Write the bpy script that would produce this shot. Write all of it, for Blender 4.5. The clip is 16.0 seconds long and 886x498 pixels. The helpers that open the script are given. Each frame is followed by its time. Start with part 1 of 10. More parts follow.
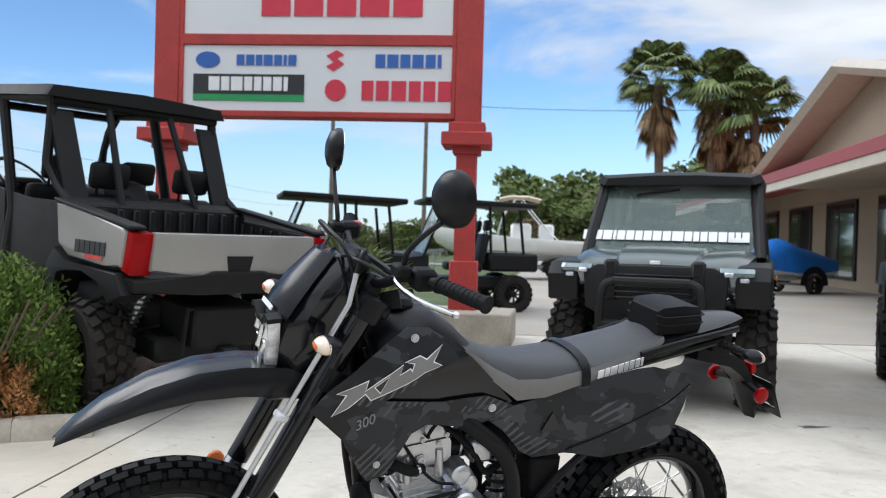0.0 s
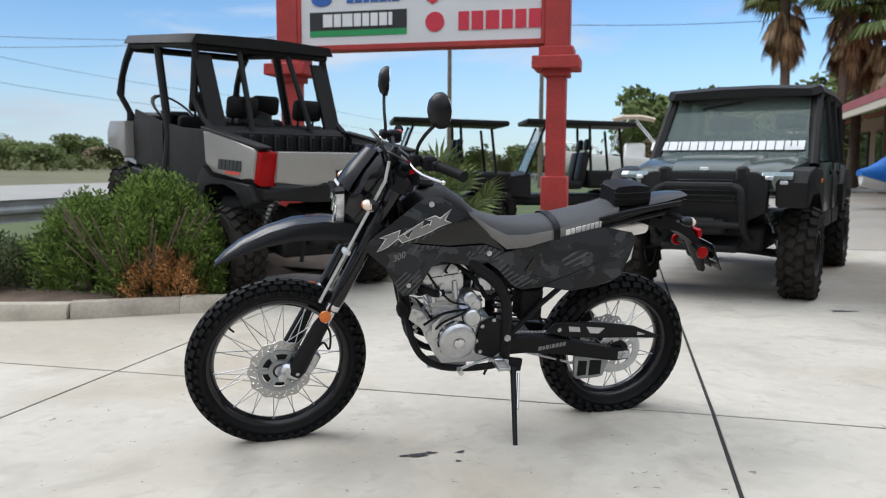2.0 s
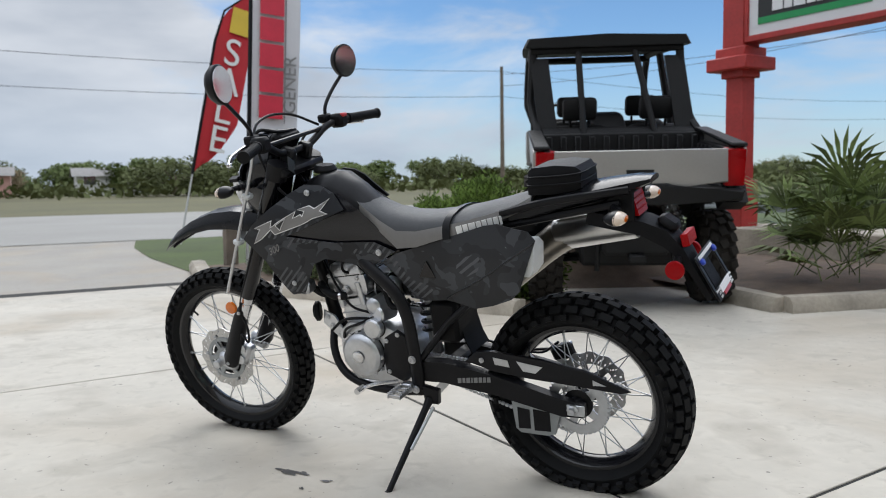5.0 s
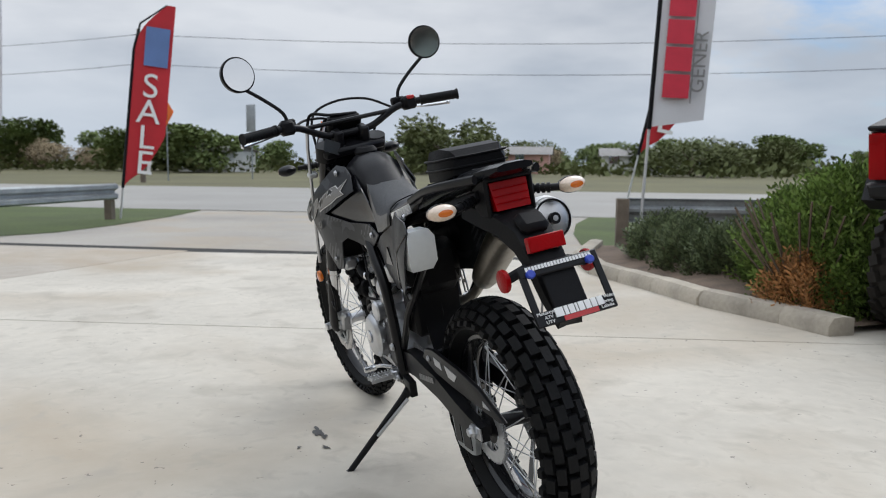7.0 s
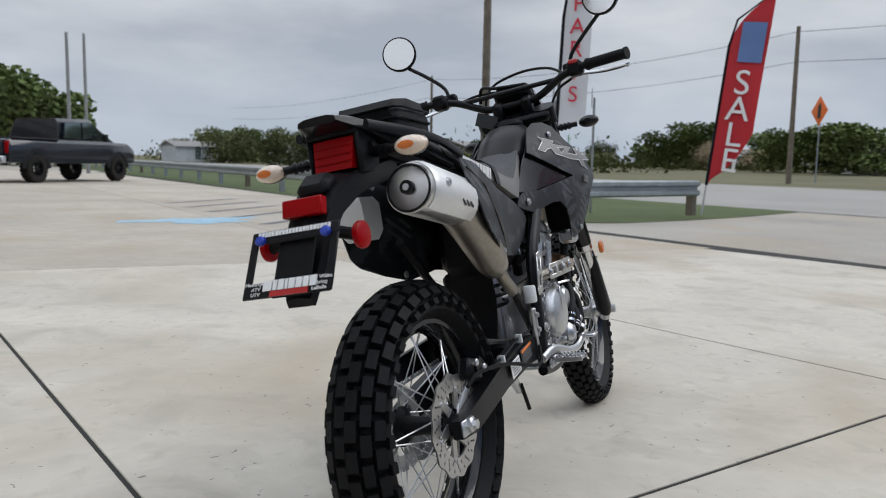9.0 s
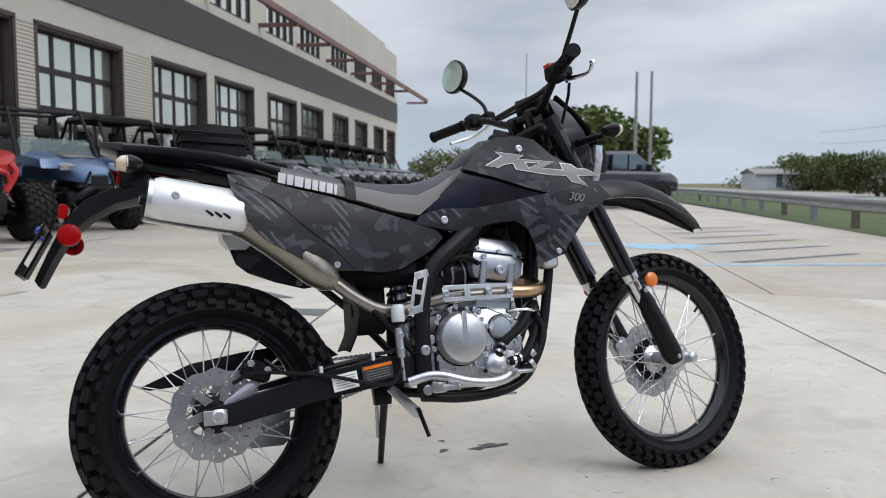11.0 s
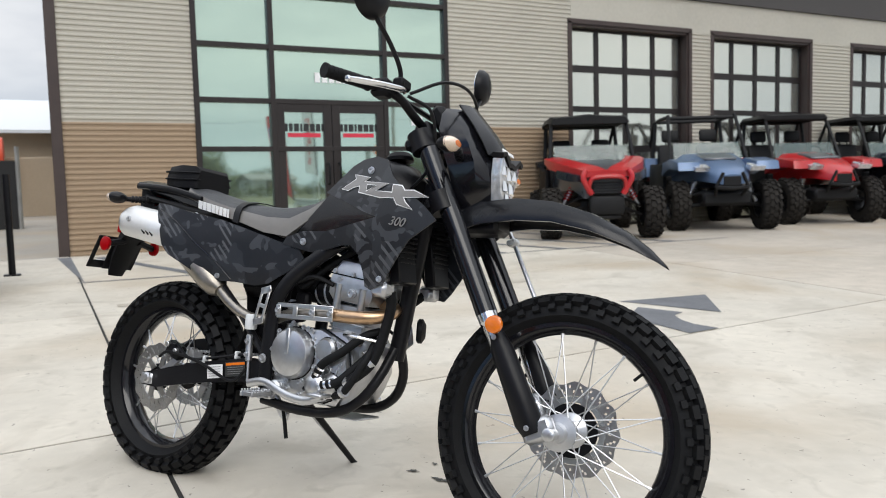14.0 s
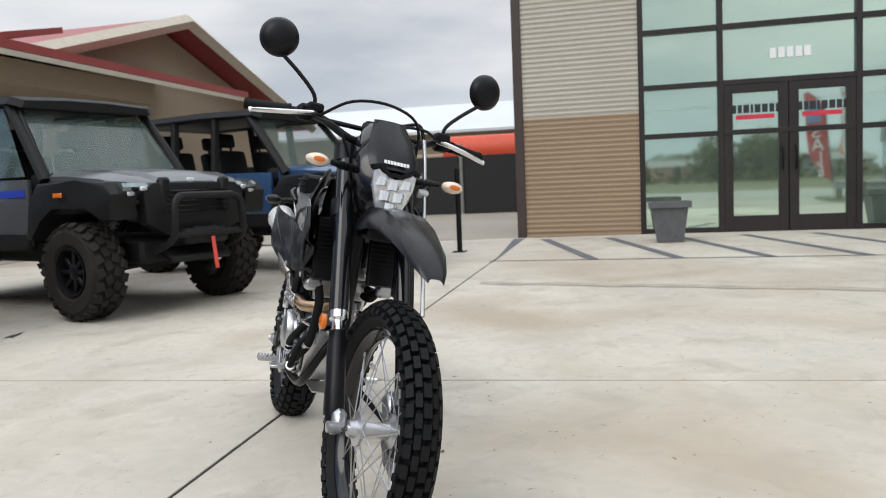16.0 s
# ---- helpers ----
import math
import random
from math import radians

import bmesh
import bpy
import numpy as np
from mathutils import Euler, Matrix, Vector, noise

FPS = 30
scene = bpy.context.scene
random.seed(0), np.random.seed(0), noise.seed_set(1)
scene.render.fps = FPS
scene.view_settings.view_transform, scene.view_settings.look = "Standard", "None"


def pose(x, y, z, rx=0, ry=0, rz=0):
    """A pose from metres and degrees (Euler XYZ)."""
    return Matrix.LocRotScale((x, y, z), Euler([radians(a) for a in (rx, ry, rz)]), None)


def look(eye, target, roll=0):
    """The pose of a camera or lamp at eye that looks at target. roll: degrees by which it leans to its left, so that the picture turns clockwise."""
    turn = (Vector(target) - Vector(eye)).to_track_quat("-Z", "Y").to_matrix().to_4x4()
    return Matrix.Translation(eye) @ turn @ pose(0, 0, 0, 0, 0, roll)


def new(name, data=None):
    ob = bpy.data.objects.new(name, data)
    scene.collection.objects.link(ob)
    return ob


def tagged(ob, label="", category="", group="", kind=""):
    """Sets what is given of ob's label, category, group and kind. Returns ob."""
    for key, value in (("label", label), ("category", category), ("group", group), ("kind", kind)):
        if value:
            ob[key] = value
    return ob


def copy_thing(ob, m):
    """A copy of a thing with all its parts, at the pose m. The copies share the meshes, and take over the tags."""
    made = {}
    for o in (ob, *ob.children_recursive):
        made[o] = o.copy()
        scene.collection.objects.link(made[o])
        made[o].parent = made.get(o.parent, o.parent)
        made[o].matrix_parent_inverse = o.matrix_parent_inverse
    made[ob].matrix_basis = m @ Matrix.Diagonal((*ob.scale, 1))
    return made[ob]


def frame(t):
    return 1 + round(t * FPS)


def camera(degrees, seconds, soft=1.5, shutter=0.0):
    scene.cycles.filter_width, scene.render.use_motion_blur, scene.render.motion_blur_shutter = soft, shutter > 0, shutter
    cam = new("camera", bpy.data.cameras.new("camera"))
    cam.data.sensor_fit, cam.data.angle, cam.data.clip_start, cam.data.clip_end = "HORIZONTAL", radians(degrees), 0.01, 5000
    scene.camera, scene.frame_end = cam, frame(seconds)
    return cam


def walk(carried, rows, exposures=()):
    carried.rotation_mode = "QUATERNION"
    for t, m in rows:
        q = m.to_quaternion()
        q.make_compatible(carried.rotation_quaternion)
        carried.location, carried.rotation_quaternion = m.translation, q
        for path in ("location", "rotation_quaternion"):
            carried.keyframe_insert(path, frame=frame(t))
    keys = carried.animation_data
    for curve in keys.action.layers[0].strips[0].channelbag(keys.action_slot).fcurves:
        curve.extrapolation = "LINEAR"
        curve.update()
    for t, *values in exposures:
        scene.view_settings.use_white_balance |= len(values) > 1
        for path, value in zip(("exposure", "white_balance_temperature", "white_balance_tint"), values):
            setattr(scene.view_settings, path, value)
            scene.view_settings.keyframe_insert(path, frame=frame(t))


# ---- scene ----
# the camera meters a little lower towards the open road
EXPOSURES = [(0, 0.62, 6230, 10), (1.5, 0.5, 6250, 10), (2.5, 0.42, 6300, 10), (4.2, 0.34, 6250, 10), (6.5, 0.22, 6300, 10), (7.5, 0.15, 6300, 10), (8.5, 0.0, 6300, 10), (10.8, 0.22, 6250, 10), (12, 0.38, 6350, 10), (14.5, 0.48, 6550, 10), (16, 0.36, 6550, 10)]
cam = camera(59.59, 16.0, soft=1.0)
PATH = [
    (0, (0.396, -2.177, 1.192), (0.093, -0.2, 1.172), 1.6),
    (0.5, (0.476, -2.579, 1.183), (0.166, -0.606, 1.087), 1.5),
    (1, (0.58, -2.923, 1.165), (0.222, -0.961, 1.009), 1.4),
    (1.5, (0.719, -3.128, 1.145), (0.261, -1.191, 0.95), 0.9),
    (2, (0.978, -3.066, 1.101), (0.368, -1.174, 0.885), 0.3),
    (2.5, (1.246, -2.826, 1.074), (0.443, -1.008, 0.845), -0.2),
    (3, (1.52, -2.54, 1.058), (0.507, -0.833, 0.815), -0.6),
    (3.5, (1.802, -2.236, 1.052), (0.585, -0.67, 0.793), -1.1),
    (4, (2.06, -1.871, 1.033), (0.64, -0.486, 0.776), -1.4),
    (4.2, (2.17, -1.735, 0.986), (0.673, -0.429, 0.758), -1.4),
    (6.3, (2.759, -0.072, 0.974), (0.775, 0.088, 0.777), 0.1),
    (6.5, (2.738, 0.088, 0.975), (0.749, 0.112, 0.775), 0.3),
    (7, (2.649, 0.505, 0.98), (0.69, 0.165, 0.769), 0.5),
    (7.5, (2.46, 0.869, 0.96), (0.607, 0.151, 0.735), 0.7),
    (8, (2.229, 1.211, 0.946), (0.556, 0.141, 0.713), 1.1),
    (8.5, (1.915, 1.512, 0.91), (0.495, 0.123, 0.674), 1.5),
    (8.7, (1.775, 1.625, 0.916), (0.484, 0.115, 0.68), 1.3),
    (10.8, (-0.001, 2.172, 0.879), (0.156, 0.186, 0.703), 0.4),
    (11, (-0.199, 2.156, 0.901), (0.097, 0.185, 0.731), 0.2),
    (11.5, (-0.667, 2.124, 0.918), (-0.039, 0.231, 0.765), 0.2),
    (12, (-1.079, 1.989, 0.889), (-0.151, 0.222, 0.746), 0.4),
    (12.5, (-1.434, 1.787, 0.903), (-0.248, 0.183, 0.758), 0.2),
    (13, (-1.722, 1.46, 0.907), (-0.31, 0.051, 0.757), -0.2),
    (13.5, (-1.917, 1.068, 0.938), (-0.305, -0.106, 0.782), -0.9),
    (14, (-2.124, 0.674, 0.951), (-0.337, -0.211, 0.79), -1.5),
    (14.5, (-2.266, 0.266, 0.936), (-0.35, -0.282, 0.767), -2.0),
    (15, (-2.427, -0.158, 0.951), (-0.445, -0.358, 0.779), -2.3),
    (15.5, (-2.504, -0.635, 0.945), (-0.517, -0.487, 0.774), -2.3),
    (16, (-2.447, -1.131, 0.962), (-0.515, -0.634, 0.804), -2.4),
]
walk(cam, [(t, look(eye, target, roll)) for t, eye, target, roll in PATH], EXPOSURES)

# a phone held near the motorcycle: the distance is soft
cam.data.dof.use_dof = True
cam.data.dof.focus_distance, cam.data.dof.aperture_fstop = 2.15, 5.6

# ---- world and sun: bright overcast, broken cloud over the road sign ----
SLOPE = 0.0157  # the lot falls gently towards the road


def ground_z(x):
    return SLOPE * max(x, -6.0)


world = bpy.data.worlds.new("sky")
scene.world = world
world.use_nodes = True
wn, wl = world.node_tree.nodes, world.node_tree.links
wn.clear()
w_out = wn.new("ShaderNodeOutputWorld")
w_bg = wn.new("ShaderNodeBackground")
w_sky = wn.new("ShaderNodeTexSky")
w_sky.sky_type = "NISHITA"
w_sky.sun_disc = False
w_sky.sun_elevation = radians(45)
w_sky.sun_rotation = radians(215)
w_sky.air_density, w_sky.dust_density, w_sky.ozone_density = 1.0, 0.15, 3.0
w_tc = wn.new("ShaderNodeTexCoord")
w_map = wn.new("ShaderNodeMapping")
w_map.inputs["Scale"].default_value = (1.0, 1.0, 3.6)
w_map.inputs["Location"].default_value = (0.35, 0.1, 0.2)
wl.new(w_tc.outputs["Generated"], w_map.inputs["Vector"])
w_n1 = wn.new("ShaderNodeTexNoise")
w_n1.inputs["Scale"].default_value, w_n1.inputs["Detail"].default_value, w_n1.inputs["Roughness"].default_value = 2.3, 7.0, 0.58
w_n1.inputs["Distortion"].default_value = 0.35
wl.new(w_map.outputs["Vector"], w_n1.inputs["Vector"])
w_sep = wn.new("ShaderNodeSeparateXYZ")
wl.new(w_tc.outputs["Generated"], w_sep.inputs["Vector"])
# the cloud deck thins out beyond the road sign
w_cov = wn.new("ShaderNodeMapRange")
w_cov.inputs["From Min"].default_value, w_cov.inputs["From Max"].default_value = 0.4, 0.92
w_cov.inputs["To Min"].default_value, w_cov.inputs["To Max"].default_value = 0.36, -0.07
w_dir = wn.new("ShaderNodeVectorMath")
w_dir.operation = "DOT_PRODUCT"
w_dir.inputs[1].default_value = (-0.45, 0.9, 0.0)
wl.new(w_tc.outputs["Generated"], w_dir.inputs[0])
wl.new(w_dir.outputs["Value"], w_cov.inputs["Value"])
w_add = wn.new("ShaderNodeMath")
wl.new(w_n1.outputs["Fac"], w_add.inputs[0])
wl.new(w_cov.outputs["Result"], w_add.inputs[1])
w_ramp = wn.new("ShaderNodeMapRange")
w_ramp.interpolation_type = "SMOOTHSTEP"
w_ramp.inputs["From Min"].default_value, w_ramp.inputs["From Max"].default_value = 0.44, 0.66
wl.new(w_add.outputs["Value"], w_ramp.inputs["Value"])
w_n2 = wn.new("ShaderNodeTexNoise")
w_n2.inputs["Scale"].default_value, w_n2.inputs["Detail"].default_value = 3.1, 6.0
wl.new(w_map.outputs["Vector"], w_n2.inputs["Vector"])
w_cc = wn.new("ShaderNodeValToRGB")
w_cc.color_ramp.elements[0].position, w_cc.color_ramp.elements[0].color = 0.36, (4.6, 5.0, 5.6, 1)
w_cc.color_ramp.elements[1].position, w_cc.color_ramp.elements[1].color = 0.66, (7.4, 7.6, 7.9, 1)
wl.new(w_n2.outputs["Fac"], w_cc.inputs["Fac"])
w_mix = wn.new("ShaderNodeMix")
w_mix.data_type = "RGBA"
wl.new(w_ramp.outputs["Result"], w_mix.inputs["Factor"])
w_blue = wn.new("ShaderNodeVectorMath")
w_blue.operation = "MULTIPLY"
w_blue.inputs[1].default_value = (1.0, 1.18, 1.32)
wl.new(w_sky.outputs["Color"], w_blue.inputs[0])
wl.new(w_blue.outputs["Vector"], w_mix.inputs["A"])
wl.new(w_cc.outputs["Color"], w_mix.inputs["B"])
# pale haze along the horizon
w_abs = wn.new("ShaderNodeMapRange")
w_abs.interpolation_type = "SMOOTHSTEP"
w_abs.inputs["From Min"].default_value, w_abs.inputs["From Max"].default_value = -0.02, 0.2
w_abs.inputs["To Min"].default_value, w_abs.inputs["To Max"].default_value = 0.6, 0.0
wl.new(w_sep.outputs["Z"], w_abs.inputs["Value"])
w_haze = wn.new("ShaderNodeMix")
w_haze.data_type = "RGBA"
wl.new(w_abs.outputs["Result"], w_haze.inputs["Factor"])
wl.new(w_mix.outputs["Result"], w_haze.inputs["A"])
w_haze.inputs["B"].default_value = (4.3, 5.2, 6.2, 1)
# an overcast sky is brightest overhead
w_zen = wn.new("ShaderNodeMapRange")
w_zen.interpolation_type = "SMOOTHSTEP"
w_zen.inputs["From Min"].default_value, w_zen.inputs["From Max"].default_value = 0.25, 0.95
w_zen.inputs["To Min"].default_value, w_zen.inputs["To Max"].default_value = 0.86, 2.15
wl.new(w_sep.outputs["Z"], w_zen.inputs["Value"])
w_mul = wn.new("ShaderNodeVectorMath")
w_mul.operation = "SCALE"
wl.new(w_haze.outputs["Result"], w_mul.inputs[0])
wl.new(w_zen.outputs["Result"], w_mul.inputs["Scale"])
wl.new(w_mul.outputs["Vector"], w_bg.inputs["Color"])
w_bg.inputs["Strength"].default_value = 0.1
wl.new(w_bg.outputs["Background"], w_out.inputs["Surface"])

sun = new("sun", bpy.data.lights.new("sun", "SUN"))
sun.data.energy, sun.data.angle, sun.data.color = 1.05, radians(38), (1.0, 0.965, 0.91)
sun.matrix_world = look((-18, 7, 19), (0, 0, 0))
scene.view_settings.exposure = 0.42


# ---- materials ----
def mat(name, color, rough=0.5, metal=0.0, vary=0.25, scale=6.0, fine=60.0, bump=0.15, bump_scale=80.0, spec=0.5, coat=0.0, island=0.0, obj_rand=0.0, emit=0.0):
    """A surface with colour variation at two scales, uneven gloss and fine relief; scales are cycles a metre."""
    m = bpy.data.materials.new(name)
    m.use_nodes = True
    n, l = m.node_tree.nodes, m.node_tree.links
    b = n["Principled BSDF"]
    tc = n.new("ShaderNodeTexCoord")
    big, small = n.new("ShaderNodeTexNoise"), n.new("ShaderNodeTexNoise")
    big.inputs["Scale"].default_value, big.inputs["Detail"].default_value = scale, 4
    small.inputs["Scale"].default_value, small.inputs["Detail"].default_value = fine, 3
    for t in (big, small):
        l.new(tc.outputs["Object"], t.inputs["Vector"])
    mix = n.new("ShaderNodeMath")
    mix.operation = "MULTIPLY_ADD"
    l.new(big.outputs["Fac"], mix.inputs[0])
    mix.inputs[1].default_value = 0.65
    half = n.new("ShaderNodeMath")
    half.operation = "MULTIPLY"
    half.inputs[1].default_value = 0.35
    l.new(small.outputs["Fac"], half.inputs[0])
    l.new(half.outputs[0], mix.inputs[2])
    last = mix.outputs[0]
    if island or obj_rand:
        src = n.new("ShaderNodeNewGeometry").outputs["Random Per Island"] if island else n.new("ShaderNodeObjectInfo").outputs["Random"]
        ad = n.new("ShaderNodeMath")
        ad.operation = "MULTIPLY_ADD"
        l.new(src, ad.inputs[0])
        ad.inputs[1].default_value = island or obj_rand
        l.new(last, ad.inputs[2])
        sub = n.new("ShaderNodeMath")
        sub.operation = "SUBTRACT"
        l.new(ad.outputs[0], sub.inputs[0])
        sub.inputs[1].default_value = (island or obj_rand) / 2
        last = sub.outputs[0]
    ramp = n.new("ShaderNodeValToRGB")
    c = Vector(color)
    lo, hi = c * (1 - vary), c * (1 + vary)
    ramp.color_ramp.elements[0].position, ramp.color_ramp.elements[0].color = 0.3, (*lo, 1)
    ramp.color_ramp.elements[1].position, ramp.color_ramp.elements[1].color = 0.7, (*[min(v, 1.0) for v in hi], 1)
    l.new(last, ramp.inputs["Fac"])
    l.new(ramp.outputs["Color"], b.inputs["Base Color"])
    rr = n.new("ShaderNodeMapRange")
    rr.inputs["To Min"].default_value, rr.inputs["To Max"].default_value = max(rough - 0.1, 0.03), min(rough + 0.1, 1.0)
    l.new(big.outputs["Fac"], rr.inputs["Value"])
    l.new(rr.outputs["Result"], b.inputs["Roughness"])
    b.inputs["Metallic"].default_value = metal
    b.inputs["Specular IOR Level"].default_value = spec
    b.inputs["Coat Weight"].default_value = coat
    if bump:
        bt = n.new("ShaderNodeTexNoise")
        bt.inputs["Scale"].default_value, bt.inputs["Detail"].default_value = bump_scale, 3
        l.new(tc.outputs["Object"], bt.inputs["Vector"])
        bp = n.new("ShaderNodeBump")
        bp.inputs["Strength"].default_value, bp.inputs["Distance"].default_value = bump, 0.004
        l.new(bt.outputs["Fac"], bp.inputs["Height"])
        l.new(bp.outputs["Normal"], b.inputs["Normal"])
    if emit:
        b.inputs["Emission Color"].default_value, b.inputs["Emission Strength"].default_value = (*color, 1), emit
    return m


def glass(name, tint, rough=0.03, alpha=0.35):
    """A tinted pane: part clear, part glossy."""
    m = bpy.data.materials.new(name)
    m.use_nodes = True
    b = m.node_tree.nodes["Principled BSDF"]
    b.inputs["Base Color"].default_value = (*tint, 1)
    b.inputs["Roughness"].default_value = rough
    b.inputs["Alpha"].default_value = alpha
    b.inputs["Specular IOR Level"].default_value = 0.8
    return m


def camo(name):
    """Black plastic with charcoal and grey camouflage patches and hatched strokes."""
    m = mat(name, (0.0095, 0.0105, 0.0135), 0.42, vary=0.2, bump=0.05, spec=0.35)
    n, l = m.node_tree.nodes, m.node_tree.links
    b = n["Principled BSDF"]
    base = b.inputs["Base Color"].links[0].from_socket
    tc = n.new("ShaderNodeTexCoord")
    mp = n.new("ShaderNodeMapping")
    mp.inputs["Scale"].default_value = (1.0, 0.25, 1.25)
    mp.inputs["Rotation"].default_value = (0, 0.5, 0)
    l.new(tc.outputs["Object"], mp.inputs["Vector"])

    def patch(scale, lo, hi, off, detail):
        t = n.new("ShaderNodeTexNoise")
        t.inputs["Scale"].default_value, t.inputs["Detail"].default_value, t.inputs["Distortion"].default_value = scale, detail, 0.4
        sh = n.new("ShaderNodeVectorMath")
        sh.inputs[1].default_value = (off, off * 0.7, off * 1.3)
        l.new(mp.outputs["Vector"], sh.inputs[0])
        l.new(sh.outputs[0], t.inputs["Vector"])
        r = n.new("ShaderNodeMapRange")
        r.inputs["From Min"].default_value, r.inputs["From Max"].default_value = lo, hi
        l.new(t.outputs["Fac"], r.inputs["Value"])
        return r.outputs["Result"]

    def over(under, color, fac):
        x = n.new("ShaderNodeMix")
        x.data_type = "RGBA"
        l.new(fac, x.inputs["Factor"])
        l.new(under, x.inputs["A"])
        x.inputs["B"].default_value = (*color, 1)
        return x.outputs["Result"]

    def times(a, c):
        x = n.new("ShaderNodeMath")
        x.operation = "MULTIPLY"
        l.new(a, x.inputs[0])
        l.new(c, x.inputs[1])
        return x.outputs[0]

    s1 = over(base, (0.019, 0.021, 0.0255), patch(9.0, 0.5, 0.51, 0.0, 2.0))
    s2 = over(s1, (0.042, 0.045, 0.052), patch(14.0, 0.585, 0.592, 3.1, 2.0))
    wave = n.new("ShaderNodeTexWave")
    wave.inputs["Scale"].default_value = 22.0
    wave.inputs["Distortion"].default_value = 0.8
    wave.bands_direction = "DIAGONAL"
    l.new(tc.outputs["Object"], wave.inputs["Vector"])
    wr = n.new("ShaderNodeMapRange")
    wr.inputs["From Min"].default_value, wr.inputs["From Max"].default_value = 0.66, 0.7
    l.new(wave.outputs["Fac"], wr.inputs["Value"])
    s3 = over(s2, (0.075, 0.078, 0.086), times(patch(8.0, 0.60, 0.61, 7.7, 1.0), wr.outputs["Result"]))
    l.new(s3, b.inputs["Base Color"])
    return m


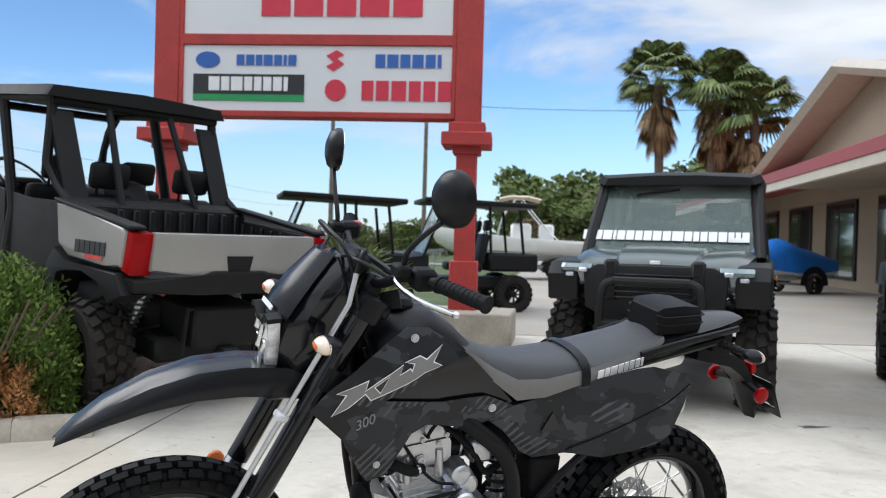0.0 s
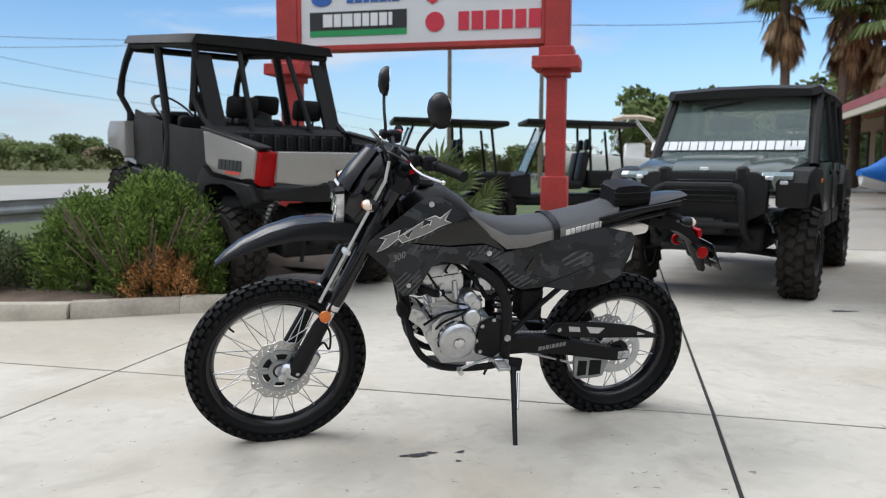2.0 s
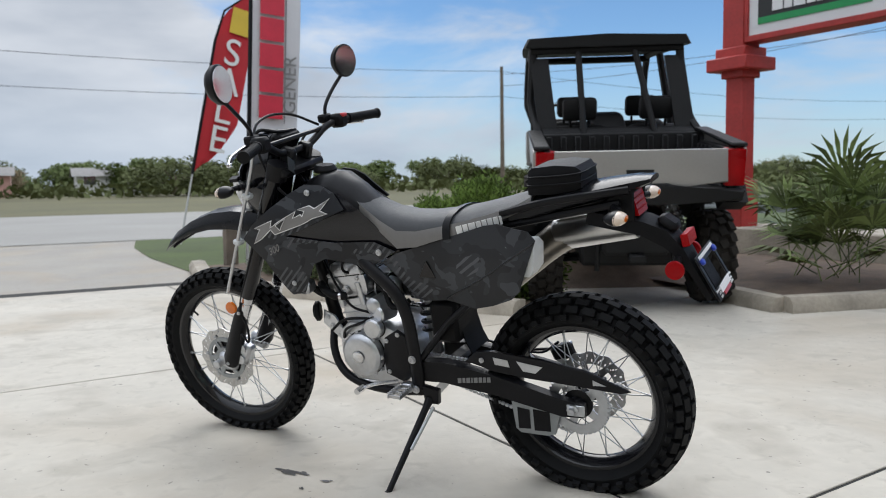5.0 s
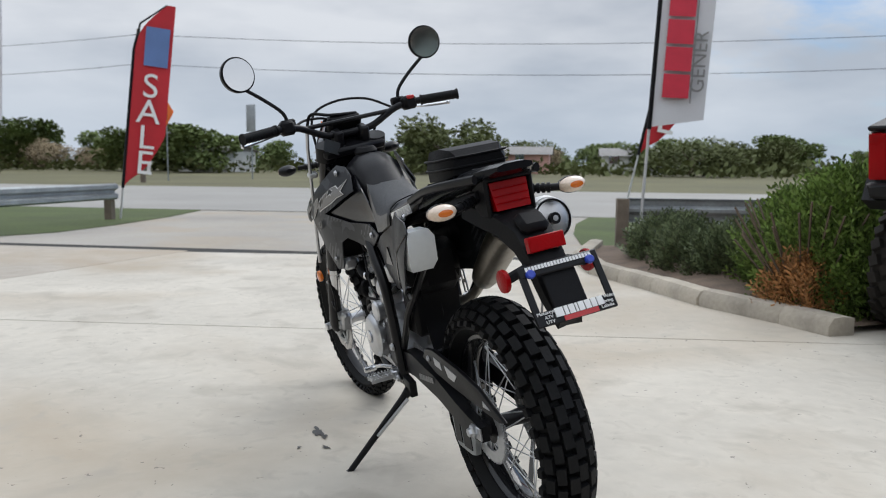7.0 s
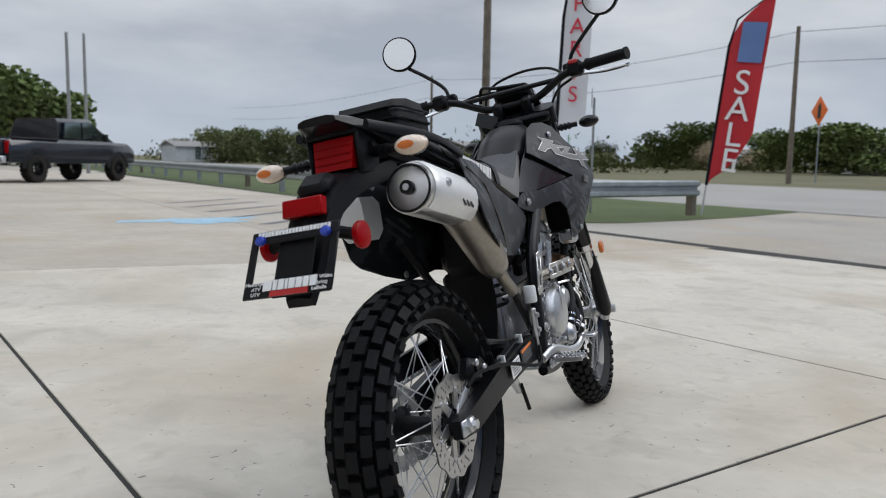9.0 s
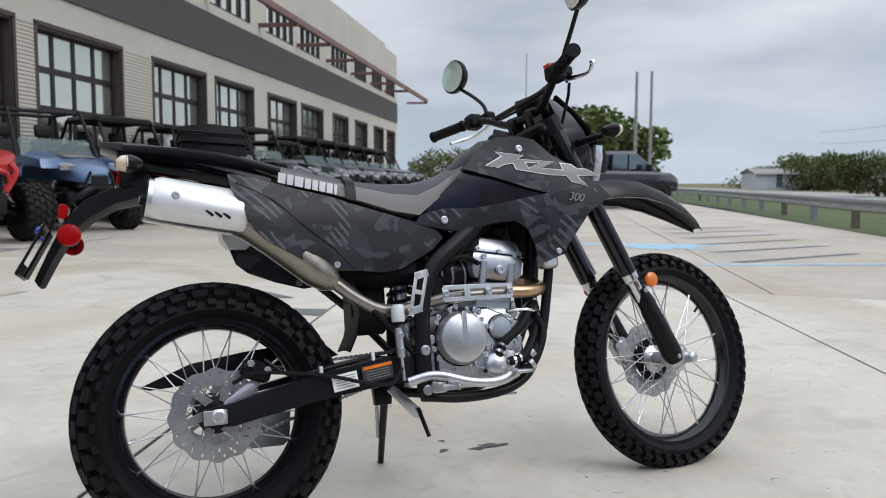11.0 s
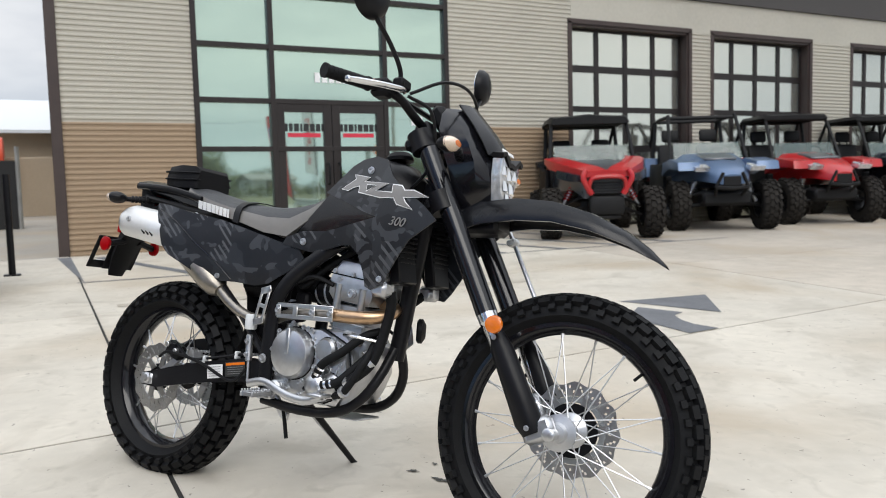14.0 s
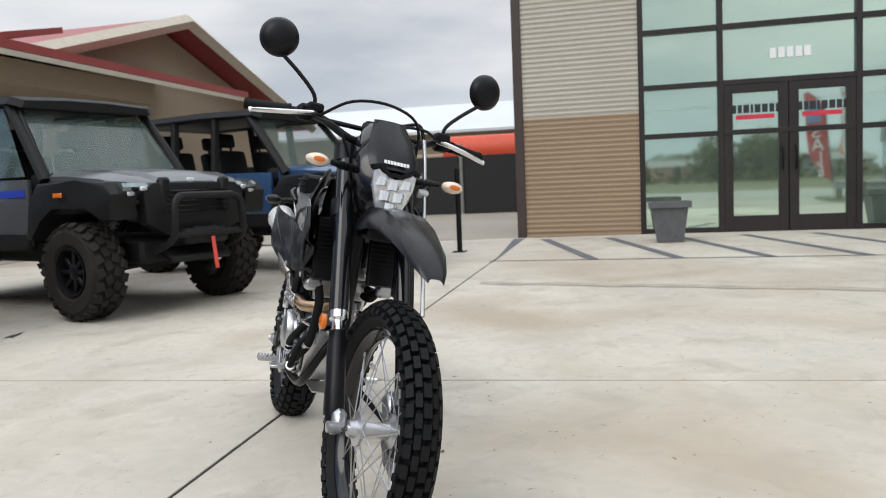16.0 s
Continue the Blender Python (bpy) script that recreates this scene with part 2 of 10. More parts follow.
MAT = {
    "gloss_black": mat("gloss_black", (0.006, 0.006, 0.008), 0.16, vary=0.2, bump=0.02, coat=0.25, spec=0.35),
    "satin_black": mat("satin_black", (0.007, 0.007, 0.0085), 0.36, vary=0.3, bump=0.05, spec=0.2),
    "black_plastic": mat("black_plastic", (0.006, 0.006, 0.007), 0.5, vary=0.3, bump=0.2, bump_scale=300, spec=0.13),
    "fender_plastic": mat("fender_plastic", (0.008, 0.0085, 0.0105), 0.22, vary=0.2, bump=0.03, spec=0.28),
    "rubber": mat("rubber", (0.0045, 0.0048, 0.0056), 0.62, vary=0.35, bump=0.2, bump_scale=150, spec=0.2),
    "utv_tyre": mat("utv_tyre", (0.024, 0.0215, 0.019), 0.82, vary=0.4, bump=0.3, bump_scale=90, spec=0.15),
    "seat_vinyl": mat("seat_vinyl", (0.042, 0.044, 0.048), 0.55, vary=0.15, bump=0.35, bump_scale=500),
    "seat_grey": mat("seat_grey", (0.165, 0.158, 0.15), 0.55, vary=0.1, bump=0.3, bump_scale=500),
    "cast_alu": mat("cast_alu", (0.56, 0.57, 0.59), 0.33, metal=0.95, vary=0.16, bump=0.08, bump_scale=700),
    "polished": mat("polished", (0.72, 0.73, 0.75), 0.2, metal=1.0, vary=0.08, bump=0.03),
    "brushed_steel": mat("brushed_steel", (0.66, 0.65, 0.64), 0.3, metal=1.0, vary=0.1, bump=0.12, bump_scale=400),
    "disc_steel": mat("disc_steel", (0.48, 0.475, 0.47), 0.32, metal=0.95, vary=0.15, bump=0.1, bump_scale=300),
    "zinc": mat("zinc", (0.55, 0.56, 0.58), 0.34, metal=0.9, vary=0.15, bump=0.05),
    "pipe_steel": mat("pipe_steel", (0.3, 0.275, 0.24), 0.36, metal=0.9, vary=0.25, bump=0.1),
    "copper": mat("heated_steel", (0.5, 0.33, 0.2), 0.3, metal=0.95, vary=0.25, bump=0.05),
    "camo": camo("camouflage_plastic"),
    "alu_satin": mat("alu_satin", (0.74, 0.74, 0.73), 0.42, metal=0.55, vary=0.06, bump=0.04),
    "white_ink": mat("white_ink", (0.8, 0.8, 0.8), 0.5, vary=0.05, bump=0),
    "grey_ink": mat("grey_ink", (0.2, 0.2, 0.2), 0.4, vary=0.1, bump=0),
    "logo_grey": mat("logo_grey", (0.2, 0.195, 0.19), 0.35, vary=0.1, bump=0),
    "red_lens": mat("red_lens", (0.3, 0.001, 0.003), 0.3, spec=0.12, vary=0.25, fine=220, bump=0.2, bump_scale=220, coat=0.06),
    "orange_lens": mat("orange_lens", (0.68, 0.16, 0.012), 0.2, vary=0.15, bump=0.2, bump_scale=260, coat=0.5),
    "clear_lens": mat("clear_lens", (0.8, 0.65, 0.52), 0.12, vary=0.25, fine=200, bump=0.4, bump_scale=160, coat=0.6),
    "head_lens": mat("head_lens", (0.66, 0.68, 0.72), 0.1, metal=0.55, vary=0.35, scale=30, bump=0.5, bump_scale=60, coat=0.8),
    "milk_plastic": mat("milk_plastic", (0.62, 0.64, 0.65), 0.4, vary=0.08, bump=0.03),
    "mirror": mat("mirror_glass", (0.9, 0.91, 0.92), 0.04, metal=1.0, vary=0.02, bump=0),
    "blue_plastic": mat("blue_plastic", (0.02, 0.05, 0.4), 0.35, vary=0.1, bump=0),
    "red_plastic": mat("red_plastic", (0.42, 0.012, 0.014), 0.32, vary=0.12, bump=0.03, coat=0.3),
    "red_tag": mat("red_tag", (0.75, 0.08, 0.06), 0.6, vary=0.15, bump=0.1),
    "red_paint": mat("red_paint", (0.4, 0.035, 0.03), 0.55, vary=0.3, scale=2.5, fine=25, bump=0.3, bump_scale=40),
    "sign_white": mat("sign_white", (0.72, 0.73, 0.74), 0.4, vary=0.05, scale=1.0, bump=0.02),
    "sign_blue": mat("sign_blue", (0.03, 0.12, 0.42), 0.5, vary=0.1, bump=0),
    "sign_red": mat("sign_red", (0.6, 0.03, 0.06), 0.5, vary=0.1, bump=0),
    "sign_black": mat("sign_black", (0.02, 0.022, 0.022), 0.5, vary=0.1, bump=0),
    "sign_green": mat("sign_green", (0.02, 0.3, 0.09), 0.5, vary=0.1, bump=0),
    "silver_body": mat("silver_body", (0.3, 0.288, 0.27), 0.35, metal=0.25, vary=0.06, scale=2, bump=0.02, coat=0.3),
    "green_body": mat("green_body", (0.046, 0.066, 0.057), 0.3, metal=0.2, vary=0.12, scale=2, bump=0.02, coat=0.4),
    "grey_body": mat("grey_body", (0.10, 0.105, 0.115), 0.3, metal=0.3, vary=0.1, scale=2, bump=0.02, coat=0.4),
    "blue_body": mat("blue_body", (0.035, 0.085, 0.19), 0.28, metal=0.3, vary=0.1, scale=2, bump=0.02, coat=0.4),
    "steel_blue_body": mat("steel_blue_body", (0.10, 0.16, 0.27), 0.32, metal=0.3, vary=0.1, scale=2, bump=0.02, coat=0.3),
    "dark_body": mat("dark_body", (0.015, 0.017, 0.024), 0.2, metal=0.2, vary=0.1, scale=2, bump=0.01, coat=0.5),
    "utv_black": mat("utv_black", (0.0085, 0.0085, 0.009), 0.55, vary=0.3, bump=0.15, bump_scale=200, spec=0.25),
    "windshield": glass("windshield", (0.12, 0.17, 0.155), 0.04, 0.42),
    "galvanised": mat("galvanised", (0.33, 0.35, 0.36), 0.5, metal=0.6, vary=0.25, scale=3, fine=30, bump=0.2),
    "weathered_wood": mat("weathered_wood", (0.16, 0.13, 0.1), 0.85, vary=0.35, scale=5, fine=90, bump=0.5, bump_scale=60),
    "steel_pole": mat("steel_pole", (0.3, 0.3, 0.29), 0.5, metal=0.4, vary=0.2, bump=0.05),
}


# ---- mesh helpers ----
def finish(bm, name, material, angle=38):
    bmesh.ops.recalc_face_normals(bm, faces=bm.faces)
    lim = radians(angle)
    for e in bm.edges:
        e.smooth = len(e.link_faces) == 2 and e.calc_face_angle(0) < lim
    for f in bm.faces:
        f.smooth = True
    me = bpy.data.meshes.new(name)
    bm.to_mesh(me)
    bm.free()
    for mm in material if isinstance(material, (list, tuple)) else (material,):
        me.materials.append(MAT[mm] if isinstance(mm, str) else mm)
    return me


def part(name, bm, material, parent, label="", m=None, kind=""):
    """Links a bmesh (or a finished mesh) as one mesh object under a thing or a part."""
    me = finish(bm, name, material) if isinstance(bm, bmesh.types.BMesh) else bm
    ob = new(name, me)
    ob.parent = parent
    if m is not None:
        ob.matrix_basis = m
    return tagged(ob, label=label, kind=kind)


def thing(name, label, category, m=None, group="", kind=""):
    ob = new(name)
    ob.empty_display_size = 0.1
    if m is not None:
        ob.matrix_basis = m
    return tagged(ob, label, category, group, kind)


def solid(name, bm, material, label, category, m=None, group="", kind=""):
    """A thing that is one mesh."""
    me = finish(bm, name, material) if isinstance(bm, bmesh.types.BMesh) else bm
    ob = new(name, me)
    if m is not None:
        ob.matrix_basis = m
    return tagged(ob, label, category, group, kind)


def B():
    return bmesh.new()


def add(bm, verts, faces, m=None, mi=0):
    vs = [bm.verts.new(m @ Vector(v) if m is not None else v) for v in verts]
    out = []
    for f in faces:
        try:
            fa = bm.faces.new([vs[i] for i in f])
            fa.material_index = mi
            out.append(fa)
        except ValueError:
            pass
    return vs, out


def box(bm, sx, sy, sz, m=None, bev=0.0, mi=0, seg=1):
    """A box of full sizes about its centre, its edges cut by bev."""
    x, y, z = sx / 2, sy / 2, sz / 2
    vs, fs = add(bm, [(-x, -y, -z), (x, -y, -z), (x, y, -z), (-x, y, -z), (-x, -y, z), (x, -y, z), (x, y, z), (-x, y, z)],
                 [(0, 3, 2, 1), (4, 5, 6, 7), (0, 1, 5, 4), (1, 2, 6, 5), (2, 3, 7, 6), (3, 0, 4, 7)], m, mi)
    if bev:
        es = list({e for f in fs for e in f.edges})
        bmesh.ops.bevel(bm, geom=es, offset=bev, segments=seg, profile=0.5, affect="EDGES")
    return bm


def boxat(bm, c, s, bev=0.0, rx=0, ry=0, rz=0, mi=0, seg=1):
    return box(bm, *s, pose(*c, rx, ry, rz), bev, mi, seg)


def tube(bm, pts, r, n=10, caps=True, mi=0, flat=1.0):
    """A tube swept along points; r one radius or one a point."""
    pts = [Vector(p) for p in pts]
    rs = r if isinstance(r, (list, tuple)) else [r] * len(pts)
    rings, up = [], None
    for i, p in enumerate(pts):
        d = (pts[min(i + 1, len(pts) - 1)] - pts[max(i - 1, 0)]).normalized()
        if up is None:
            up = Vector((0, 1, 0)) if abs(d.y) < 0.9 else Vector((0, 0, 1))
        u = (up - d * up.dot(d)).normalized()
        w = d.cross(u)
        up = u
        rings.append([bm.verts.new(p + rs[i] * (math.cos(a) * u * flat + math.sin(a) * w)) for a in (2 * math.pi * k / n for k in range(n))])
    for a, b in zip(rings, rings[1:]):
        for k in range(n):
            bm.faces.new((a[k], a[(k + 1) % n], b[(k + 1) % n], b[k])).material_index = mi
    if caps:
        for ring in (rings[0][::-1], rings[-1]):
            bm.faces.new(ring).material_index = mi
    return bm


def smooth_path(pts, k=4):
    """Catmull-Rom through the points."""
    p = [Vector(q) for q in pts]
    p = [2 * p[0] - p[1], *p, 2 * p[-1] - p[-2]]
    out = []
    for i in range(1, len(p) - 2):
        for j in range(k):
            t = j / k
            out.append(0.5 * (2 * p[i] + (p[i + 1] - p[i - 1]) * t + (2 * p[i - 1] - 5 * p[i] + 4 * p[i + 1] - p[i + 2]) * t * t + (3 * p[i] - p[i - 1] - 3 * p[i + 1] + p[i + 2]) * t**3))
    return out + [p[-2]]


def lathe(bm, prof, n=32, m=None, axis="Y", closed=False, mi=0):
    """Revolves (radius, height) pairs about an axis."""
    def at(r, h, a):
        c, s = r * math.cos(a), r * math.sin(a)
        return {"Y": (c, h, s), "Z": (c, s, h), "X": (h, c, s)}[axis]
    rings = []
    for r, h in prof:
        ring = []
        for k in range(n):
            v = Vector(at(max(r, 1e-4), h, 2 * math.pi * k / n))
            ring.append(bm.verts.new(m @ v if m is not None else v))
        rings.append(ring)
    pairs = list(zip(rings, rings[1:])) + ([(rings[-1], rings[0])] if closed else [])
    for a, b in pairs:
        for k in range(n):
            bm.faces.new((a[k], a[(k + 1) % n], b[(k + 1) % n], b[k])).material_index = mi
    if not closed:
        for ring in (rings[0][::-1], rings[-1]):
            bm.faces.new(ring).material_index = mi
    return bm


def cyl(bm, a, b, r, n=14, mi=0, bev=0.0):
    a, b = Vector(a), Vector(b)
    if not bev:
        return tube(bm, [a, b], r, n, True, mi)
    d = (b - a).normalized() * bev
    return tube(bm, [a, a + d, b - d, b], [r - bev, r, r, r - bev], n, True, mi)


def slab(bm, poly, y0, y1, m=None, bev=0.0, mi=0, axis="Y"):
    """A flat outline (x, z) given thickness from y0 to y1."""
    k = len(poly)
    put = (lambda u, v, w: (u, w, v)) if axis == "Y" else (lambda u, v, w: (u, v, w)) if axis == "Z" else (lambda u, v, w: (w, u, v))
    verts = [put(x, z, y0) for x, z in poly] + [put(x, z, y1) for x, z in poly]
    faces = [tuple(range(k))[::-1], tuple(range(k, 2 * k))] + [(i, (i + 1) % k, k + (i + 1) % k, k + i) for i in range(k)]
    vs, fs = add(bm, verts, faces, m, mi)
    if bev:
        es = list({e for f in fs[:2] for e in f.edges})
        bmesh.ops.bevel(bm, geom=es, offset=bev, segments=2, profile=0.5, affect="EDGES")
    return bm


def thicken(bm, t):
    """Gives a sheet a thickness: a second skin along the points' normals, and walls at its rims."""
    bm.normal_update()
    old = bm.faces[:]
    rim = [e for e in bm.edges if len(e.link_faces) == 1]
    twin = {v: bm.verts.new(v.co - v.normal * t) for v in bm.verts[:]}
    rims = [(e.link_loops[0].vert, e.link_loops[0].link_loop_next.vert, e.link_faces[0].material_index) for e in rim]
    for f in old:
        bm.faces.new([twin[v] for v in reversed(f.verts)]).material_index = f.material_index
    for a, b, mi in rims:
        bm.faces.new((b, a, twin[a], twin[b])).material_index = mi
    return bm


def panel(poly, yf, thick=0.004, cuts=3):
    """A curved sheet: the outline (x, z) bent to y = yf(x, z), with a thickness."""
    bm = B()
    vs = [bm.verts.new((x, 0, z)) for x, z in poly]
    bm.faces.new(vs)
    bm.normal_update()
    bmesh.ops.triangulate(bm, faces=bm.faces[:])
    for _ in range(cuts):
        long = [e for e in bm.edges if e.calc_length() > 0.035]
        if not long:
            break
        bmesh.ops.subdivide_edges(bm, edges=long, cuts=1)
        bmesh.ops.triangulate(bm, faces=bm.faces[:])
    for v in bm.verts:
        v.co.y = yf(v.co.x, v.co.z)
    bmesh.ops.recalc_face_normals(bm, faces=bm.faces)
    thicken(bm, thick)
    return bm


def loft(bm, sections, caps=True, closed=True, mi=0):
    """Joins rings of equally many points."""
    rings = [[bm.verts.new(p) for p in s] for s in sections]
    n = len(rings[0])
    for a, b in zip(rings, rings[1:]):
        for k in range(n if closed else n - 1):
            bm.faces.new((a[k], a[(k + 1) % n], b[(k + 1) % n], b[k])).material_index = mi
    if caps:
        bm.faces.new(rings[0][::-1]).material_index = mi
        bm.faces.new(rings[-1]).material_index = mi
    return bm


def bolt_mesh(r=0.008, h=0.006):
    bm = B()
    lathe(bm, [(r * 1.25, 0), (r * 1.25, h * 0.35), (r, h * 0.4), (r * 0.95, h), (r * 0.5, h), (r * 0.45, h * 0.6)], 12)
    return finish(bm, "bolt", "zinc")


BOLT = bolt_mesh()


def bolt(parent, x, y, z, s=1.0, name="bolt"):
    """A bolt whose head points away from the middle plane."""
    return part(name, BOLT, None, parent, m=pose(x, y, z, 0, 0, 0 if y > 0 else 180) @ Matrix.Diagonal((s, s, s, 1)))


def text_mesh(body, size, material, depth=0.0015, shear=0.0):
    c = bpy.data.curves.new("lettering", "FONT")
    c.body, c.size, c.extrude, c.shear = body, size, depth, shear
    c.align_x, c.align_y = "CENTER", "CENTER"
    ob = bpy.data.objects.new("lettering", c)
    scene.collection.objects.link(ob)
    bpy.context.view_layer.update()
    me = bpy.data.meshes.new_from_object(ob.evaluated_get(bpy.context.evaluated_depsgraph_get()))
    bpy.data.objects.remove(ob)
    me.materials.clear()
    me.materials.append(MAT[material])
    return me


def blocks(bm, widths, height, depth, gap=0.2, slant=0.0):
    """A row of plain upright blocks in the xz plane, centred, for a brand mark; widths relative to the height."""
    total = sum(widths) * height + gap * height * (len(widths) - 1)
    x = -total / 2
    for w in widths:
        w *= height
        s = slant * height / 2
        slab(bm, [(x - s, -height / 2), (x + w - s, -height / 2), (x + w + s, height / 2), (x + s, height / 2)], -depth, 0)
        x += w + gap * height
    return bm


# ---- setting: ground, slabs, road ----
MAT["concrete"] = mat("concrete", (0.5, 0.463, 0.397), 0.78, vary=0.16, scale=0.9, fine=9, bump=0.25, bump_scale=45, obj_rand=0.12)
MAT["old_concrete"] = mat("old_concrete", (0.43, 0.385, 0.325), 0.82, vary=0.2, scale=0.5, fine=6, bump=0.3, bump_scale=40, obj_rand=0.15)
MAT["curb_concrete"] = mat("curb_concrete", (0.36, 0.32, 0.26), 0.88, vary=0.3, scale=3, fine=30, bump=0.5, bump_scale=40, obj_rand=0.2)
MAT["asphalt"] = mat("asphalt", (0.32, 0.297, 0.262), 0.85, vary=0.26, scale=0.4, fine=50, bump=0.4, bump_scale=120)
MAT["road_asphalt"] = mat("road_asphalt", (0.29, 0.278, 0.255), 0.85, vary=0.15, scale=0.3, fine=30, bump=0.3, bump_scale=90)
MAT["dry_field"] = mat("dry_field", (0.115, 0.107, 0.05), 0.95, vary=0.35, scale=0.12, fine=3, bump=0.5, bump_scale=8)
MAT["lawn"] = mat("lawn", (0.0612, 0.0828, 0.0216), 0.95, vary=0.4, scale=0.6, fine=14, bump=0.6, bump_scale=30)
MAT["mulch"] = mat("mulch", (0.12, 0.085, 0.06), 0.95, vary=0.45, scale=5, fine=70, bump=0.9, bump_scale=50)
MAT["joint"] = mat("joint_filler", (0.022, 0.021, 0.019), 0.9, vary=0.3)
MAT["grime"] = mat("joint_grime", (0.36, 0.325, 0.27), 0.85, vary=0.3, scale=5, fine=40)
MAT["damp"] = mat("oil_stain", (0.045, 0.042, 0.04), 0.45, vary=0.3)
MAT["road_paint"] = mat("road_paint", (0.12, 0.125, 0.135), 0.8, vary=0.25, scale=4, fine=40, bump=0.2)
MAT["blue_paint"] = mat("blue_paint", (0.3, 0.45, 0.55), 0.8, vary=0.3, scale=4, fine=40, bump=0.2)


def stain_concrete(m):
    """Broad worn and tyre-rubbed patches on the slabs, and fine dark flecks."""
    n, l = m.node_tree.nodes, m.node_tree.links
    b = n["Principled BSDF"]
    base = b.inputs["Base Color"].links[0].from_socket
    geo = n.new("ShaderNodeNewGeometry")
    for scale, lo, hi, col, fac, detail in ((0.55, 0.48, 0.7, (0.36, 0.295, 0.215), 0.8, 9), (2.6, 0.54, 0.7, (0.36, 0.325, 0.27), 0.65, 9), (9, 0.55, 0.72, (0.35, 0.32, 0.27), 0.5, 8), (30, 0.71, 0.75, (0.12, 0.11, 0.1), 0.7, 2)):
        t = n.new("ShaderNodeTexNoise")
        t.inputs["Scale"].default_value, t.inputs["Detail"].default_value, t.inputs["Distortion"].default_value = scale, detail, 0.6
        l.new(geo.outputs["Position"], t.inputs["Vector"])
        r = n.new("ShaderNodeMapRange")
        r.inputs["From Min"].default_value, r.inputs["From Max"].default_value, r.inputs["To Max"].default_value = lo, hi, fac
        l.new(t.outputs["Fac"], r.inputs["Value"])
        x = n.new("ShaderNodeMix")
        x.data_type = "RGBA"
        l.new(r.outputs["Result"], x.inputs["Factor"])
        l.new(base, x.inputs["A"])
        x.inputs["B"].default_value = (*col, 1)
        base = x.outputs["Result"]
    l.new(base, b.inputs["Base Color"])


stain_concrete(MAT["concrete"])
stain_concrete(MAT["old_concrete"])
stain_concrete(MAT["asphalt"])


def sheet(bm, x0, x1, y0, y1, lift, step=None):
    """A level-cut sheet that follows the ground, cut where its slope changes."""
    xs = sorted({x0, x1, *[x for x in (-6.0, 60.0) if x0 < x < x1]})
    top = lambda x: SLOPE * min(max(x, -6.0), 60.0) + lift
    verts, faces = [], []
    for x in xs:
        verts += [(x, y0, top(x)), (x, y1, top(x))]
    for i in range(len(xs) - 1):
        faces.append((2 * i, 2 * i + 2, 2 * i + 3, 2 * i + 1))
    add(bm, verts, faces)
    return bm


bm = B()
xs = [-1500, -260, -120, -46, -6, 60, 1500]
zs = [1.6, 1.5, 0.9, -0.094, -0.094, 0.94, 0.94]
add(bm, [(x, y, z - 0.03) for x, z in zip(xs, zs) for y in (-1500, 1500)], [(2 * i, 2 * i + 2, 2 * i + 3, 2 * i + 1) for i in range(len(xs) - 1)])
solid("ground", bm, "dry_field", "flat ground of dry grass reaching the horizon", "ground", kind="structure")
solid("road", sheet(B(), -33, -14.5, -700, 700, 0.012), "road_asphalt", "pale worn asphalt highway along the lot", "road", kind="structure")
bm = B()
for x0, x1, y0, y1 in ((-18.5, -6.6, -12.0, 1.2), (-6.6, 9.2, 7.9, 80), (9.2, 60, 0.5, 80), (-11, 9.2, -90, -48)):
    sheet(bm, x0, x1, y0, y1, 0.0)
solid("driveway", bm, "asphalt", "worn grey asphalt drive and back lot beside the slabs", "road", kind="structure")
bm = B()
for poly in ([(-16.5, -80), (-6.9, -80), (-6.75, -30), (-6.3, -15), (-6.5, -9.6), (-7.0, -8.0), (-8.2, -7.5), (-9.7, -7.5), (-12.0, -7.75), (-14.2, -8.2), (-16.5, -9.2)], [(-14.5, 0.75), (-12.4, 0.48), (-10, 0.45), (-7.6, 0.62), (-5.6, 1.0), (-5.6, 7.9), (-1.3, 7.9), (-1.3, 80), (-14.5, 80)]):
    add(bm, [(x, y, SLOPE * max(x, -6.0) + 0.008) for x, y in poly], [tuple(range(len(poly)))])
bm.normal_update()
bmesh.ops.triangulate(bm, faces=bm.faces[:])
solid("lawn", bm, "lawn", "short green roadside grass behind the guardrail", "grass", kind="structure")
solid("subgrade", sheet(sheet(B(), -6.6, 9.2, -48, 7.9, 0.003), -1.4, 9.2, 7.9, 7.95, 0.002), "joint", "dark joint filler between the slabs", "ground", kind="structure")

pavement = thing("pavement", "pale stained concrete slabs with sawn joints", "pavement", kind="structure")


def corner(x, j):
    """The slabs' corners: the joints are not quite square to the building."""
    if j == 0:
        return x + 0.42, -5.05 - 0.085 * (x - 2.5)
    if j == 1:
        return x, 0.41 + (0.035 * (x - 1.08) if x < 1.08 else 0.02 * (x - 1.08))
    return x - 0.64, 7.85


def slab_piece(quad, material):
    bm = B()
    c = sum((Vector(q) for q in quad), Vector((0, 0))) / 4
    inner = [Vector(q) + Vector((math.copysign(0.008, c.x - q[0]), math.copysign(0.008, c.y - q[1]))) for q in quad]
    vs, fs = add(bm, [(p.x, p.y, SLOPE * p.x + z) for z in (-0.08, 0.008) for p in inner],
                 [(0, 3, 2, 1), (4, 5, 6, 7), (0, 1, 5, 4), (1, 2, 6, 5), (2, 3, 7, 6), (3, 0, 4, 7)])
    bmesh.ops.bevel(bm, geom=list(fs[1].edges), offset=0.002, segments=1, affect="EDGES")
    part("slab", bm, material, pavement)


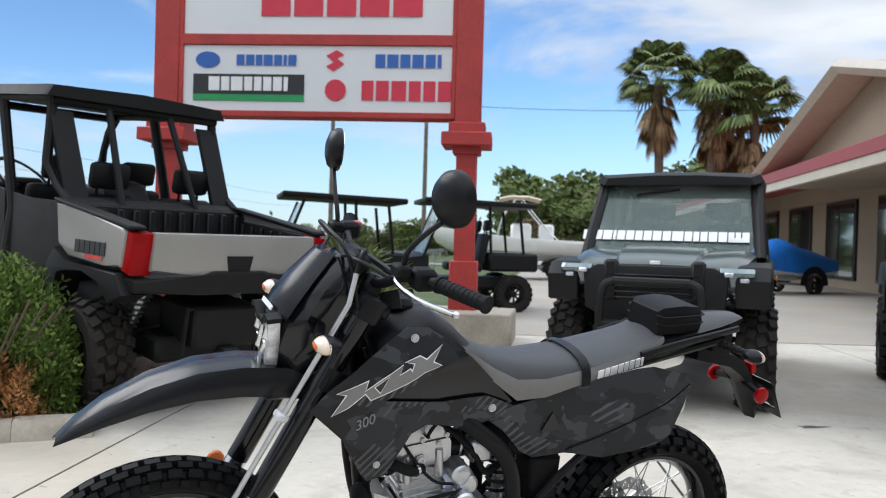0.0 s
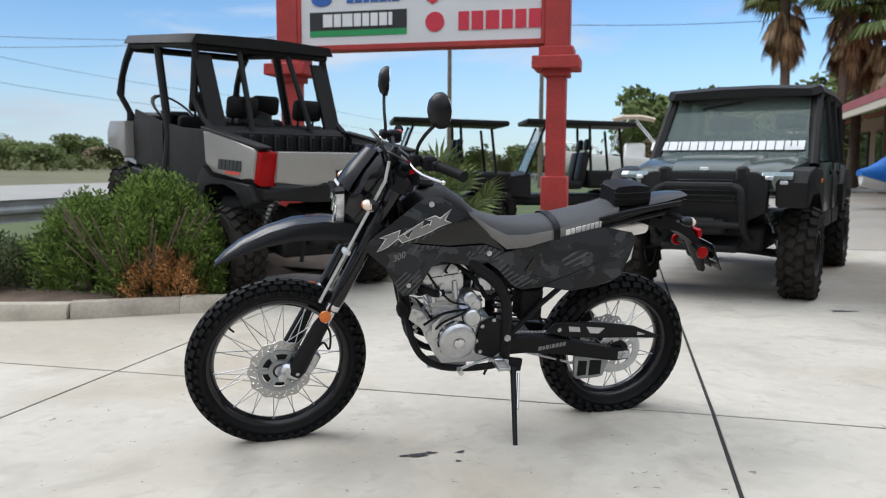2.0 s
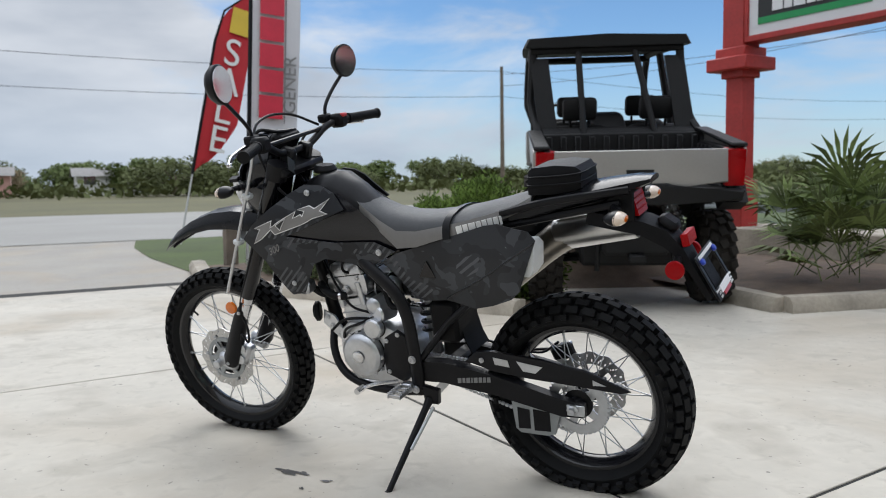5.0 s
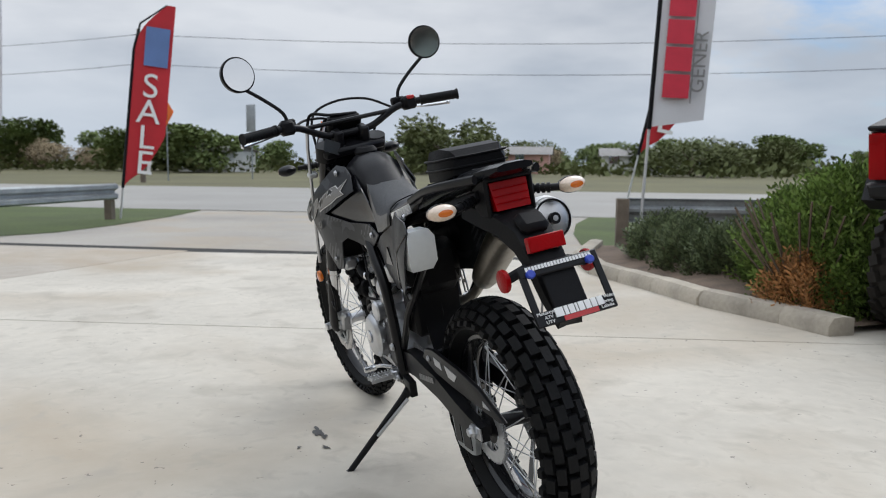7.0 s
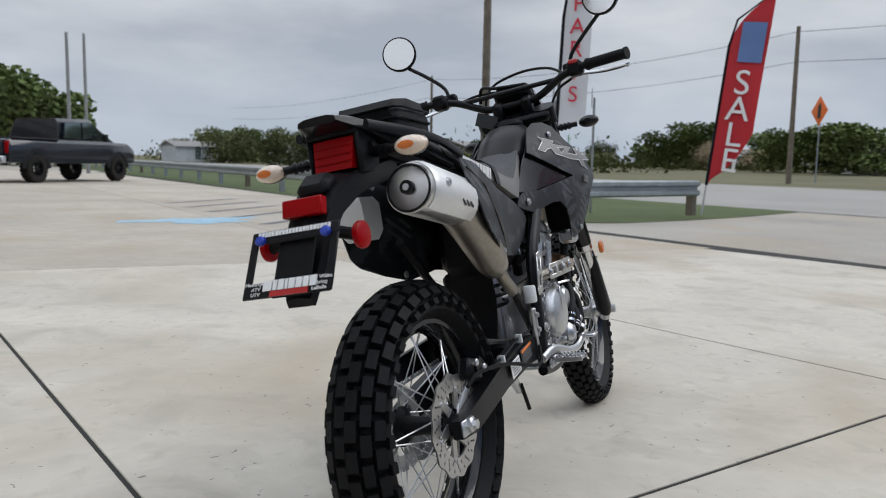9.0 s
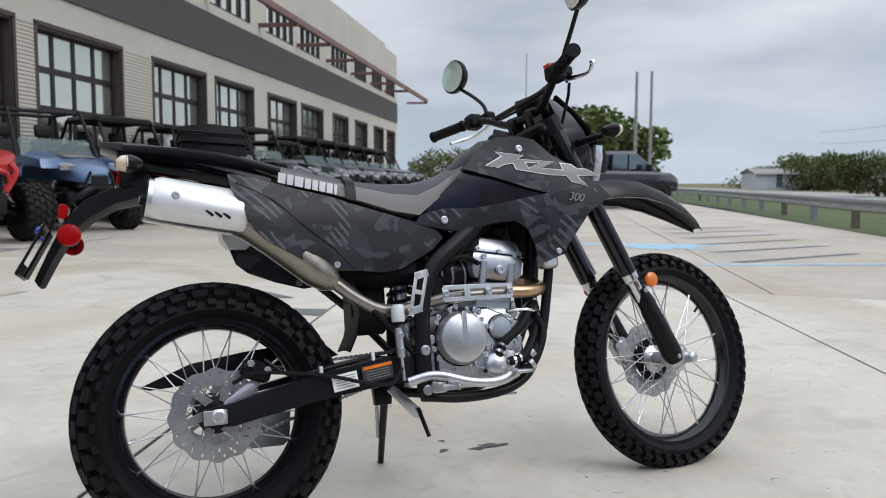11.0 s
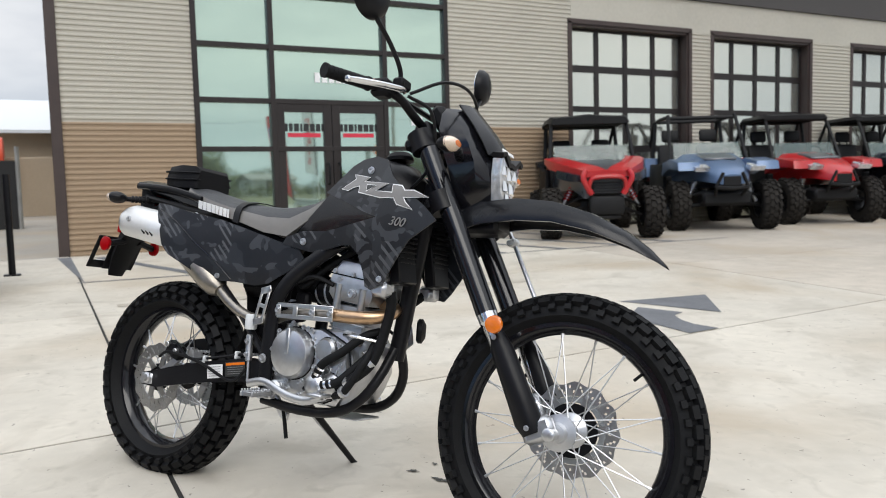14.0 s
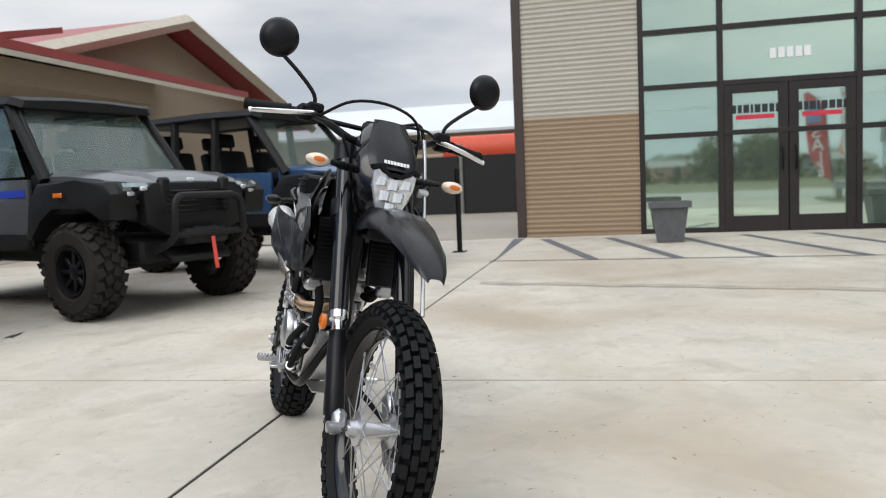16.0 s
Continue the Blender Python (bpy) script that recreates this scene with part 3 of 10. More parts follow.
XJ = (-6.58, -1.97, 1.1, 4.13, 7.2, 9.2)
for xa, xb in zip(XJ, XJ[1:]):
    for j in (0, 1):
        slab_piece([corner(xa, j), corner(xb, j), corner(xb, j + 1), corner(xa, j + 1)], "concrete")
for xa, xb in ((-6.58, -1.99), (-1.99, 4.11), (4.11, 9.2)):
    for ya, yb in ((-15, None), (-25, -15), (-36, -25), (-48, -36)):
        slab_piece([(xa, ya), (xb, ya), (xb, yb or corner(xb - 0.42, 0)[1]), (xa, yb or corner(xa - 0.42, 0)[1])], "old_concrete")


def flat_mark(name, poly, material, label, lift=0.0115):
    bm = B()
    add(bm, [(x, y, SLOPE * max(x, -6.0) + lift) for x, y in poly], [tuple(range(len(poly)))])
    return solid(name, bm, material, label, "marking", kind="structure")


def blob(cx, cy, rx, ry, turn, seed, n=22):
    rnd = random.Random(seed)
    ph = [rnd.uniform(0, 6.28) for _ in range(4)]
    out = []
    for k in range(n):
        a = 2 * math.pi * k / n
        r = 1 + 0.28 * math.sin(3 * a + ph[0]) + 0.2 * math.sin(5 * a + ph[1]) + 0.14 * math.sin(9 * a + ph[2])
        x, y = rx * r * math.cos(a), ry * r * math.sin(a)
        out.append((cx + x * math.cos(turn) - y * math.sin(turn), cy + x * math.sin(turn) + y * math.cos(turn)))
    return out


for k, (cx, cy, rx, ry, tn) in enumerate(((0.02, -0.41, 0.05, 0.018, 0.5), (0.065, -0.37, 0.022, 0.01, 0.2), (0.17, -0.33, 0.018, 0.009, 0.9), (0.19, -0.42, 0.012, 0.006, 0.1), (2.06, 3.2, 0.09, 0.03, 0.2))):
    flat_mark("oil_stain", blob(cx, cy, rx, ry, tn, k), "damp", "dark oily stain on the concrete")
flat_mark("arrow_mark", [(2.49, -3.09), (2.39, -3.86), (1.76, -3.38)], "road_paint", "faded grey painted arrow head on the concrete")
flat_mark("arrow_mark", [(2.03, -2.81), (2.22, -3.04), (1.90, -3.16), (1.84, -3.03), (1.69, -2.95), (1.55, -2.92), (1.37, -2.95), (1.35, -2.69), (1.51, -2.70), (1.72, -2.70), (1.87, -2.73)], "road_paint", "faded grey painted curved arrow on the concrete")
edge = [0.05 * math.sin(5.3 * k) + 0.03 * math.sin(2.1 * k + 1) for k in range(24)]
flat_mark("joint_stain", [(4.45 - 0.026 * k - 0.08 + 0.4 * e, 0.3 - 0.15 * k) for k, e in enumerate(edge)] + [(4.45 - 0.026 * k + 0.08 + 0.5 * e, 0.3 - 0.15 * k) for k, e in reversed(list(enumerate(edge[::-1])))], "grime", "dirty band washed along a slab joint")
for k in range(6):
    y = -7.4 - 1.35 * k
    flat_mark("hatch_mark", [(-2.4, y), (-2.2, y), (-4.2, y - 1.9), (-4.4, y - 1.9)], "road_paint", "faded grey parking hatch stripe")
flat_mark("bay_line", [(-1.8, -6.9), (-1.8, -7.05), (-6.2, -8.6), (-6.2, -8.4)], "blue_paint", "worn pale blue parking bay line")
flat_mark("bay_mark", blob(-1.6, -9.6, 0.9, 0.5, 0.2, 9), "blue_paint", "worn pale blue painted parking symbol")
for k in range(8):
    y = 0.23 - 0.91 * k
    flat_mark("hatch_mark", [(8.85, y + 0.07), (8.85, y - 0.07), (6.12, y - 0.93), (6.12, y - 0.79)], "road_paint", "dark painted hatch stripe before the entrance")
flat_mark("bay_line", [(6.15, 0.55), (6.2, 0.55), (6.1, -8.0), (6.05, -8.0)], "road_paint", "faded painted line before the entrance")
flat_mark("bay_line", [(5.95, 0.48), (6.05, 0.48), (9.05, 0.72), (9.05, 0.56)], "road_paint", "faded painted line before the entrance")


# ---- planting beds with curbs ----
def curb_run(pts, w=0.2, h=0.13, seg=0.75):
    """Cast curb stones along a line, each a piece."""
    path = [Vector((x, y)) for x, y in pts]
    run = thing("curb", "rounded weathered concrete curb round the planting bed", "curb", kind="structure")
    for a, b in zip(path, path[1:]):
        d = b - a
        k = max(1, round(d.length / seg))
        for i in range(k):
            p, q = a + d * (i / k), a + d * ((i + 1) / k)
            mid, u = (p + q) / 2, d.normalized()
            bm = B()
            prof = [(-w / 2, -0.1), (w / 2, -0.1), (w / 2, h * 0.55), (w * 0.3, h * 0.95), (-w * 0.1, h), (-w / 2, h * 0.9)]
            ln = (q - p).length / 2 - 0.004
            slab(bm, prof, -ln, ln, bev=0.008)
            part("curb_stone", bm, "curb_concrete", run, m=pose(mid.x, mid.y, ground_z(mid.x), 0, 0, math.degrees(math.atan2(u.y, u.x)) - 90))
    return run


BED = [(-7.9, 0.75), (-6.4, 0.55), (-5.2, 0.72), (-4.1, 1.22), (-3.4, 1.5), (-2.75, 1.92), (-2.36, 2.12)]
curb_run(BED)
bm = B()
rim = [Vector((x, y)) for x, y in BED] + [Vector((-2.75, 2.75)), Vector((-3.6, 3.0)), Vector((-5.5, 3.2)), Vector((-8.2, 2.6))]
c = sum(rim, Vector((0, 0))) / len(rim)
grid = [[(c + (p - c) * s) for p in rim] for s in (0.98, 0.7, 0.4)]
verts = [(p.x, p.y, ground_z(p.x) + (0.05, 0.12, 0.14)[k]) for k, ring in enumerate(grid) for p in ring] + [(c.x, c.y, ground_z(c.x) + 0.15)]
n = len(rim)
add(bm, verts, [(k * n + i, k * n + (i + 1) % n, (k + 1) * n + (i + 1) % n, (k + 1) * n + i) for k in range(2) for i in range(n)] + [(2 * n + i, 2 * n + (i + 1) % n, 3 * n) for i in range(n)])
solid("planting_bed", bm, "mulch", "brown mulch and pine straw in the curbed bed", "bed", kind="structure")
BED2 = [(-1.95, 3.9), (-1.3, 3.75), (-1.05, 4.6), (-1.0, 6.2), (-0.75, 6.7)]
curb_run(BED2)
bm = B()
add(bm, [(x, y, ground_z(x) + z) for x, y, z in ((-1.2, 3.8, 0.06), (-1.0, 4.6, 0.06), (-0.95, 6.3, 0.08), (-0.8, 6.75, 0.1), (-4.9, 6.75, 0.12), (-4.6, 4.4, 0.08), (-2.0, 4.0, 0.06), (-2.4, 5.4, 0.16))],
    [(0, 1, 7), (1, 2, 7), (2, 3, 7), (3, 4, 7), (4, 5, 7), (5, 6, 7), (6, 0, 7)])
solid("planting_bed", bm, "mulch", "bare soil and mulch under the road sign", "bed", kind="structure")
bm = B()
boxat(bm, (-2.6, 7.15, 0.12), (4.9, 0.95, 0.5), 0.02)
solid("sign_plinth", bm, "curb_concrete", "low weathered concrete plinth under the sign posts", "plinth", kind="structure")

# ---- main building ----
BEFORE = {o.name for o in scene.objects}
MAT["beige_metal"] = mat("beige_metal", (0.5, 0.47, 0.4), 0.5, metal=0.1, vary=0.07, scale=0.8, fine=20, bump=0.05)
MAT["tan_metal"] = mat("tan_metal", (0.36, 0.265, 0.175), 0.5, metal=0.1, vary=0.08, scale=0.8, fine=20, bump=0.05)
MAT["beige_wall"] = mat("beige_wall", (0.48, 0.455, 0.39), 0.8, vary=0.1, scale=0.7, fine=15, bump=0.2)
MAT["dark_band"] = mat("dark_band", (0.062, 0.056, 0.054), 0.6, vary=0.1, scale=0.6, fine=20, bump=0.05)
MAT["bronze"] = mat("bronze", (0.028, 0.023, 0.022), 0.4, metal=0.3, vary=0.15, bump=0.03)
MAT["brown_jamb"] = mat("brown_jamb", (0.05, 0.034, 0.03), 0.5, vary=0.15, bump=0.03)
MAT["canopy_steel"] = mat("canopy_steel", (0.16, 0.08, 0.065), 0.5, vary=0.15, bump=0.03)
MAT["roof_white"] = mat("roof_white", (0.6, 0.62, 0.64), 0.5, vary=0.05, scale=0.3, bump=0.02)
MAT["stucco"] = mat("stucco", (0.34, 0.275, 0.2), 0.9, vary=0.1, scale=0.5, fine=15, bump=0.3)
MAT["red_roof"] = mat("red_roof", (0.3, 0.05, 0.045), 0.45, metal=0.1, vary=0.12, scale=0.8, fine=10, bump=0.05)
MAT["cream_trim"] = mat("cream_trim", (0.5, 0.45, 0.37), 0.6, vary=0.1, bump=0.05)


def coated_glass(name, tint, rough):
    m = bpy.data.materials.new(name)
    m.use_nodes = True
    n, l = m.node_tree.nodes, m.node_tree.links
    b = n["Principled BSDF"]
    b.inputs["Base Color"].default_value = (*tint, 1)
    b.inputs["Metallic"].default_value = 0.9
    b.inputs["Roughness"].default_value = rough
    t = n.new("ShaderNodeTexNoise")
    t.inputs["Scale"].default_value = 0.7
    bp = n.new("ShaderNodeBump")
    bp.inputs["Strength"].default_value, bp.inputs["Distance"].default_value = 0.04, 0.05
    l.new(t.outputs["Fac"], bp.inputs["Height"])
    l.new(bp.outputs["Normal"], b.inputs["Normal"])
    return m


MAT["green_glass"] = coated_glass("green_glass", (0.58, 0.73, 0.62), 0.03)
MAT["door_pane"] = coated_glass("door_pane", (0.74, 0.75, 0.66), 0.12)
MAT["dark_glass"] = coated_glass("dark_glass", (0.2, 0.24, 0.25), 0.05)

WX, BASE = 9.26, 0.1
wall_main = thing("wall_1", "long beige metal-clad service building wall", "wall", kind="structure")


def ribbed(y0, y1, z0, z1, material, pitch=0.07, deep=0.016):
    """Horizontally ribbed metal cladding facing -x."""
    bm = B()
    k = max(1, round((z1 - z0) / pitch))
    p = (z1 - z0) / k
    prof = []
    for i in range(k):
        z = z0 + i * p
        prof += [(WX, z), (WX, z + 0.45 * p), (WX - deep, z + 0.6 * p), (WX - deep, z + 0.9 * p)]
    prof.append((WX, z1))
    verts = [(x, y, z) for x, z in prof for y in (y0, y1)]
    add(bm, verts, [(2 * i, 2 * i + 1, 2 * i + 3, 2 * i + 2) for i in range(len(prof) - 1)])
    boxat(bm, (WX + 0.1, (y0 + y1) / 2, (z0 + z1) / 2), (0.18, y1 - y0, z1 - z0))
    part("cladding", bm, material, wall_main)


def plain(y0, y1, z0, z1, material, name="wall_panel", out=0.0, thick=0.25):
    bm = B()
    boxat(bm, (WX - out + thick / 2, (y0 + y1) / 2, (z0 + z1) / 2), (thick, y1 - y0, z1 - z0), 0.004)
    part(name, bm, material, wall_main)


for ya, yb in ((-1.42, 0.36), (-8.05, -5.5)):
    ribbed(ya, yb, BASE, 1.87, "tan_metal")
    ribbed(ya, yb, 1.87, 4.25, "beige_metal")
ribbed(-5.5, -1.42, 5.2, 9.2, "beige_metal")
ribbed(-1.42, 0.36, 4.25, 9.2, "beige_metal")
plain(0.36, 0.5, BASE, 9.25, "brown_jamb", "corner_trim", 0.04, 0.4)
GAR = [(-10.9, -8.05), (-14.4, -11.55), (-18.6, -15.8), (-22.0, -19.27), (-26.1, -23.3), (-29.4, -26.75), (-33.3, -30.9), (-36.9, -34.6), (-40.6, -38.4), (-43.6, -41.5)]
edges = [-8.05] + [v for g in GAR for v in (g[1], g[0])] + [-44.2]
for i in range(0, len(edges), 2):
    a, b_ = edges[i], edges[i + 1] if i + 1 < len(edges) else -44.2
    if a - b_ > 0.01:
        if i and a > -16:
            ribbed(b_, a, BASE, 3.66, "beige_metal")
        else:
            plain(b_, a, BASE, 3.66, "beige_wall")
plain(-44.2, -8.05, 3.66, 4.25, "beige_wall", "lintel", 0.002)
plain(-44.2, -5.5, 4.25, 5.32, "dark_band", "band", 0.05, 0.3)
WIN = [(-14.4, -11.5), (-18.4, -15.6), (-21.9, -19.0), (-25.9, -23.2), (-29.1, -26.5), (-33.2, -30.6), (-36.8, -34.5), (-40.3, -38.0), (-43.6, -41.3)]
plain(-44.2, -8.05, 5.32, 5.58, "beige_wall", "spandrel")
wedges = [-8.05] + [v for g in WIN for v in (g[1], g[0])] + [-44.2]
for i in range(0, len(wedges), 2):
    plain(wedges[i + 1], wedges[i], 5.58, 6.5, "beige_wall", "pier")
plain(-44.2, -30.2, 6.5, 8.0, "beige_wall", "parapet")
plain(-30.2, -8.05, 6.5, 9.2, "beige_wall", "parapet")
plain(-8.05, -5.5, 5.32, 9.2, "beige_wall", "pier")
bm = B()
boxat(bm, (19.9, -21.85, 4.4), (19.9, 44.6, 8.6))
solid("building_core", bm, "beige_wall", "plain back and end walls of the service building", "wall", kind="structure")


def garage(y0, y1):
    door = thing("garage_door", "glazed sectional garage door in a dark bronze frame", "door", group="garage doors", kind="structure")
    bm = B()
    d = 0.5
    for yy in (y0 + 0.02, y1 - 0.02):
        boxat(bm, (WX + d / 2 + 0.01, yy, 1.88), (d, 0.05, 3.56))
    boxat(bm, (WX + d / 2 + 0.01, (y0 + y1) / 2, 3.64), (d, y1 - y0, 0.06))
    for yy in (y0 - 0.03, y1 + 0.03):
        boxat(bm, (WX - 0.008, yy, 1.88), (0.03, 0.08, 3.6))
    boxat(bm, (WX - 0.008, (y0 + y1) / 2, 3.69), (0.03, y1 - y0 + 0.14, 0.08))
    part("jamb", bm, "brown_jamb", door)
    cols, rows = 4, 5
    w, h = (y1 - y0 - 0.1) / cols, 3.5 / rows
    pane = finish(boxat(B(), (0, 0, 0), (0.02, w - 0.09, h - 0.1)), "pane", "door_pane")
    bm = B()
    for i in range(cols + 1):
        boxat(bm, (WX + 0.22, y0 + 0.05 + w * i, 1.86), (0.06, 0.09, 3.5))
    for j in range(rows + 1):
        boxat(bm, (WX + 0.222, (y0 + y1) / 2, 0.12 + h * j), (0.056, y1 - y0 - 0.1, 0.1 if j % 2 else 0.12))
    part("door_frame", bm, "bronze", door)
    for i in range(cols):
        for j in range(rows):
            part("pane", pane, None, door, m=pose(WX + 0.225, y0 + 0.05 + w * (i + 0.5), 0.12 + h * (j + 0.5)))


for y0, y1 in GAR:
    garage(y0, y1)
for k, (y0, y1) in enumerate(WIN):
    wdw = thing(f"window_{k + 2}", "dark-framed upper floor window in four lights", "window", group="upper windows", kind="structure")
    bm = B()
    for i in range(5):
        boxat(bm, (WX + 0.06, y0 + (y1 - y0) * i / 4, 6.04), (0.1, 0.08, 0.92))
    for z in (5.6, 6.48):
        boxat(bm, (WX + 0.06, (y0 + y1) / 2, z), (0.104, y1 - y0, 0.07))
    part("window_frame", bm, "bronze", wdw)
    for i in range(4):
        part("pane", boxat(B(), (WX + 0.09, y0 + (y1 - y0) * (i + 0.5) / 4, 6.04), (0.02, (y1 - y0) / 4 - 0.08, 0.86)), "door_pane", wdw)
rail = thing("canopy", "rust-brown steel canopy rail along the upper windows", "canopy", kind="structure")
part("beam", boxat(B(), (WX - 1.25, -27.5, 5.8), (0.12, 40, 0.2), 0.01), "canopy_steel", rail)
for y in (-12, -18.7, -22.6, -26.3, -30, -33.9, -37.6, -41, -47.4):
    part("bracket", boxat(B(), (WX - 0.64, y, 5.68), (1.3, 0.12, 0.12), 0.01), "canopy_steel", rail)

# entrance glazing
entry = thing("window_1", "tall green-tinted entrance glazing in dark bronze mullions", "window", kind="structure")
YV, ZH = (-1.42, -2.54, -4.38, -5.5), (BASE, 1.52, 2.2, 2.96, 3.72, 4.48, 5.2)
bm = B()
for y in YV:
    boxat(bm, (WX + 0.03, y, 2.65), (0.12, 0.08, 5.1), 0.004)
for z in ZH[1:]:
    boxat(bm, (WX + 0.032, -3.46, z), (0.11, 4.08, 0.07), 0.004)
for y0, y1 in ((-2.54, -1.42), (-5.5, -4.38)):
    boxat(bm, (WX + 0.032, (y0 + y1) / 2, 0.16), (0.11, 1.1, 0.12))
part("window_frame", bm, "bronze", entry)
for (a, b_) in ((-1.42, -2.54), (-2.54, -4.38), (-4.38, -5.5)):
    for z0, z1 in zip(ZH, ZH[1:]):
        if a == -2.54 and z0 < 2.1:
            continue
        part("pane", boxat(B(), (WX + 0.05, (a + b_) / 2, (z0 + z1) / 2), (0.015, a - b_ - 0.06, z1 - z0 - 0.05)), "green_glass", entry)
for k, (a, b_) in enumerate(((-2.58, -3.45), (-3.47, -4.34))):
    door = thing(f"door_{k + 1}", "bronze-framed glass entrance door", "door", kind="structure")
    bm = B()
    for y in (a - 0.06, b_ + 0.06):
        boxat(bm, (WX + 0.02, y, 1.15), (0.07, 0.13, 2.06), 0.004)
    for z, h in ((2.12, 0.14), (0.24, 0.26)):
        boxat(bm, (WX + 0.021, (a + b_) / 2, z), (0.066, a - b_ - 0.02, h), 0.004)
    frame_ob = part("door_frame", bm, "bronze", door)
    part("pane", boxat(B(), (WX + 0.03, (a + b_) / 2, 1.2), (0.015, a - b_ - 0.22, 1.72)), "green_glass", door)
    yh = b_ + 0.08 if k == 0 else a - 0.08
    part("door_handle", tube(B(), smooth_path([(WX - 0.02, yh, 1.0), (WX - 0.09, yh, 1.02), (WX - 0.09, yh, 1.28), (WX - 0.02, yh, 1.3)]), 0.014), "satin_black", door)
    bm = blocks(B(), [0.9, 0.5, 0.7, 0.3, 0.7, 0.7, 0.6, 0.7], 0.11, 0.004)
    part("door_sticker", bm, "sign_black", door, "dark brand sticker", m=pose(WX + 0.018, (a + b_) / 2, 1.83, 0, 0, -90))
    part("door_sticker", boxat(B(), (WX + 0.017, (a + b_) / 2, 1.72), (0.004, 0.52, 0.06)), "sign_red", door, "red strip sticker")
part("number_plate", blocks(B(), [0.62, 0.62, 0.62, 0.62, 0.62], 0.14, 0.006, 0.2), "white_ink", entry, "white number blocks", m=pose(WX + 0.03, -3.49, 2.56, 0, 0, -90))
part("window_sticker", boxat(B(), (WX + 0.04, -4.95, 1.95), (0.004, 0.2, 0.14)), "white_ink", entry, "white sticker")

for x, y in ((8.0, -1.75), (8.45, -4.95)):
    pl = thing("planter", "square grey plastic planter by the entrance", "planter", pose(x, y, ground_z(x) + 0.012), group="planters")
    bm = B()
    ring = lambda w, z: [(-w, -w, z), (w, -w, z), (w, w, z), (-w, w, z)]
    loft(bm, [ring(0.17, 0), ring(0.23, 0.42), ring(0.27, 0.43), ring(0.275, 0.5), ring(0.24, 0.5), ring(0.23, 0.44)])
    part("pot", bm, mat("planter_grey", (0.1, 0.105, 0.11), 0.6), pl)
    part("soil", boxat(B(), (0, 0, 0.44), (0.44, 0.44, 0.03)), "mulch", pl)

# the whole building set on its line
for ob in [o for o in scene.objects if o.parent is None and o.name not in BEFORE]:
    ob.matrix_basis = pose(0.09, 0.21, 0) @ Matrix.Diagonal((1, 0.975, 1.035, 1)) @ ob.matrix_basis

# ---- gabled building with red roof, beyond the parked vehicles ----
house = thing("gabled_building", "tan stucco showroom with a red metal roof", "building")
GX0, GX1, GY0, GY1, EV, PK = 8.6, 21.2, 10.4, 42.0, 3.3, 5.2
gm = (GX0 + GX1) / 2
bm = B()
add(bm, [(GX0, y, 0) for y in (GY0, GY1)] + [(GX1, y, 0) for y in (GY0, GY1)] + [(GX0, y, EV) for y in (GY0, GY1)] + [(GX1, y, EV) for y in (GY0, GY1)] + [(gm, y, PK) for y in (GY0, GY1)],
    [(0, 2, 6, 8, 4), (1, 5, 9, 7, 3), (0, 4, 5, 1), (2, 3, 7, 6)])
part("wall", bm, "stucco", house)
bm = B()
o, t = 0.9, 0.16
sl = (PK - EV) / (gm - GX0)
for s in (-1, 1):
    xe = gm + s * (gm - GX0 + o)
    ze = EV - sl * o
    vs = [(gm, GY0 - 0.8, PK + 0.06), (xe, GY0 - 0.8, ze + 0.06), (xe, GY1, ze + 0.06), (gm, GY1, PK + 0.06)]
    add(bm, vs + [(x, y, z + t) for x, y, z in vs], [(0, 1, 2, 3), (7, 6, 5, 4), (0, 4, 5, 1), (1, 5, 6, 2), (2, 6, 7, 3), (3, 7, 4, 0)])
part("roof", bm, "red_roof", house)
bm = B()
for s in (-1, 1):
    xe = gm + s * (gm - GX0 + o)
    ze = EV - sl * o
    tube(bm, [(gm, GY0 - 0.82, PK + 0.1), (xe, GY0 - 0.82, ze + 0.1)], 0.17, 4)
part("fascia", bm, "cream_trim", house)
# cross gable and porch roof along the front
bm = B()
cy0, cy1, cz, cpk, GW = 8.2, 20.6, 3.3, 4.85, 6.5
cm = (cy0 + cy1) / 2
add(bm, [(x, y, z) for x in (GW, GX0 + 3) for y, z in ((cy0 + 0.3, cz - 0.4), (cy1 - 0.3, cz - 0.4), (cy1 - 0.3, cz), (cm, cpk - 0.1), (cy0 + 0.3, cz))], [(0, 1, 2, 3, 4), (5, 9, 8, 7, 6), (0, 4, 9, 5), (1, 6, 7, 2), (2, 7, 8, 3), (3, 8, 9, 4), (0, 5, 6, 1)])
part("gable", bm, "stucco", house)
for nm, mt, z0, z1 in (("gable_roof", "red_roof", 0.06, 0.2), ("soffit", "cream_trim", -0.04, 0.05)):
    bm = B()
    for s in (-1, 1):
        ye = cm + s * (cm - cy0 + 0.3)
        vs = [(GW - 0.7, cm, cpk + z0), (GW - 0.7, ye, cz + z0 - 0.07), (GX0 + 6, ye, cz + z0 - 0.07), (GX0 + 6, cm, cpk + z0)]
        add(bm, vs + [(x, y, z + z1 - z0) for x, y, z in vs], [(0, 1, 2, 3), (7, 6, 5, 4), (0, 4, 5, 1), (1, 5, 6, 2), (2, 6, 7, 3), (3, 7, 4, 0)])
    part(nm, bm, mt, house)
bm = B()
for s in (-1, 1):
    tube(bm, [(GW - 0.72, cm, cpk + 0.08), (GW - 0.72, cm + s * (cm - cy0 + 0.3), cz + 0.02)], 0.14, 4)
part("gable_fascia", bm, "cream_trim", house)
bm = B()
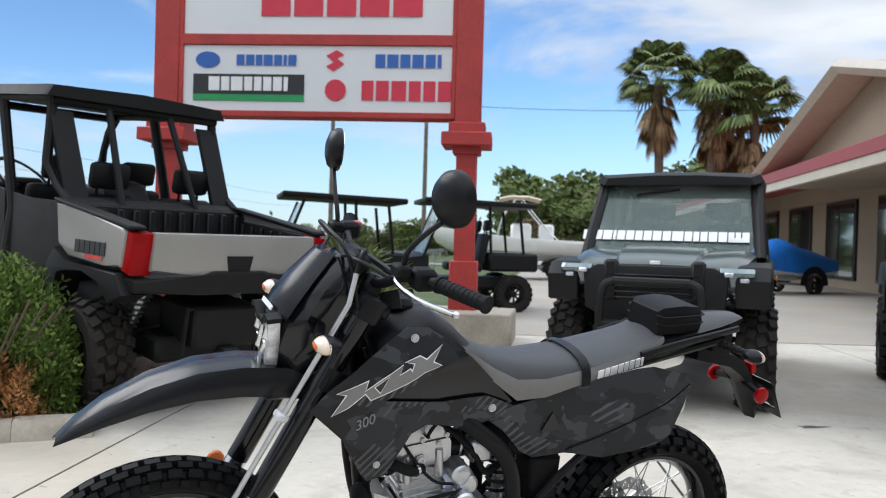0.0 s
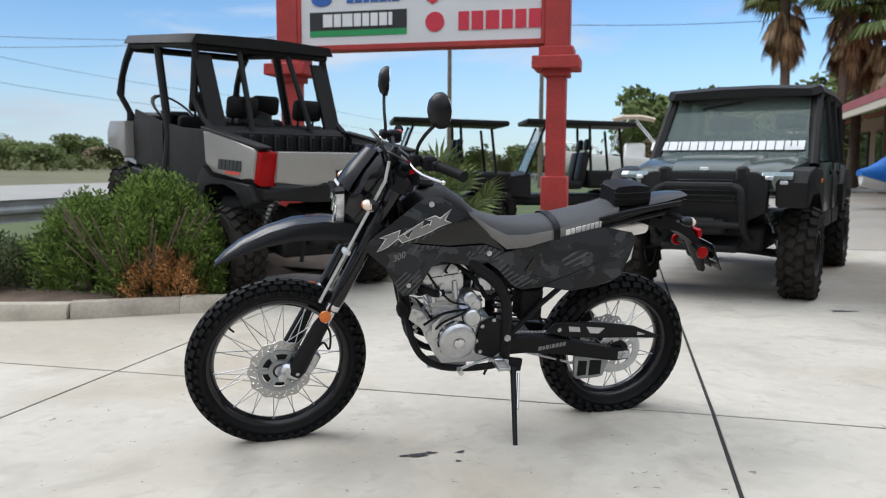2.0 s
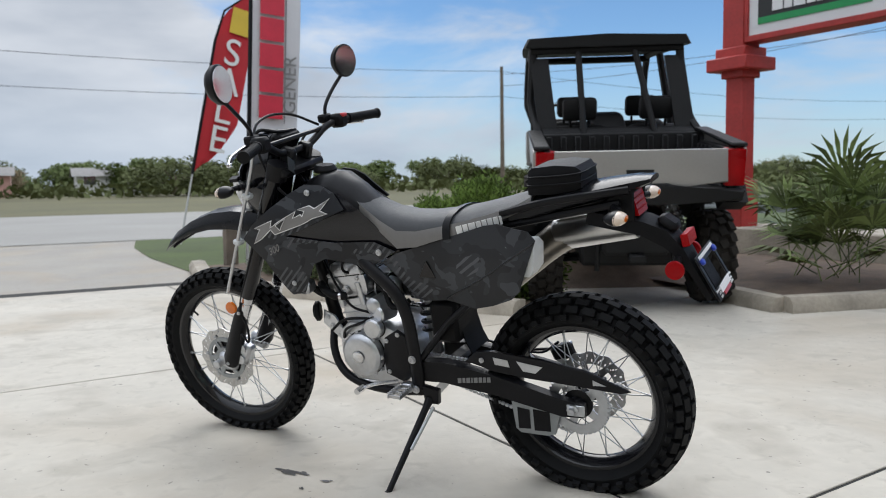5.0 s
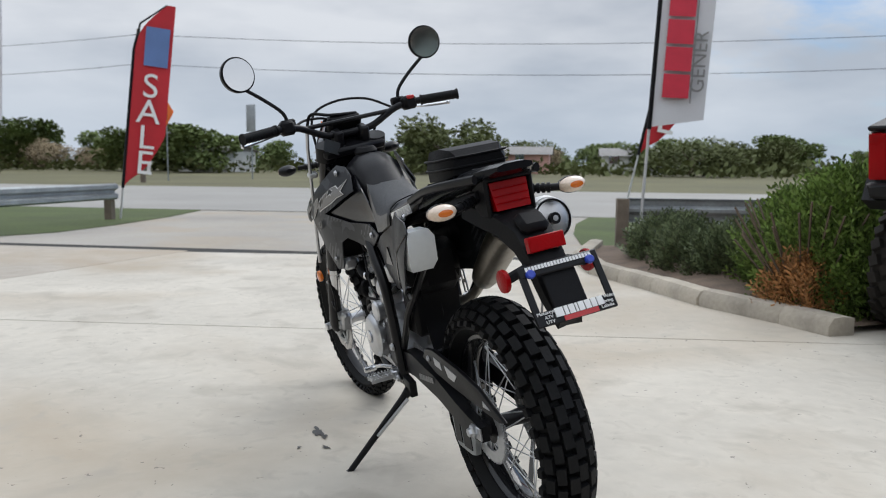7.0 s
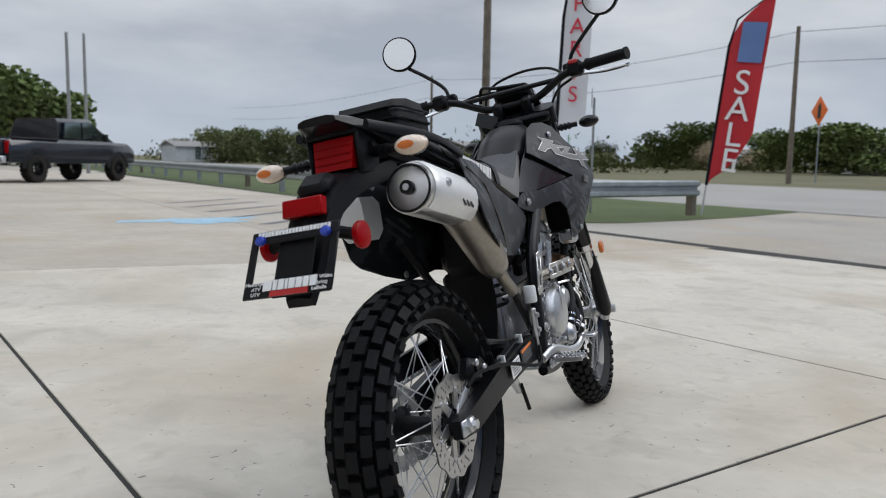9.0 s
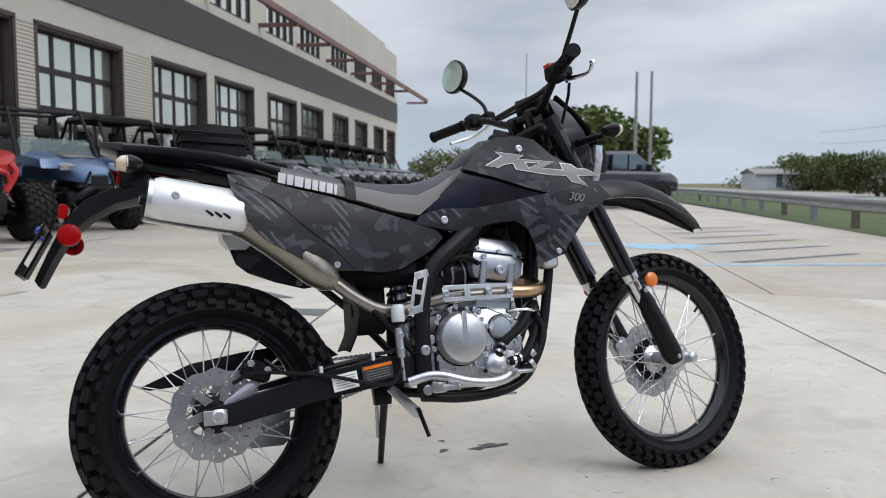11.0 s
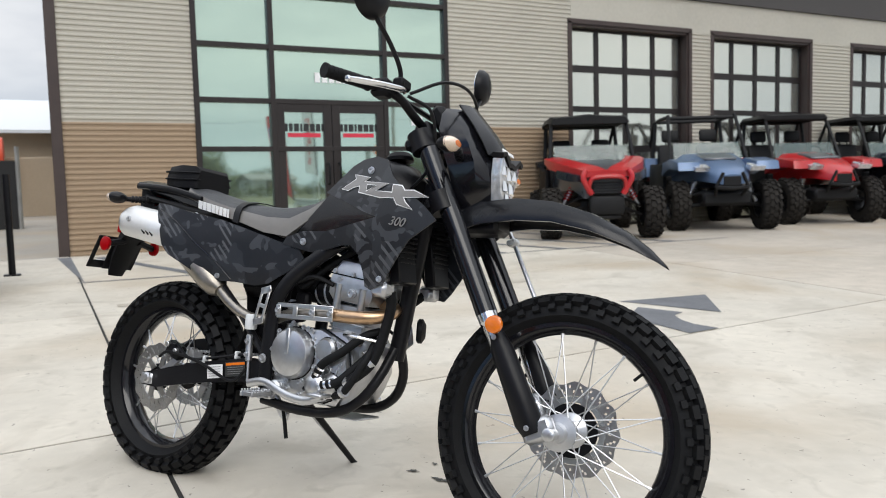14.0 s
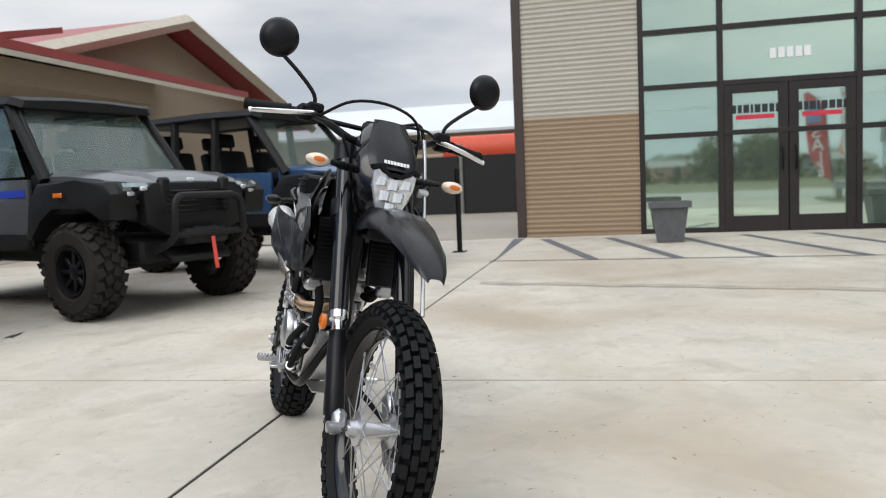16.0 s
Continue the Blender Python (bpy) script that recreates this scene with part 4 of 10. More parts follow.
vs = [(GX0 - 2.9, 8.0, 3.06), (GX0 - 2.9, GY1, 3.06), (GX0, GY1, 3.75), (GX0, 8.0, 3.75)]
add(bm, vs + [(x, y, z + 0.1) for x, y, z in vs], [(0, 1, 2, 3), (7, 6, 5, 4), (0, 4, 5, 1), (1, 5, 6, 2), (2, 6, 7, 3), (3, 7, 4, 0)])
part("porch_roof", bm, "red_roof", house)
part("porch_fascia", boxat(B(), (GX0 - 2.93, (8.0 + GY1) / 2, 2.8), (0.12, GY1 - 8.0, 0.2)), "cream_trim", house, "pale lower fascia board")
part("porch_trim", boxat(B(), (GX0 - 2.95, (8.0 + GY1) / 2, 3.03), (0.14, GY1 - 8.0, 0.26), 0.01), "red_roof", house, "red metal edge band")
for y in range(13, 40, 4):
    wd = part("window", boxat(B(), (GX0 - 0.03, y + 1.3, 1.55), (0.08, 2.5, 2.3), 0.01), "bronze", house)
    for k in (-1, 1):
        part("pane", boxat(B(), (GX0 - 0.08, y + 1.3 + 0.6 * k, 1.55), (0.02, 1.1, 2.1)), "dark_glass", wd)

# ---- far side of the yard ----
barn = thing("storage_shed", "long beige shed with a pale metal roof", "building")
part("wall", boxat(B(), (34, 15, 1.9), (6, 34, 3.4)), "stucco", barn)
bm = B()
vs = [(30.2, -3, 3.3), (30.2, 33, 3.3), (36, 33, 5.0), (36, -3, 5.0)]
add(bm, vs + [(x, y, z + 0.12) for x, y, z in vs], [(0, 1, 2, 3), (7, 6, 5, 4), (0, 4, 5, 1), (1, 5, 6, 2), (2, 6, 7, 3), (3, 7, 4, 0)])
part("roof", bm, "roof_white", barn)
MAT["orange_tarp"] = mat("orange_tarp", (0.62, 0.075, 0.03), 0.55, vary=0.1, bump=0.1)
MAT["tarp_black"] = mat("tarp_black", (0.012, 0.012, 0.013), 0.7, vary=0.2, bump=0.2)
bm = B()
tube(bm, [(24, 2.0, 2.2), (24, 5.4, 2.2)], 0.52, 10, flat=1.0)
solid("awning", bm, "orange_tarp", "rolled bright orange awning on the shed front", "awning")
solid("awning_post", boxat(B(), (24.6, 3.7, 1.2), (0.8, 6.4, 1.9), 0.05), "stucco", "beige low stall under the awning", "stall")
fence = thing("yard_fence", "black mesh-covered yard fence with steel posts", "fence", kind="structure")
for k in range(6):
    y = 1.4 + 1.9 * k
    part("post", tube(B(), [(17, y, 0.2), (17, y, 2.05)], 0.045, 8), "steel_pole", fence)
    part("screen", boxat(B(), (17.05, y + 0.95, 1.0), (0.03, 1.84, 1.5), 0.005), "tarp_black", fence)
bm = B()
tube(bm, [(7.3, 1.15, 0.11), (7.3, 1.15, 1.2)], 0.035, 10)
boxat(bm, (7.3, 1.15, 0.12), (0.16, 0.16, 0.03))
solid("bollard", bm, "satin_black", "thin black steel bollard post", "bollard")


# ---- utility vehicles ----
def lug_tyre(R, w, rim, n=22, name="tyre"):
    bm = B()
    h = w / 2
    lathe(bm, [(rim, h * 0.8), (rim + 0.03, h * 0.96), (R - 0.06, h), (R - 0.022, h * 0.82), (R - 0.018, 0), (R - 0.022, -h * 0.82), (R - 0.06, -h), (rim + 0.03, -h * 0.96), (rim, -h * 0.8)], 40, closed=True)
    for row, (y, tl) in enumerate(((0.74, 28), (0.26, 0), (-0.26, 0), (-0.74, -28))):
        for k in range(n):
            a = 2 * math.pi * (k + 0.5 * (row % 2)) / n
            m = Matrix.Rotation(a, 4, "Y") @ Matrix.Translation((R - 0.016, y * h, 0)) @ Matrix.Rotation(radians(tl), 4, "Z") @ Matrix.Rotation(radians(18 if y > 0 else -18), 4, "X")
            bl = 2 * math.pi * R / n * 0.62
            box(bm, 0.036, h * 0.44, bl, m)
    return finish(bm, name, "utv_tyre", 30)


def cast_rim(r, w, name="rim"):
    bm = B()
    lathe(bm, [(r, w / 2), (r - 0.012, w / 2), (r - 0.025, w * 0.3), (r - 0.02, -w / 2), (r, -w / 2)], 28, closed=True)
    for k in range(8):
        box(bm, r - 0.05, 0.03, 0.035, Matrix.Rotation(2 * math.pi * k / 8, 4, "Y") @ pose(r * 0.5, w * 0.3, 0), 0.006)
    lathe(bm, [(0.06, w * 0.2), (0.06, w * 0.36), (0.045, w * 0.4)], 16)
    return finish(bm, name, "satin_black")


T_BIG, R_BIG = lug_tyre(0.37, 0.27, 0.19), cast_rim(0.19, 0.25)


def utv_wheel(parent, x, y, R=0.37):
    s = R / 0.37
    m = pose(x, y, R, 0, 0, 0 if y > 0 else 180) @ Matrix.Diagonal((s, s, s, 1))
    t = part("wheel", R_BIG, None, parent, "dark alloy wheel", m)
    part("tyre", T_BIG, None, t)


def suspension(parent, x, tr, z=0.37):
    for s in (1, -1):
        bm = B()
        for dx in (-0.16, 0.16):
            tube(bm, [(x + dx, 0.22 * s, z + 0.02), (x, (tr - 0.14) * s, z - 0.03)], 0.024, 8)
            tube(bm, [(x + dx * 0.8, 0.26 * s, z + 0.2), (x, (tr - 0.14) * s, z + 0.1)], 0.02, 8)
        part("suspension_arm", bm, "utv_black", parent)
        p, q = Vector((x - 0.06, 0.3 * s, z + 0.52)), Vector((x - 0.02, (tr - 0.22) * s, z + 0.03))
        bm = tube(B(), [p, q], 0.028, 10)
        u = (q - p).normalized()
        e1 = u.orthogonal().normalized()
        e2 = u.cross(e1)
        tube(bm, [p.lerp(q, 0.08 + 0.62 * k / 60) + 0.05 * (math.cos(0.9 * k) * e1 + math.sin(0.9 * k) * e2) for k in range(61)], 0.009, 5)
        part("shock_absorber", bm, "zinc", parent, "coil-over shock absorber")
    part("drive_axle", tube(B(), [(x, -tr + 0.1, z), (x, tr - 0.1, z)], 0.025, 8), "utv_black", parent)


def seats(parent, x, z, w=0.5, color="utv_black"):
    for s in (1, -1):
        bm = B()
        boxat(bm, (x, 0.33 * s, z), (0.5, w, 0.16), 0.05, seg=2)
        boxat(bm, (x - 0.27, 0.33 * s, z + 0.32), (0.13, w * 0.94, 0.56), 0.05, ry=-10, seg=2)
        st = part("seat", bm, color, parent)
        hd = boxat(B(), (x - 0.37, 0.33 * s, z + 0.74), (0.09, 0.3, 0.2), 0.04, ry=-8, seg=2)
        for d in (-0.08, 0.08):
            tube(hd, [(x - 0.33, 0.33 * s + d, z + 0.52), (x - 0.36, 0.33 * s + d, z + 0.7)], 0.012, 6)
        part("headrest", hd, color, st)


def steering(parent, x, y, z):
    bm = tube(B(), [(x + 0.05 * math.sin(a), y + 0.18 * math.cos(a), z + 0.17 * math.sin(a)) for a in (2 * math.pi * k / 20 for k in range(21))], 0.016, 8)
    tube(bm, [(x, y, z), (x + 0.3, y, z - 0.15)], 0.025, 8)
    boxat(bm, (x, y, z), (0.03, 0.3, 0.05), 0.01)
    part("steering_wheel", bm, "utv_black", parent)


def ranger(m):
    """Pickup-type utility vehicle; x ahead from the tailgate, y left."""
    u = thing("utility_vehicle", "silver pickup utility vehicle with black roll cage, parked nose away", "utility vehicle", m)
    W = 0.76
    part("chassis", boxat(B(), (1.55, 0, 0.45), (2.6, 0.8, 0.18), 0.03), "utv_black", u)
    for x in (0.62, 2.6):
        suspension(u, x, 0.72)
        for s in (1, -1):
            utv_wheel(u, x, 0.66 * s)
    # cargo bed
    bm = B()
    boxat(bm, (0.52, 0, 0.83), (0.98, 1.36, 0.05), 0.01)
    for s in (1, -1):
        boxat(bm, (0.52, 0.66 * s, 1.0), (0.98, 0.06, 0.34), 0.01)
        for k in range(7):
            boxat(bm, (0.14 + 0.13 * k, 0.62 * s, 1.0), (0.03, 0.03, 0.3), 0.005)
    boxat(bm, (1.0, 0, 1.03), (0.05, 1.36, 0.42), 0.01)
    for k in range(11):
        boxat(bm, (0.97, -0.6 + 0.12 * k, 1.03), (0.03, 0.05, 0.38), 0.008)
    bed = part("cargo_bed", bm, "utv_black", u, "black ribbed cargo bed")
    for s in (1, -1):
        bm = B()
        slab(bm, [(0.1, 0.94), (0.06, 1.16), (0.1, 1.185), (0.9, 1.25), (1.02, 1.24), (1.04, 0.97), (0.86, 0.9), (0.3, 0.92)], 0.685 * s, 0.765 * s, bev=0.015)
        sp = part("bed_side", bm, "silver_body", u, "silver moulded bed side")
        part("brand_mark", blocks(B(), [0.8, 0.75, 0.8, 0.75, 0.7, 0.75], 0.085, 0.004, 0.14, 0.15), "sign_black", sp, m=pose(0.52, 0.768 * s, 1.105, 0, -4 * s, 180 if s > 0 else 0))
        part("brand_line", blocks(B(), [0.8] * 11, 0.022, 0.004, 0.3), "red_tag", sp, m=pose(0.46, 0.768 * s, 1.05, 0, -4 * s, 180 if s > 0 else 0))
        part("bed_rail", boxat(B(), (0.53, 0.7 * s, 1.225), (1.0, 0.12, 0.03), 0.01, ry=-4), "utv_black", u)
        bm = B()
        slab(bm, [(0.02, 0.9), (0.0, 1.16), (0.1, 1.17), (0.13, 0.92)], 0.6 * s, 0.745 * s, bev=0.012)
        part("tail_light", bm, "red_lens", u, "red tail light")
        bm = B()
        slab(bm, [(0.02, 0.78), (0.12, 0.9), (0.9, 0.86), (1.06, 0.94), (1.16, 0.8), (1.05, 0.62), (1.0, 0.78), (0.85, 0.82), (0.6, 0.84), (0.36, 0.82), (0.2, 0.7)], 0.6 * s, 0.78 * s, bev=0.01)
        part("rear_fender", bm, "utv_black", u)
    bm = B()
    slab(bm, [(-0.62, 0.93), (-0.61, 1.17), (0.61, 1.17), (0.62, 0.93), (0.3, 0.9), (-0.3, 0.9)], -0.02, 0.04, pose(0, 0, 0, 0, 0, -90) @ Matrix.Identity(4), 0.012)
    tg = part("tailgate", bm, "silver_body", u, "silver tailgate with a black recessed latch")
    part("latch", slab(B(), [(-0.1, 1.13), (0.1, 1.13), (0.08, 1.03), (-0.08, 1.03)], -0.028, 0.0, pose(0, 0, 0, 0, 0, -90)), "utv_black", tg)
    bm = B()
    slab(bm, [(-0.72, 0.8), (-0.74, 0.88), (-0.3, 0.89), (-0.2, 0.93), (0.2, 0.93), (0.3, 0.89), (0.74, 0.88), (0.72, 0.8), (0.3, 0.78), (-0.3, 0.78)], -0.05, 0.1, pose(0, 0, 0, 0, 0, -90), 0.02)
    part("rear_bumper", bm, "utv_black", u)
    bm = B()
    boxat(bm, (0.3, 0, 0.58), (0.5, 0.5, 0.2), 0.03)
    tube(bm, [(0.15, -0.28, 0.35), (0.1, -0.28, 0.66), (0.1, 0.28, 0.66), (0.15, 0.28, 0.35)], 0.02, 6)
    boxat(bm, (0.05, 0, 0.47), (0.14, 0.12, 0.06), 0.01)
    part("skid_frame", bm, "utv_black", u)
    # cab
    for s in (1, -1):
        part("cage_tube", tube(B(), smooth_path([(2.5, 0.68 * s, 1.05), (2.05, 0.64 * s, 1.9), (1.95, 0.63 * s, 1.95), (1.15, 0.63 * s, 1.97), (1.08, 0.63 * s, 1.94), (1.03, 0.67 * s, 1.2), (1.03, 0.67 * s, 0.8)], 5), 0.036, 8), "utv_black", u)
        part("cage_tube", tube(B(), [(1.72, 0.68 * s, 0.7), (1.7, 0.66 * s, 1.1), (1.62, 0.63 * s, 1.96)], 0.036, 8), "utv_black", u)
        part("cage_tube", tube(B(), [(1.06, 0.3 * s, 1.22), (1.06, 0.24 * s, 1.95)], 0.028, 8), "utv_black", u)
    for z in (1.95, 1.25):
        part("cage_tube", tube(B(), [(1.06, -0.65, z), (1.06, 0.65, z)], 0.036, 8), "utv_black", u)
    part("cage_tube", tube(B(), [(2.02, -0.64, 1.92), (2.02, 0.64, 1.92)], 0.036, 8), "utv_black", u)
    bm = B()
    loft(bm, [[(x, y * w, z) for y, z in ((-1, 1.97), (-0.94, 2.05), (0, 2.075), (0.94, 2.05), (1, 1.97))] for x, w in ((1.0, 0.7), (1.04, 0.72), (1.5, 0.72), (2.05, 0.7), (2.14, 0.66))])
    part("roof", bm, "utv_black", u, "moulded black roof")
    for s in (1, -1):
        part("rear_panel", slab(B(), [(1.05, 1.88), (1.05, 1.28), (1.1, 1.28), (1.1, 1.88)], 0.5 * s, 0.66 * s), "utv_black", u)
    seats(u, 1.55, 0.8)
    part("centre_back", boxat(B(), (1.28, 0, 1.2), (0.12, 0.3, 0.4), 0.04, seg=2), "utv_black", u)
    steering(u, 1.98, 0.34, 1.28)
    for s in (1, -1):
        bm = B()
        slab(bm, [(1.14, 0.66), (1.14, 1.24), (1.5, 1.2), (1.68, 1.22), (1.68, 0.66)], 0.655 * s, 0.675 * s, bev=0.005)
        slab(bm, [(1.76, 0.66), (1.76, 1.22), (2.1, 1.3), (2.4, 1.1), (2.4, 0.75)], 0.655 * s, 0.675 * s, bev=0.005)
        part("door_net", bm, "tarp_black", u, "black door net")
        part("rocker", boxat(B(), (1.7, 0.66 * s, 0.62), (1.3, 0.12, 0.12), 0.02), "utv_black", u)
        bm = B()
        slab(bm, [(2.35, 0.78), (2.4, 1.16), (2.95, 1.12), (3.05, 0.98), (3.02, 0.85), (2.9, 0.82), (2.75, 0.85), (2.55, 0.85), (2.42, 0.76)], 0.6 * s, 0.77 * s, bev=0.02)
        part("front_fender", bm, "silver_body", u)
    bm = B()
    loft(bm, [[(x, y * w, z0 + (z1 - z0) * v) for y, v in ((-1, 0), (-0.9, 0.9), (-0.5, 1), (0.5, 1), (0.9, 0.9), (1, 0))] for x, w, z0, z1 in ((2.3, 0.68, 0.7, 1.22), (2.7, 0.64, 0.7, 1.18), (2.98, 0.6, 0.65, 1.08), (3.06, 0.54, 0.65, 0.98))])
    part("hood", bm, "silver_body", u)
    part("dashboard", boxat(B(), (2.25, 0, 1.12), (0.3, 1.3, 0.28), 0.05, seg=2), "utv_black", u)
    part("front_bumper", boxat(B(), (3.05, 0, 0.6), (0.14, 1.1, 0.25), 0.04), "utv_black", u)
    # the crew cab is longer between the bed and the hood
    for ob in u.children:
        if ob.name.startswith(("wheel", "suspension", "shock", "drive_axle", "seat")):
            if ob.name.startswith("wheel") and ob.matrix_basis.translation.x > 2:
                ob.matrix_basis = pose(0.9, 0, 0) @ ob.matrix_basis
            elif not ob.name.startswith("wheel") and max(v.co.x for v in ob.data.vertices) > 1.4:
                ob.matrix_basis = pose(0.9 if not ob.name.startswith("seat") else 0.1, 0, 0) @ ob.matrix_basis
            continue
        if ob.data and ob.data.users == 1:
            for v in ob.data.vertices:
                v.co.z += 0.1 if v.co.z > 0.6 else 0.0
                x = v.co.x
                v.co.x = x if x < 1.12 else 1.12 + (x - 1.12) * 1.9 if x < 2.12 else x + 0.9
                up_ = max(0.0, min(1.0, (v.co.z - 1.3) / 0.25)) if x > 0.9 else 0.0
                v.co.x += 0.3 * up_
                v.co.y += 0.1 * up_
    seats(u, 2.55, 0.8)
    return u


def expedition(m, body, label, stripe=False, mark=False, doors=True):
    """Enclosed four-door utility vehicle; origin under its front axle, x ahead."""
    u = thing("utility_vehicle", label, "utility vehicle", m, group="enclosed utility vehicles")
    part("chassis", boxat(B(), (-1.2, 0, 0.5), (3.2, 0.9, 0.2), 0.03), "utv_black", u)
    for x in (0, -2.45):
        suspension(u, x, 0.74)
        for s in (1, -1):
            utv_wheel(u, x, 0.68 * s)
    bm = B()
    secs = []
    for x, w, z0, z1 in ((-0.55, 0.66, 0.8, 1.17), (-0.2, 0.66, 0.82, 1.16), (0.2, 0.62, 0.84, 1.12), (0.42, 0.58, 0.86, 1.06), (0.47, 0.55, 0.88, 1.02)):
        secs.append([(x, -w, z0), (x, -w, z1 - 0.05), (x, -w * 0.86, z1), (x, -w * 0.5, z1 - 0.015), (x, -w * 0.46, z1 + 0.015), (x, 0, z1 + 0.02), (x, w * 0.46, z1 + 0.015), (x, w * 0.5, z1 - 0.015), (x, w * 0.86, z1), (x, w, z1 - 0.05), (x, w, z0)])
    loft(bm, secs)
    part("hood", bm, body, u, "sculpted hood")
    for s in (1, -1):
        bm = B()
        slab(bm, [(0.5, 0.76), (0.53, 0.95), (0.44, 1.04), (0.1, 1.07), (-0.42, 1.06), (-0.56, 0.9), (-0.62, 0.62), (-0.52, 0.6), (-0.42, 0.78), (-0.24, 0.88), (0.2, 0.88), (0.36, 0.76)], 0.54 * s, 0.77 * s, bev=0.025)
        part("front_fender", bm, "utv_black", u)
        bm = B()
        slab(bm, [(-2.05, 0.62), (-2.0, 0.9), (-2.2, 1.06), (-2.8, 1.05), (-2.98, 0.9), (-3.0, 0.72), (-2.85, 0.74), (-2.72, 0.86), (-2.3, 0.88), (-2.12, 0.62)], 0.54 * s, 0.8 * s, bev=0.025)
        part("rear_fender", bm, "utv_black", u)
        bm = B()
        slab(bm, [(0.36, 0.9), (0.43, 1.0), (0.4, 1.03), (0.18, 1.035), (0.2, 0.97)], 0.44 * s, 0.665 * s, pose(0.11, 0, 0.0), 0.01)
        hl = part("headlight", bm, "dark_glass", u, "angular headlight")
        for k, dz in ((0, 0.0), (1, -0.035)):
            part("bulb", boxat(B(), (0.545 - 0.02 * k, (0.5 + 0.1 * k) * s, 0.985 + dz), (0.02, 0.06, 0.03), 0.006), "head_lens", hl)
        part("side_marker", boxat(B(), (-0.08, 0.802 * s, 0.96), (0.11, 0.012, 0.035), 0.004), "orange_lens", u, "amber marker")
    bm = B()
    slab(bm, [(-0.48, 0.72), (-0.5, 0.98), (-0.4, 1.03), (0.4, 1.03), (0.5, 0.98), (0.48, 0.72), (0.3, 0.62), (-0.3, 0.62)], -0.54, -0.42, pose(0, 0, 0, 0, 0, 90), 0.015)
    gr = part("grille", bm, "utv_black", u)
    for k in range(5):
        part("grille_bar", boxat(B(), (0.545, 0, 0.8 + 0.04 * k), (0.02, 0.62, 0.014), 0.003), "gloss_black", gr)
    for s in (1, -1):
        part("grille_post", boxat(B(), (0.52, 0.3 * s, 0.92), (0.07, 0.1, 0.3), 0.02), "utv_black", gr)
    part("brand_mark", boxat(B(), (0.475, 0, 1.05), (0.012, 0.07, 0.03), 0.005), "white_ink", u)
    bm = B()
    for s in (1, -1):
        tube(bm, smooth_path([(0.45, 0.36 * s, 0.5), (0.66, 0.35 * s, 0.6), (0.68, 0.33 * s, 0.86), (0.66, 0.26 * s, 0.92)], 4), 0.03, 8)
    tube(bm, [(0.66, -0.26, 0.92), (0.66, 0.26, 0.92)], 0.03, 8)
    tube(bm, [(0.66, -0.35, 0.62), (0.66, 0.35, 0.62)], 0.026, 8)
    part("bull_bar", bm, "utv_black", u, "black tubular bull bar")
    bm = boxat(B(), (0.58, 0, 0.6), (0.16, 0.42, 0.12), 0.03)
    cyl(bm, (0.6, -0.12, 0.62), (0.6, 0.12, 0.62), 0.055, 14)
    wn_ = part("winch", bm, "utv_black", u)
    part("hook_strap", boxat(B(), (0.68, 0.03, 0.46), (0.012, 0.035, 0.26), 0.003, rx=6), "red_tag", wn_, "red winch strap")
    part("skid_plate", boxat(B(), (0.44, 0, 0.47), (0.3, 0.6, 0.06), 0.02, ry=20), "utv_black", u)
    # cab
    for s in (1, -1):
        part("cage_tube", tube(B(), smooth_path([(-0.42, 0.69 * s, 1.08), (-0.92, 0.64 * s, 1.82), (-1.02, 0.63 * s, 1.87), (-2.6, 0.63 * s, 1.86), (-2.72, 0.64 * s, 1.8), (-2.86, 0.68 * s, 1.05)], 4), 0.045, 8), "utv_black", u)
        for x in (-1.42, -2.05):
            part("cage_tube", tube(B(), [(x + 0.02, 0.72 * s, 0.6), (x, 0.71 * s, 1.12), (x - 0.02, 0.635 * s, 1.87)], 0.045, 8), "utv_black", u)
    bm = B()
    loft(bm, [[(x, y * w, z + dz) for y, dz in ((-1, -0.03), (-0.95, 0.045), (-0.3, 0.07), (0.3, 0.07), (0.95, 0.045), (1, -0.03))] for x, w, z in ((-0.78, 0.62, 1.84), (-0.86, 0.7, 1.88), (-1.6, 0.71, 1.9), (-2.6, 0.7, 1.89), (-2.74, 0.66, 1.85))])
    part("roof", bm, "utv_black", u, "moulded black roof")
    for s in (1, -1):
        part("visor_pod", boxat(B(), (-0.84, 0.5 * s, 1.87), (0.08, 0.22, 0.06), 0.02), "utv_black", u)
    bm = B()
    add(bm, [(-0.46, -0.64, 1.14), (-0.46, 0.64, 1.14), (-0.9, 0.58, 1.82), (-0.9, -0.58, 1.82)], [(0, 1, 2, 3)])
    thicken(bm, 0.006)
    ws = part("windshield", bm, "windshield", u, "clear windshield")
    bm = B()
    tube(bm, [(-0.44, -0.66, 1.12), (-0.44, 0.66, 1.12), (-0.9, 0.6, 1.84), (-0.9, -0.6, 1.84), (-0.44, -0.66, 1.12)], 0.03, 6)
    part("windshield_frame", bm, "utv_black", u)
    part("wiper", tube(B(), [(-0.85, 0.02, 1.77), (-0.82, -0.3, 1.72), (-0.8, -0.34, 1.7)], 0.012, 6), "utv_black", u)
    if mark:
        mk = pose(-0.537, 0, 1.257, 0, 0, 90) @ pose(0, 0, 0, -37.5, 0, 0)
        part("brand_mark", blocks(B(), [0.95, 0.55, 0.75, 0.25, 0.65, 0.65, 0.6, 0.65, 0.7, 0.65, 0.9, 0.6, 0.45, 0.55, 0.65, 0.65, 0.45, 0.4, 0.55], 0.1, 0.004, 0.1), "white_ink", ws, "white brand lettering blocks", mk @ pose(-0.07, 0, 0))
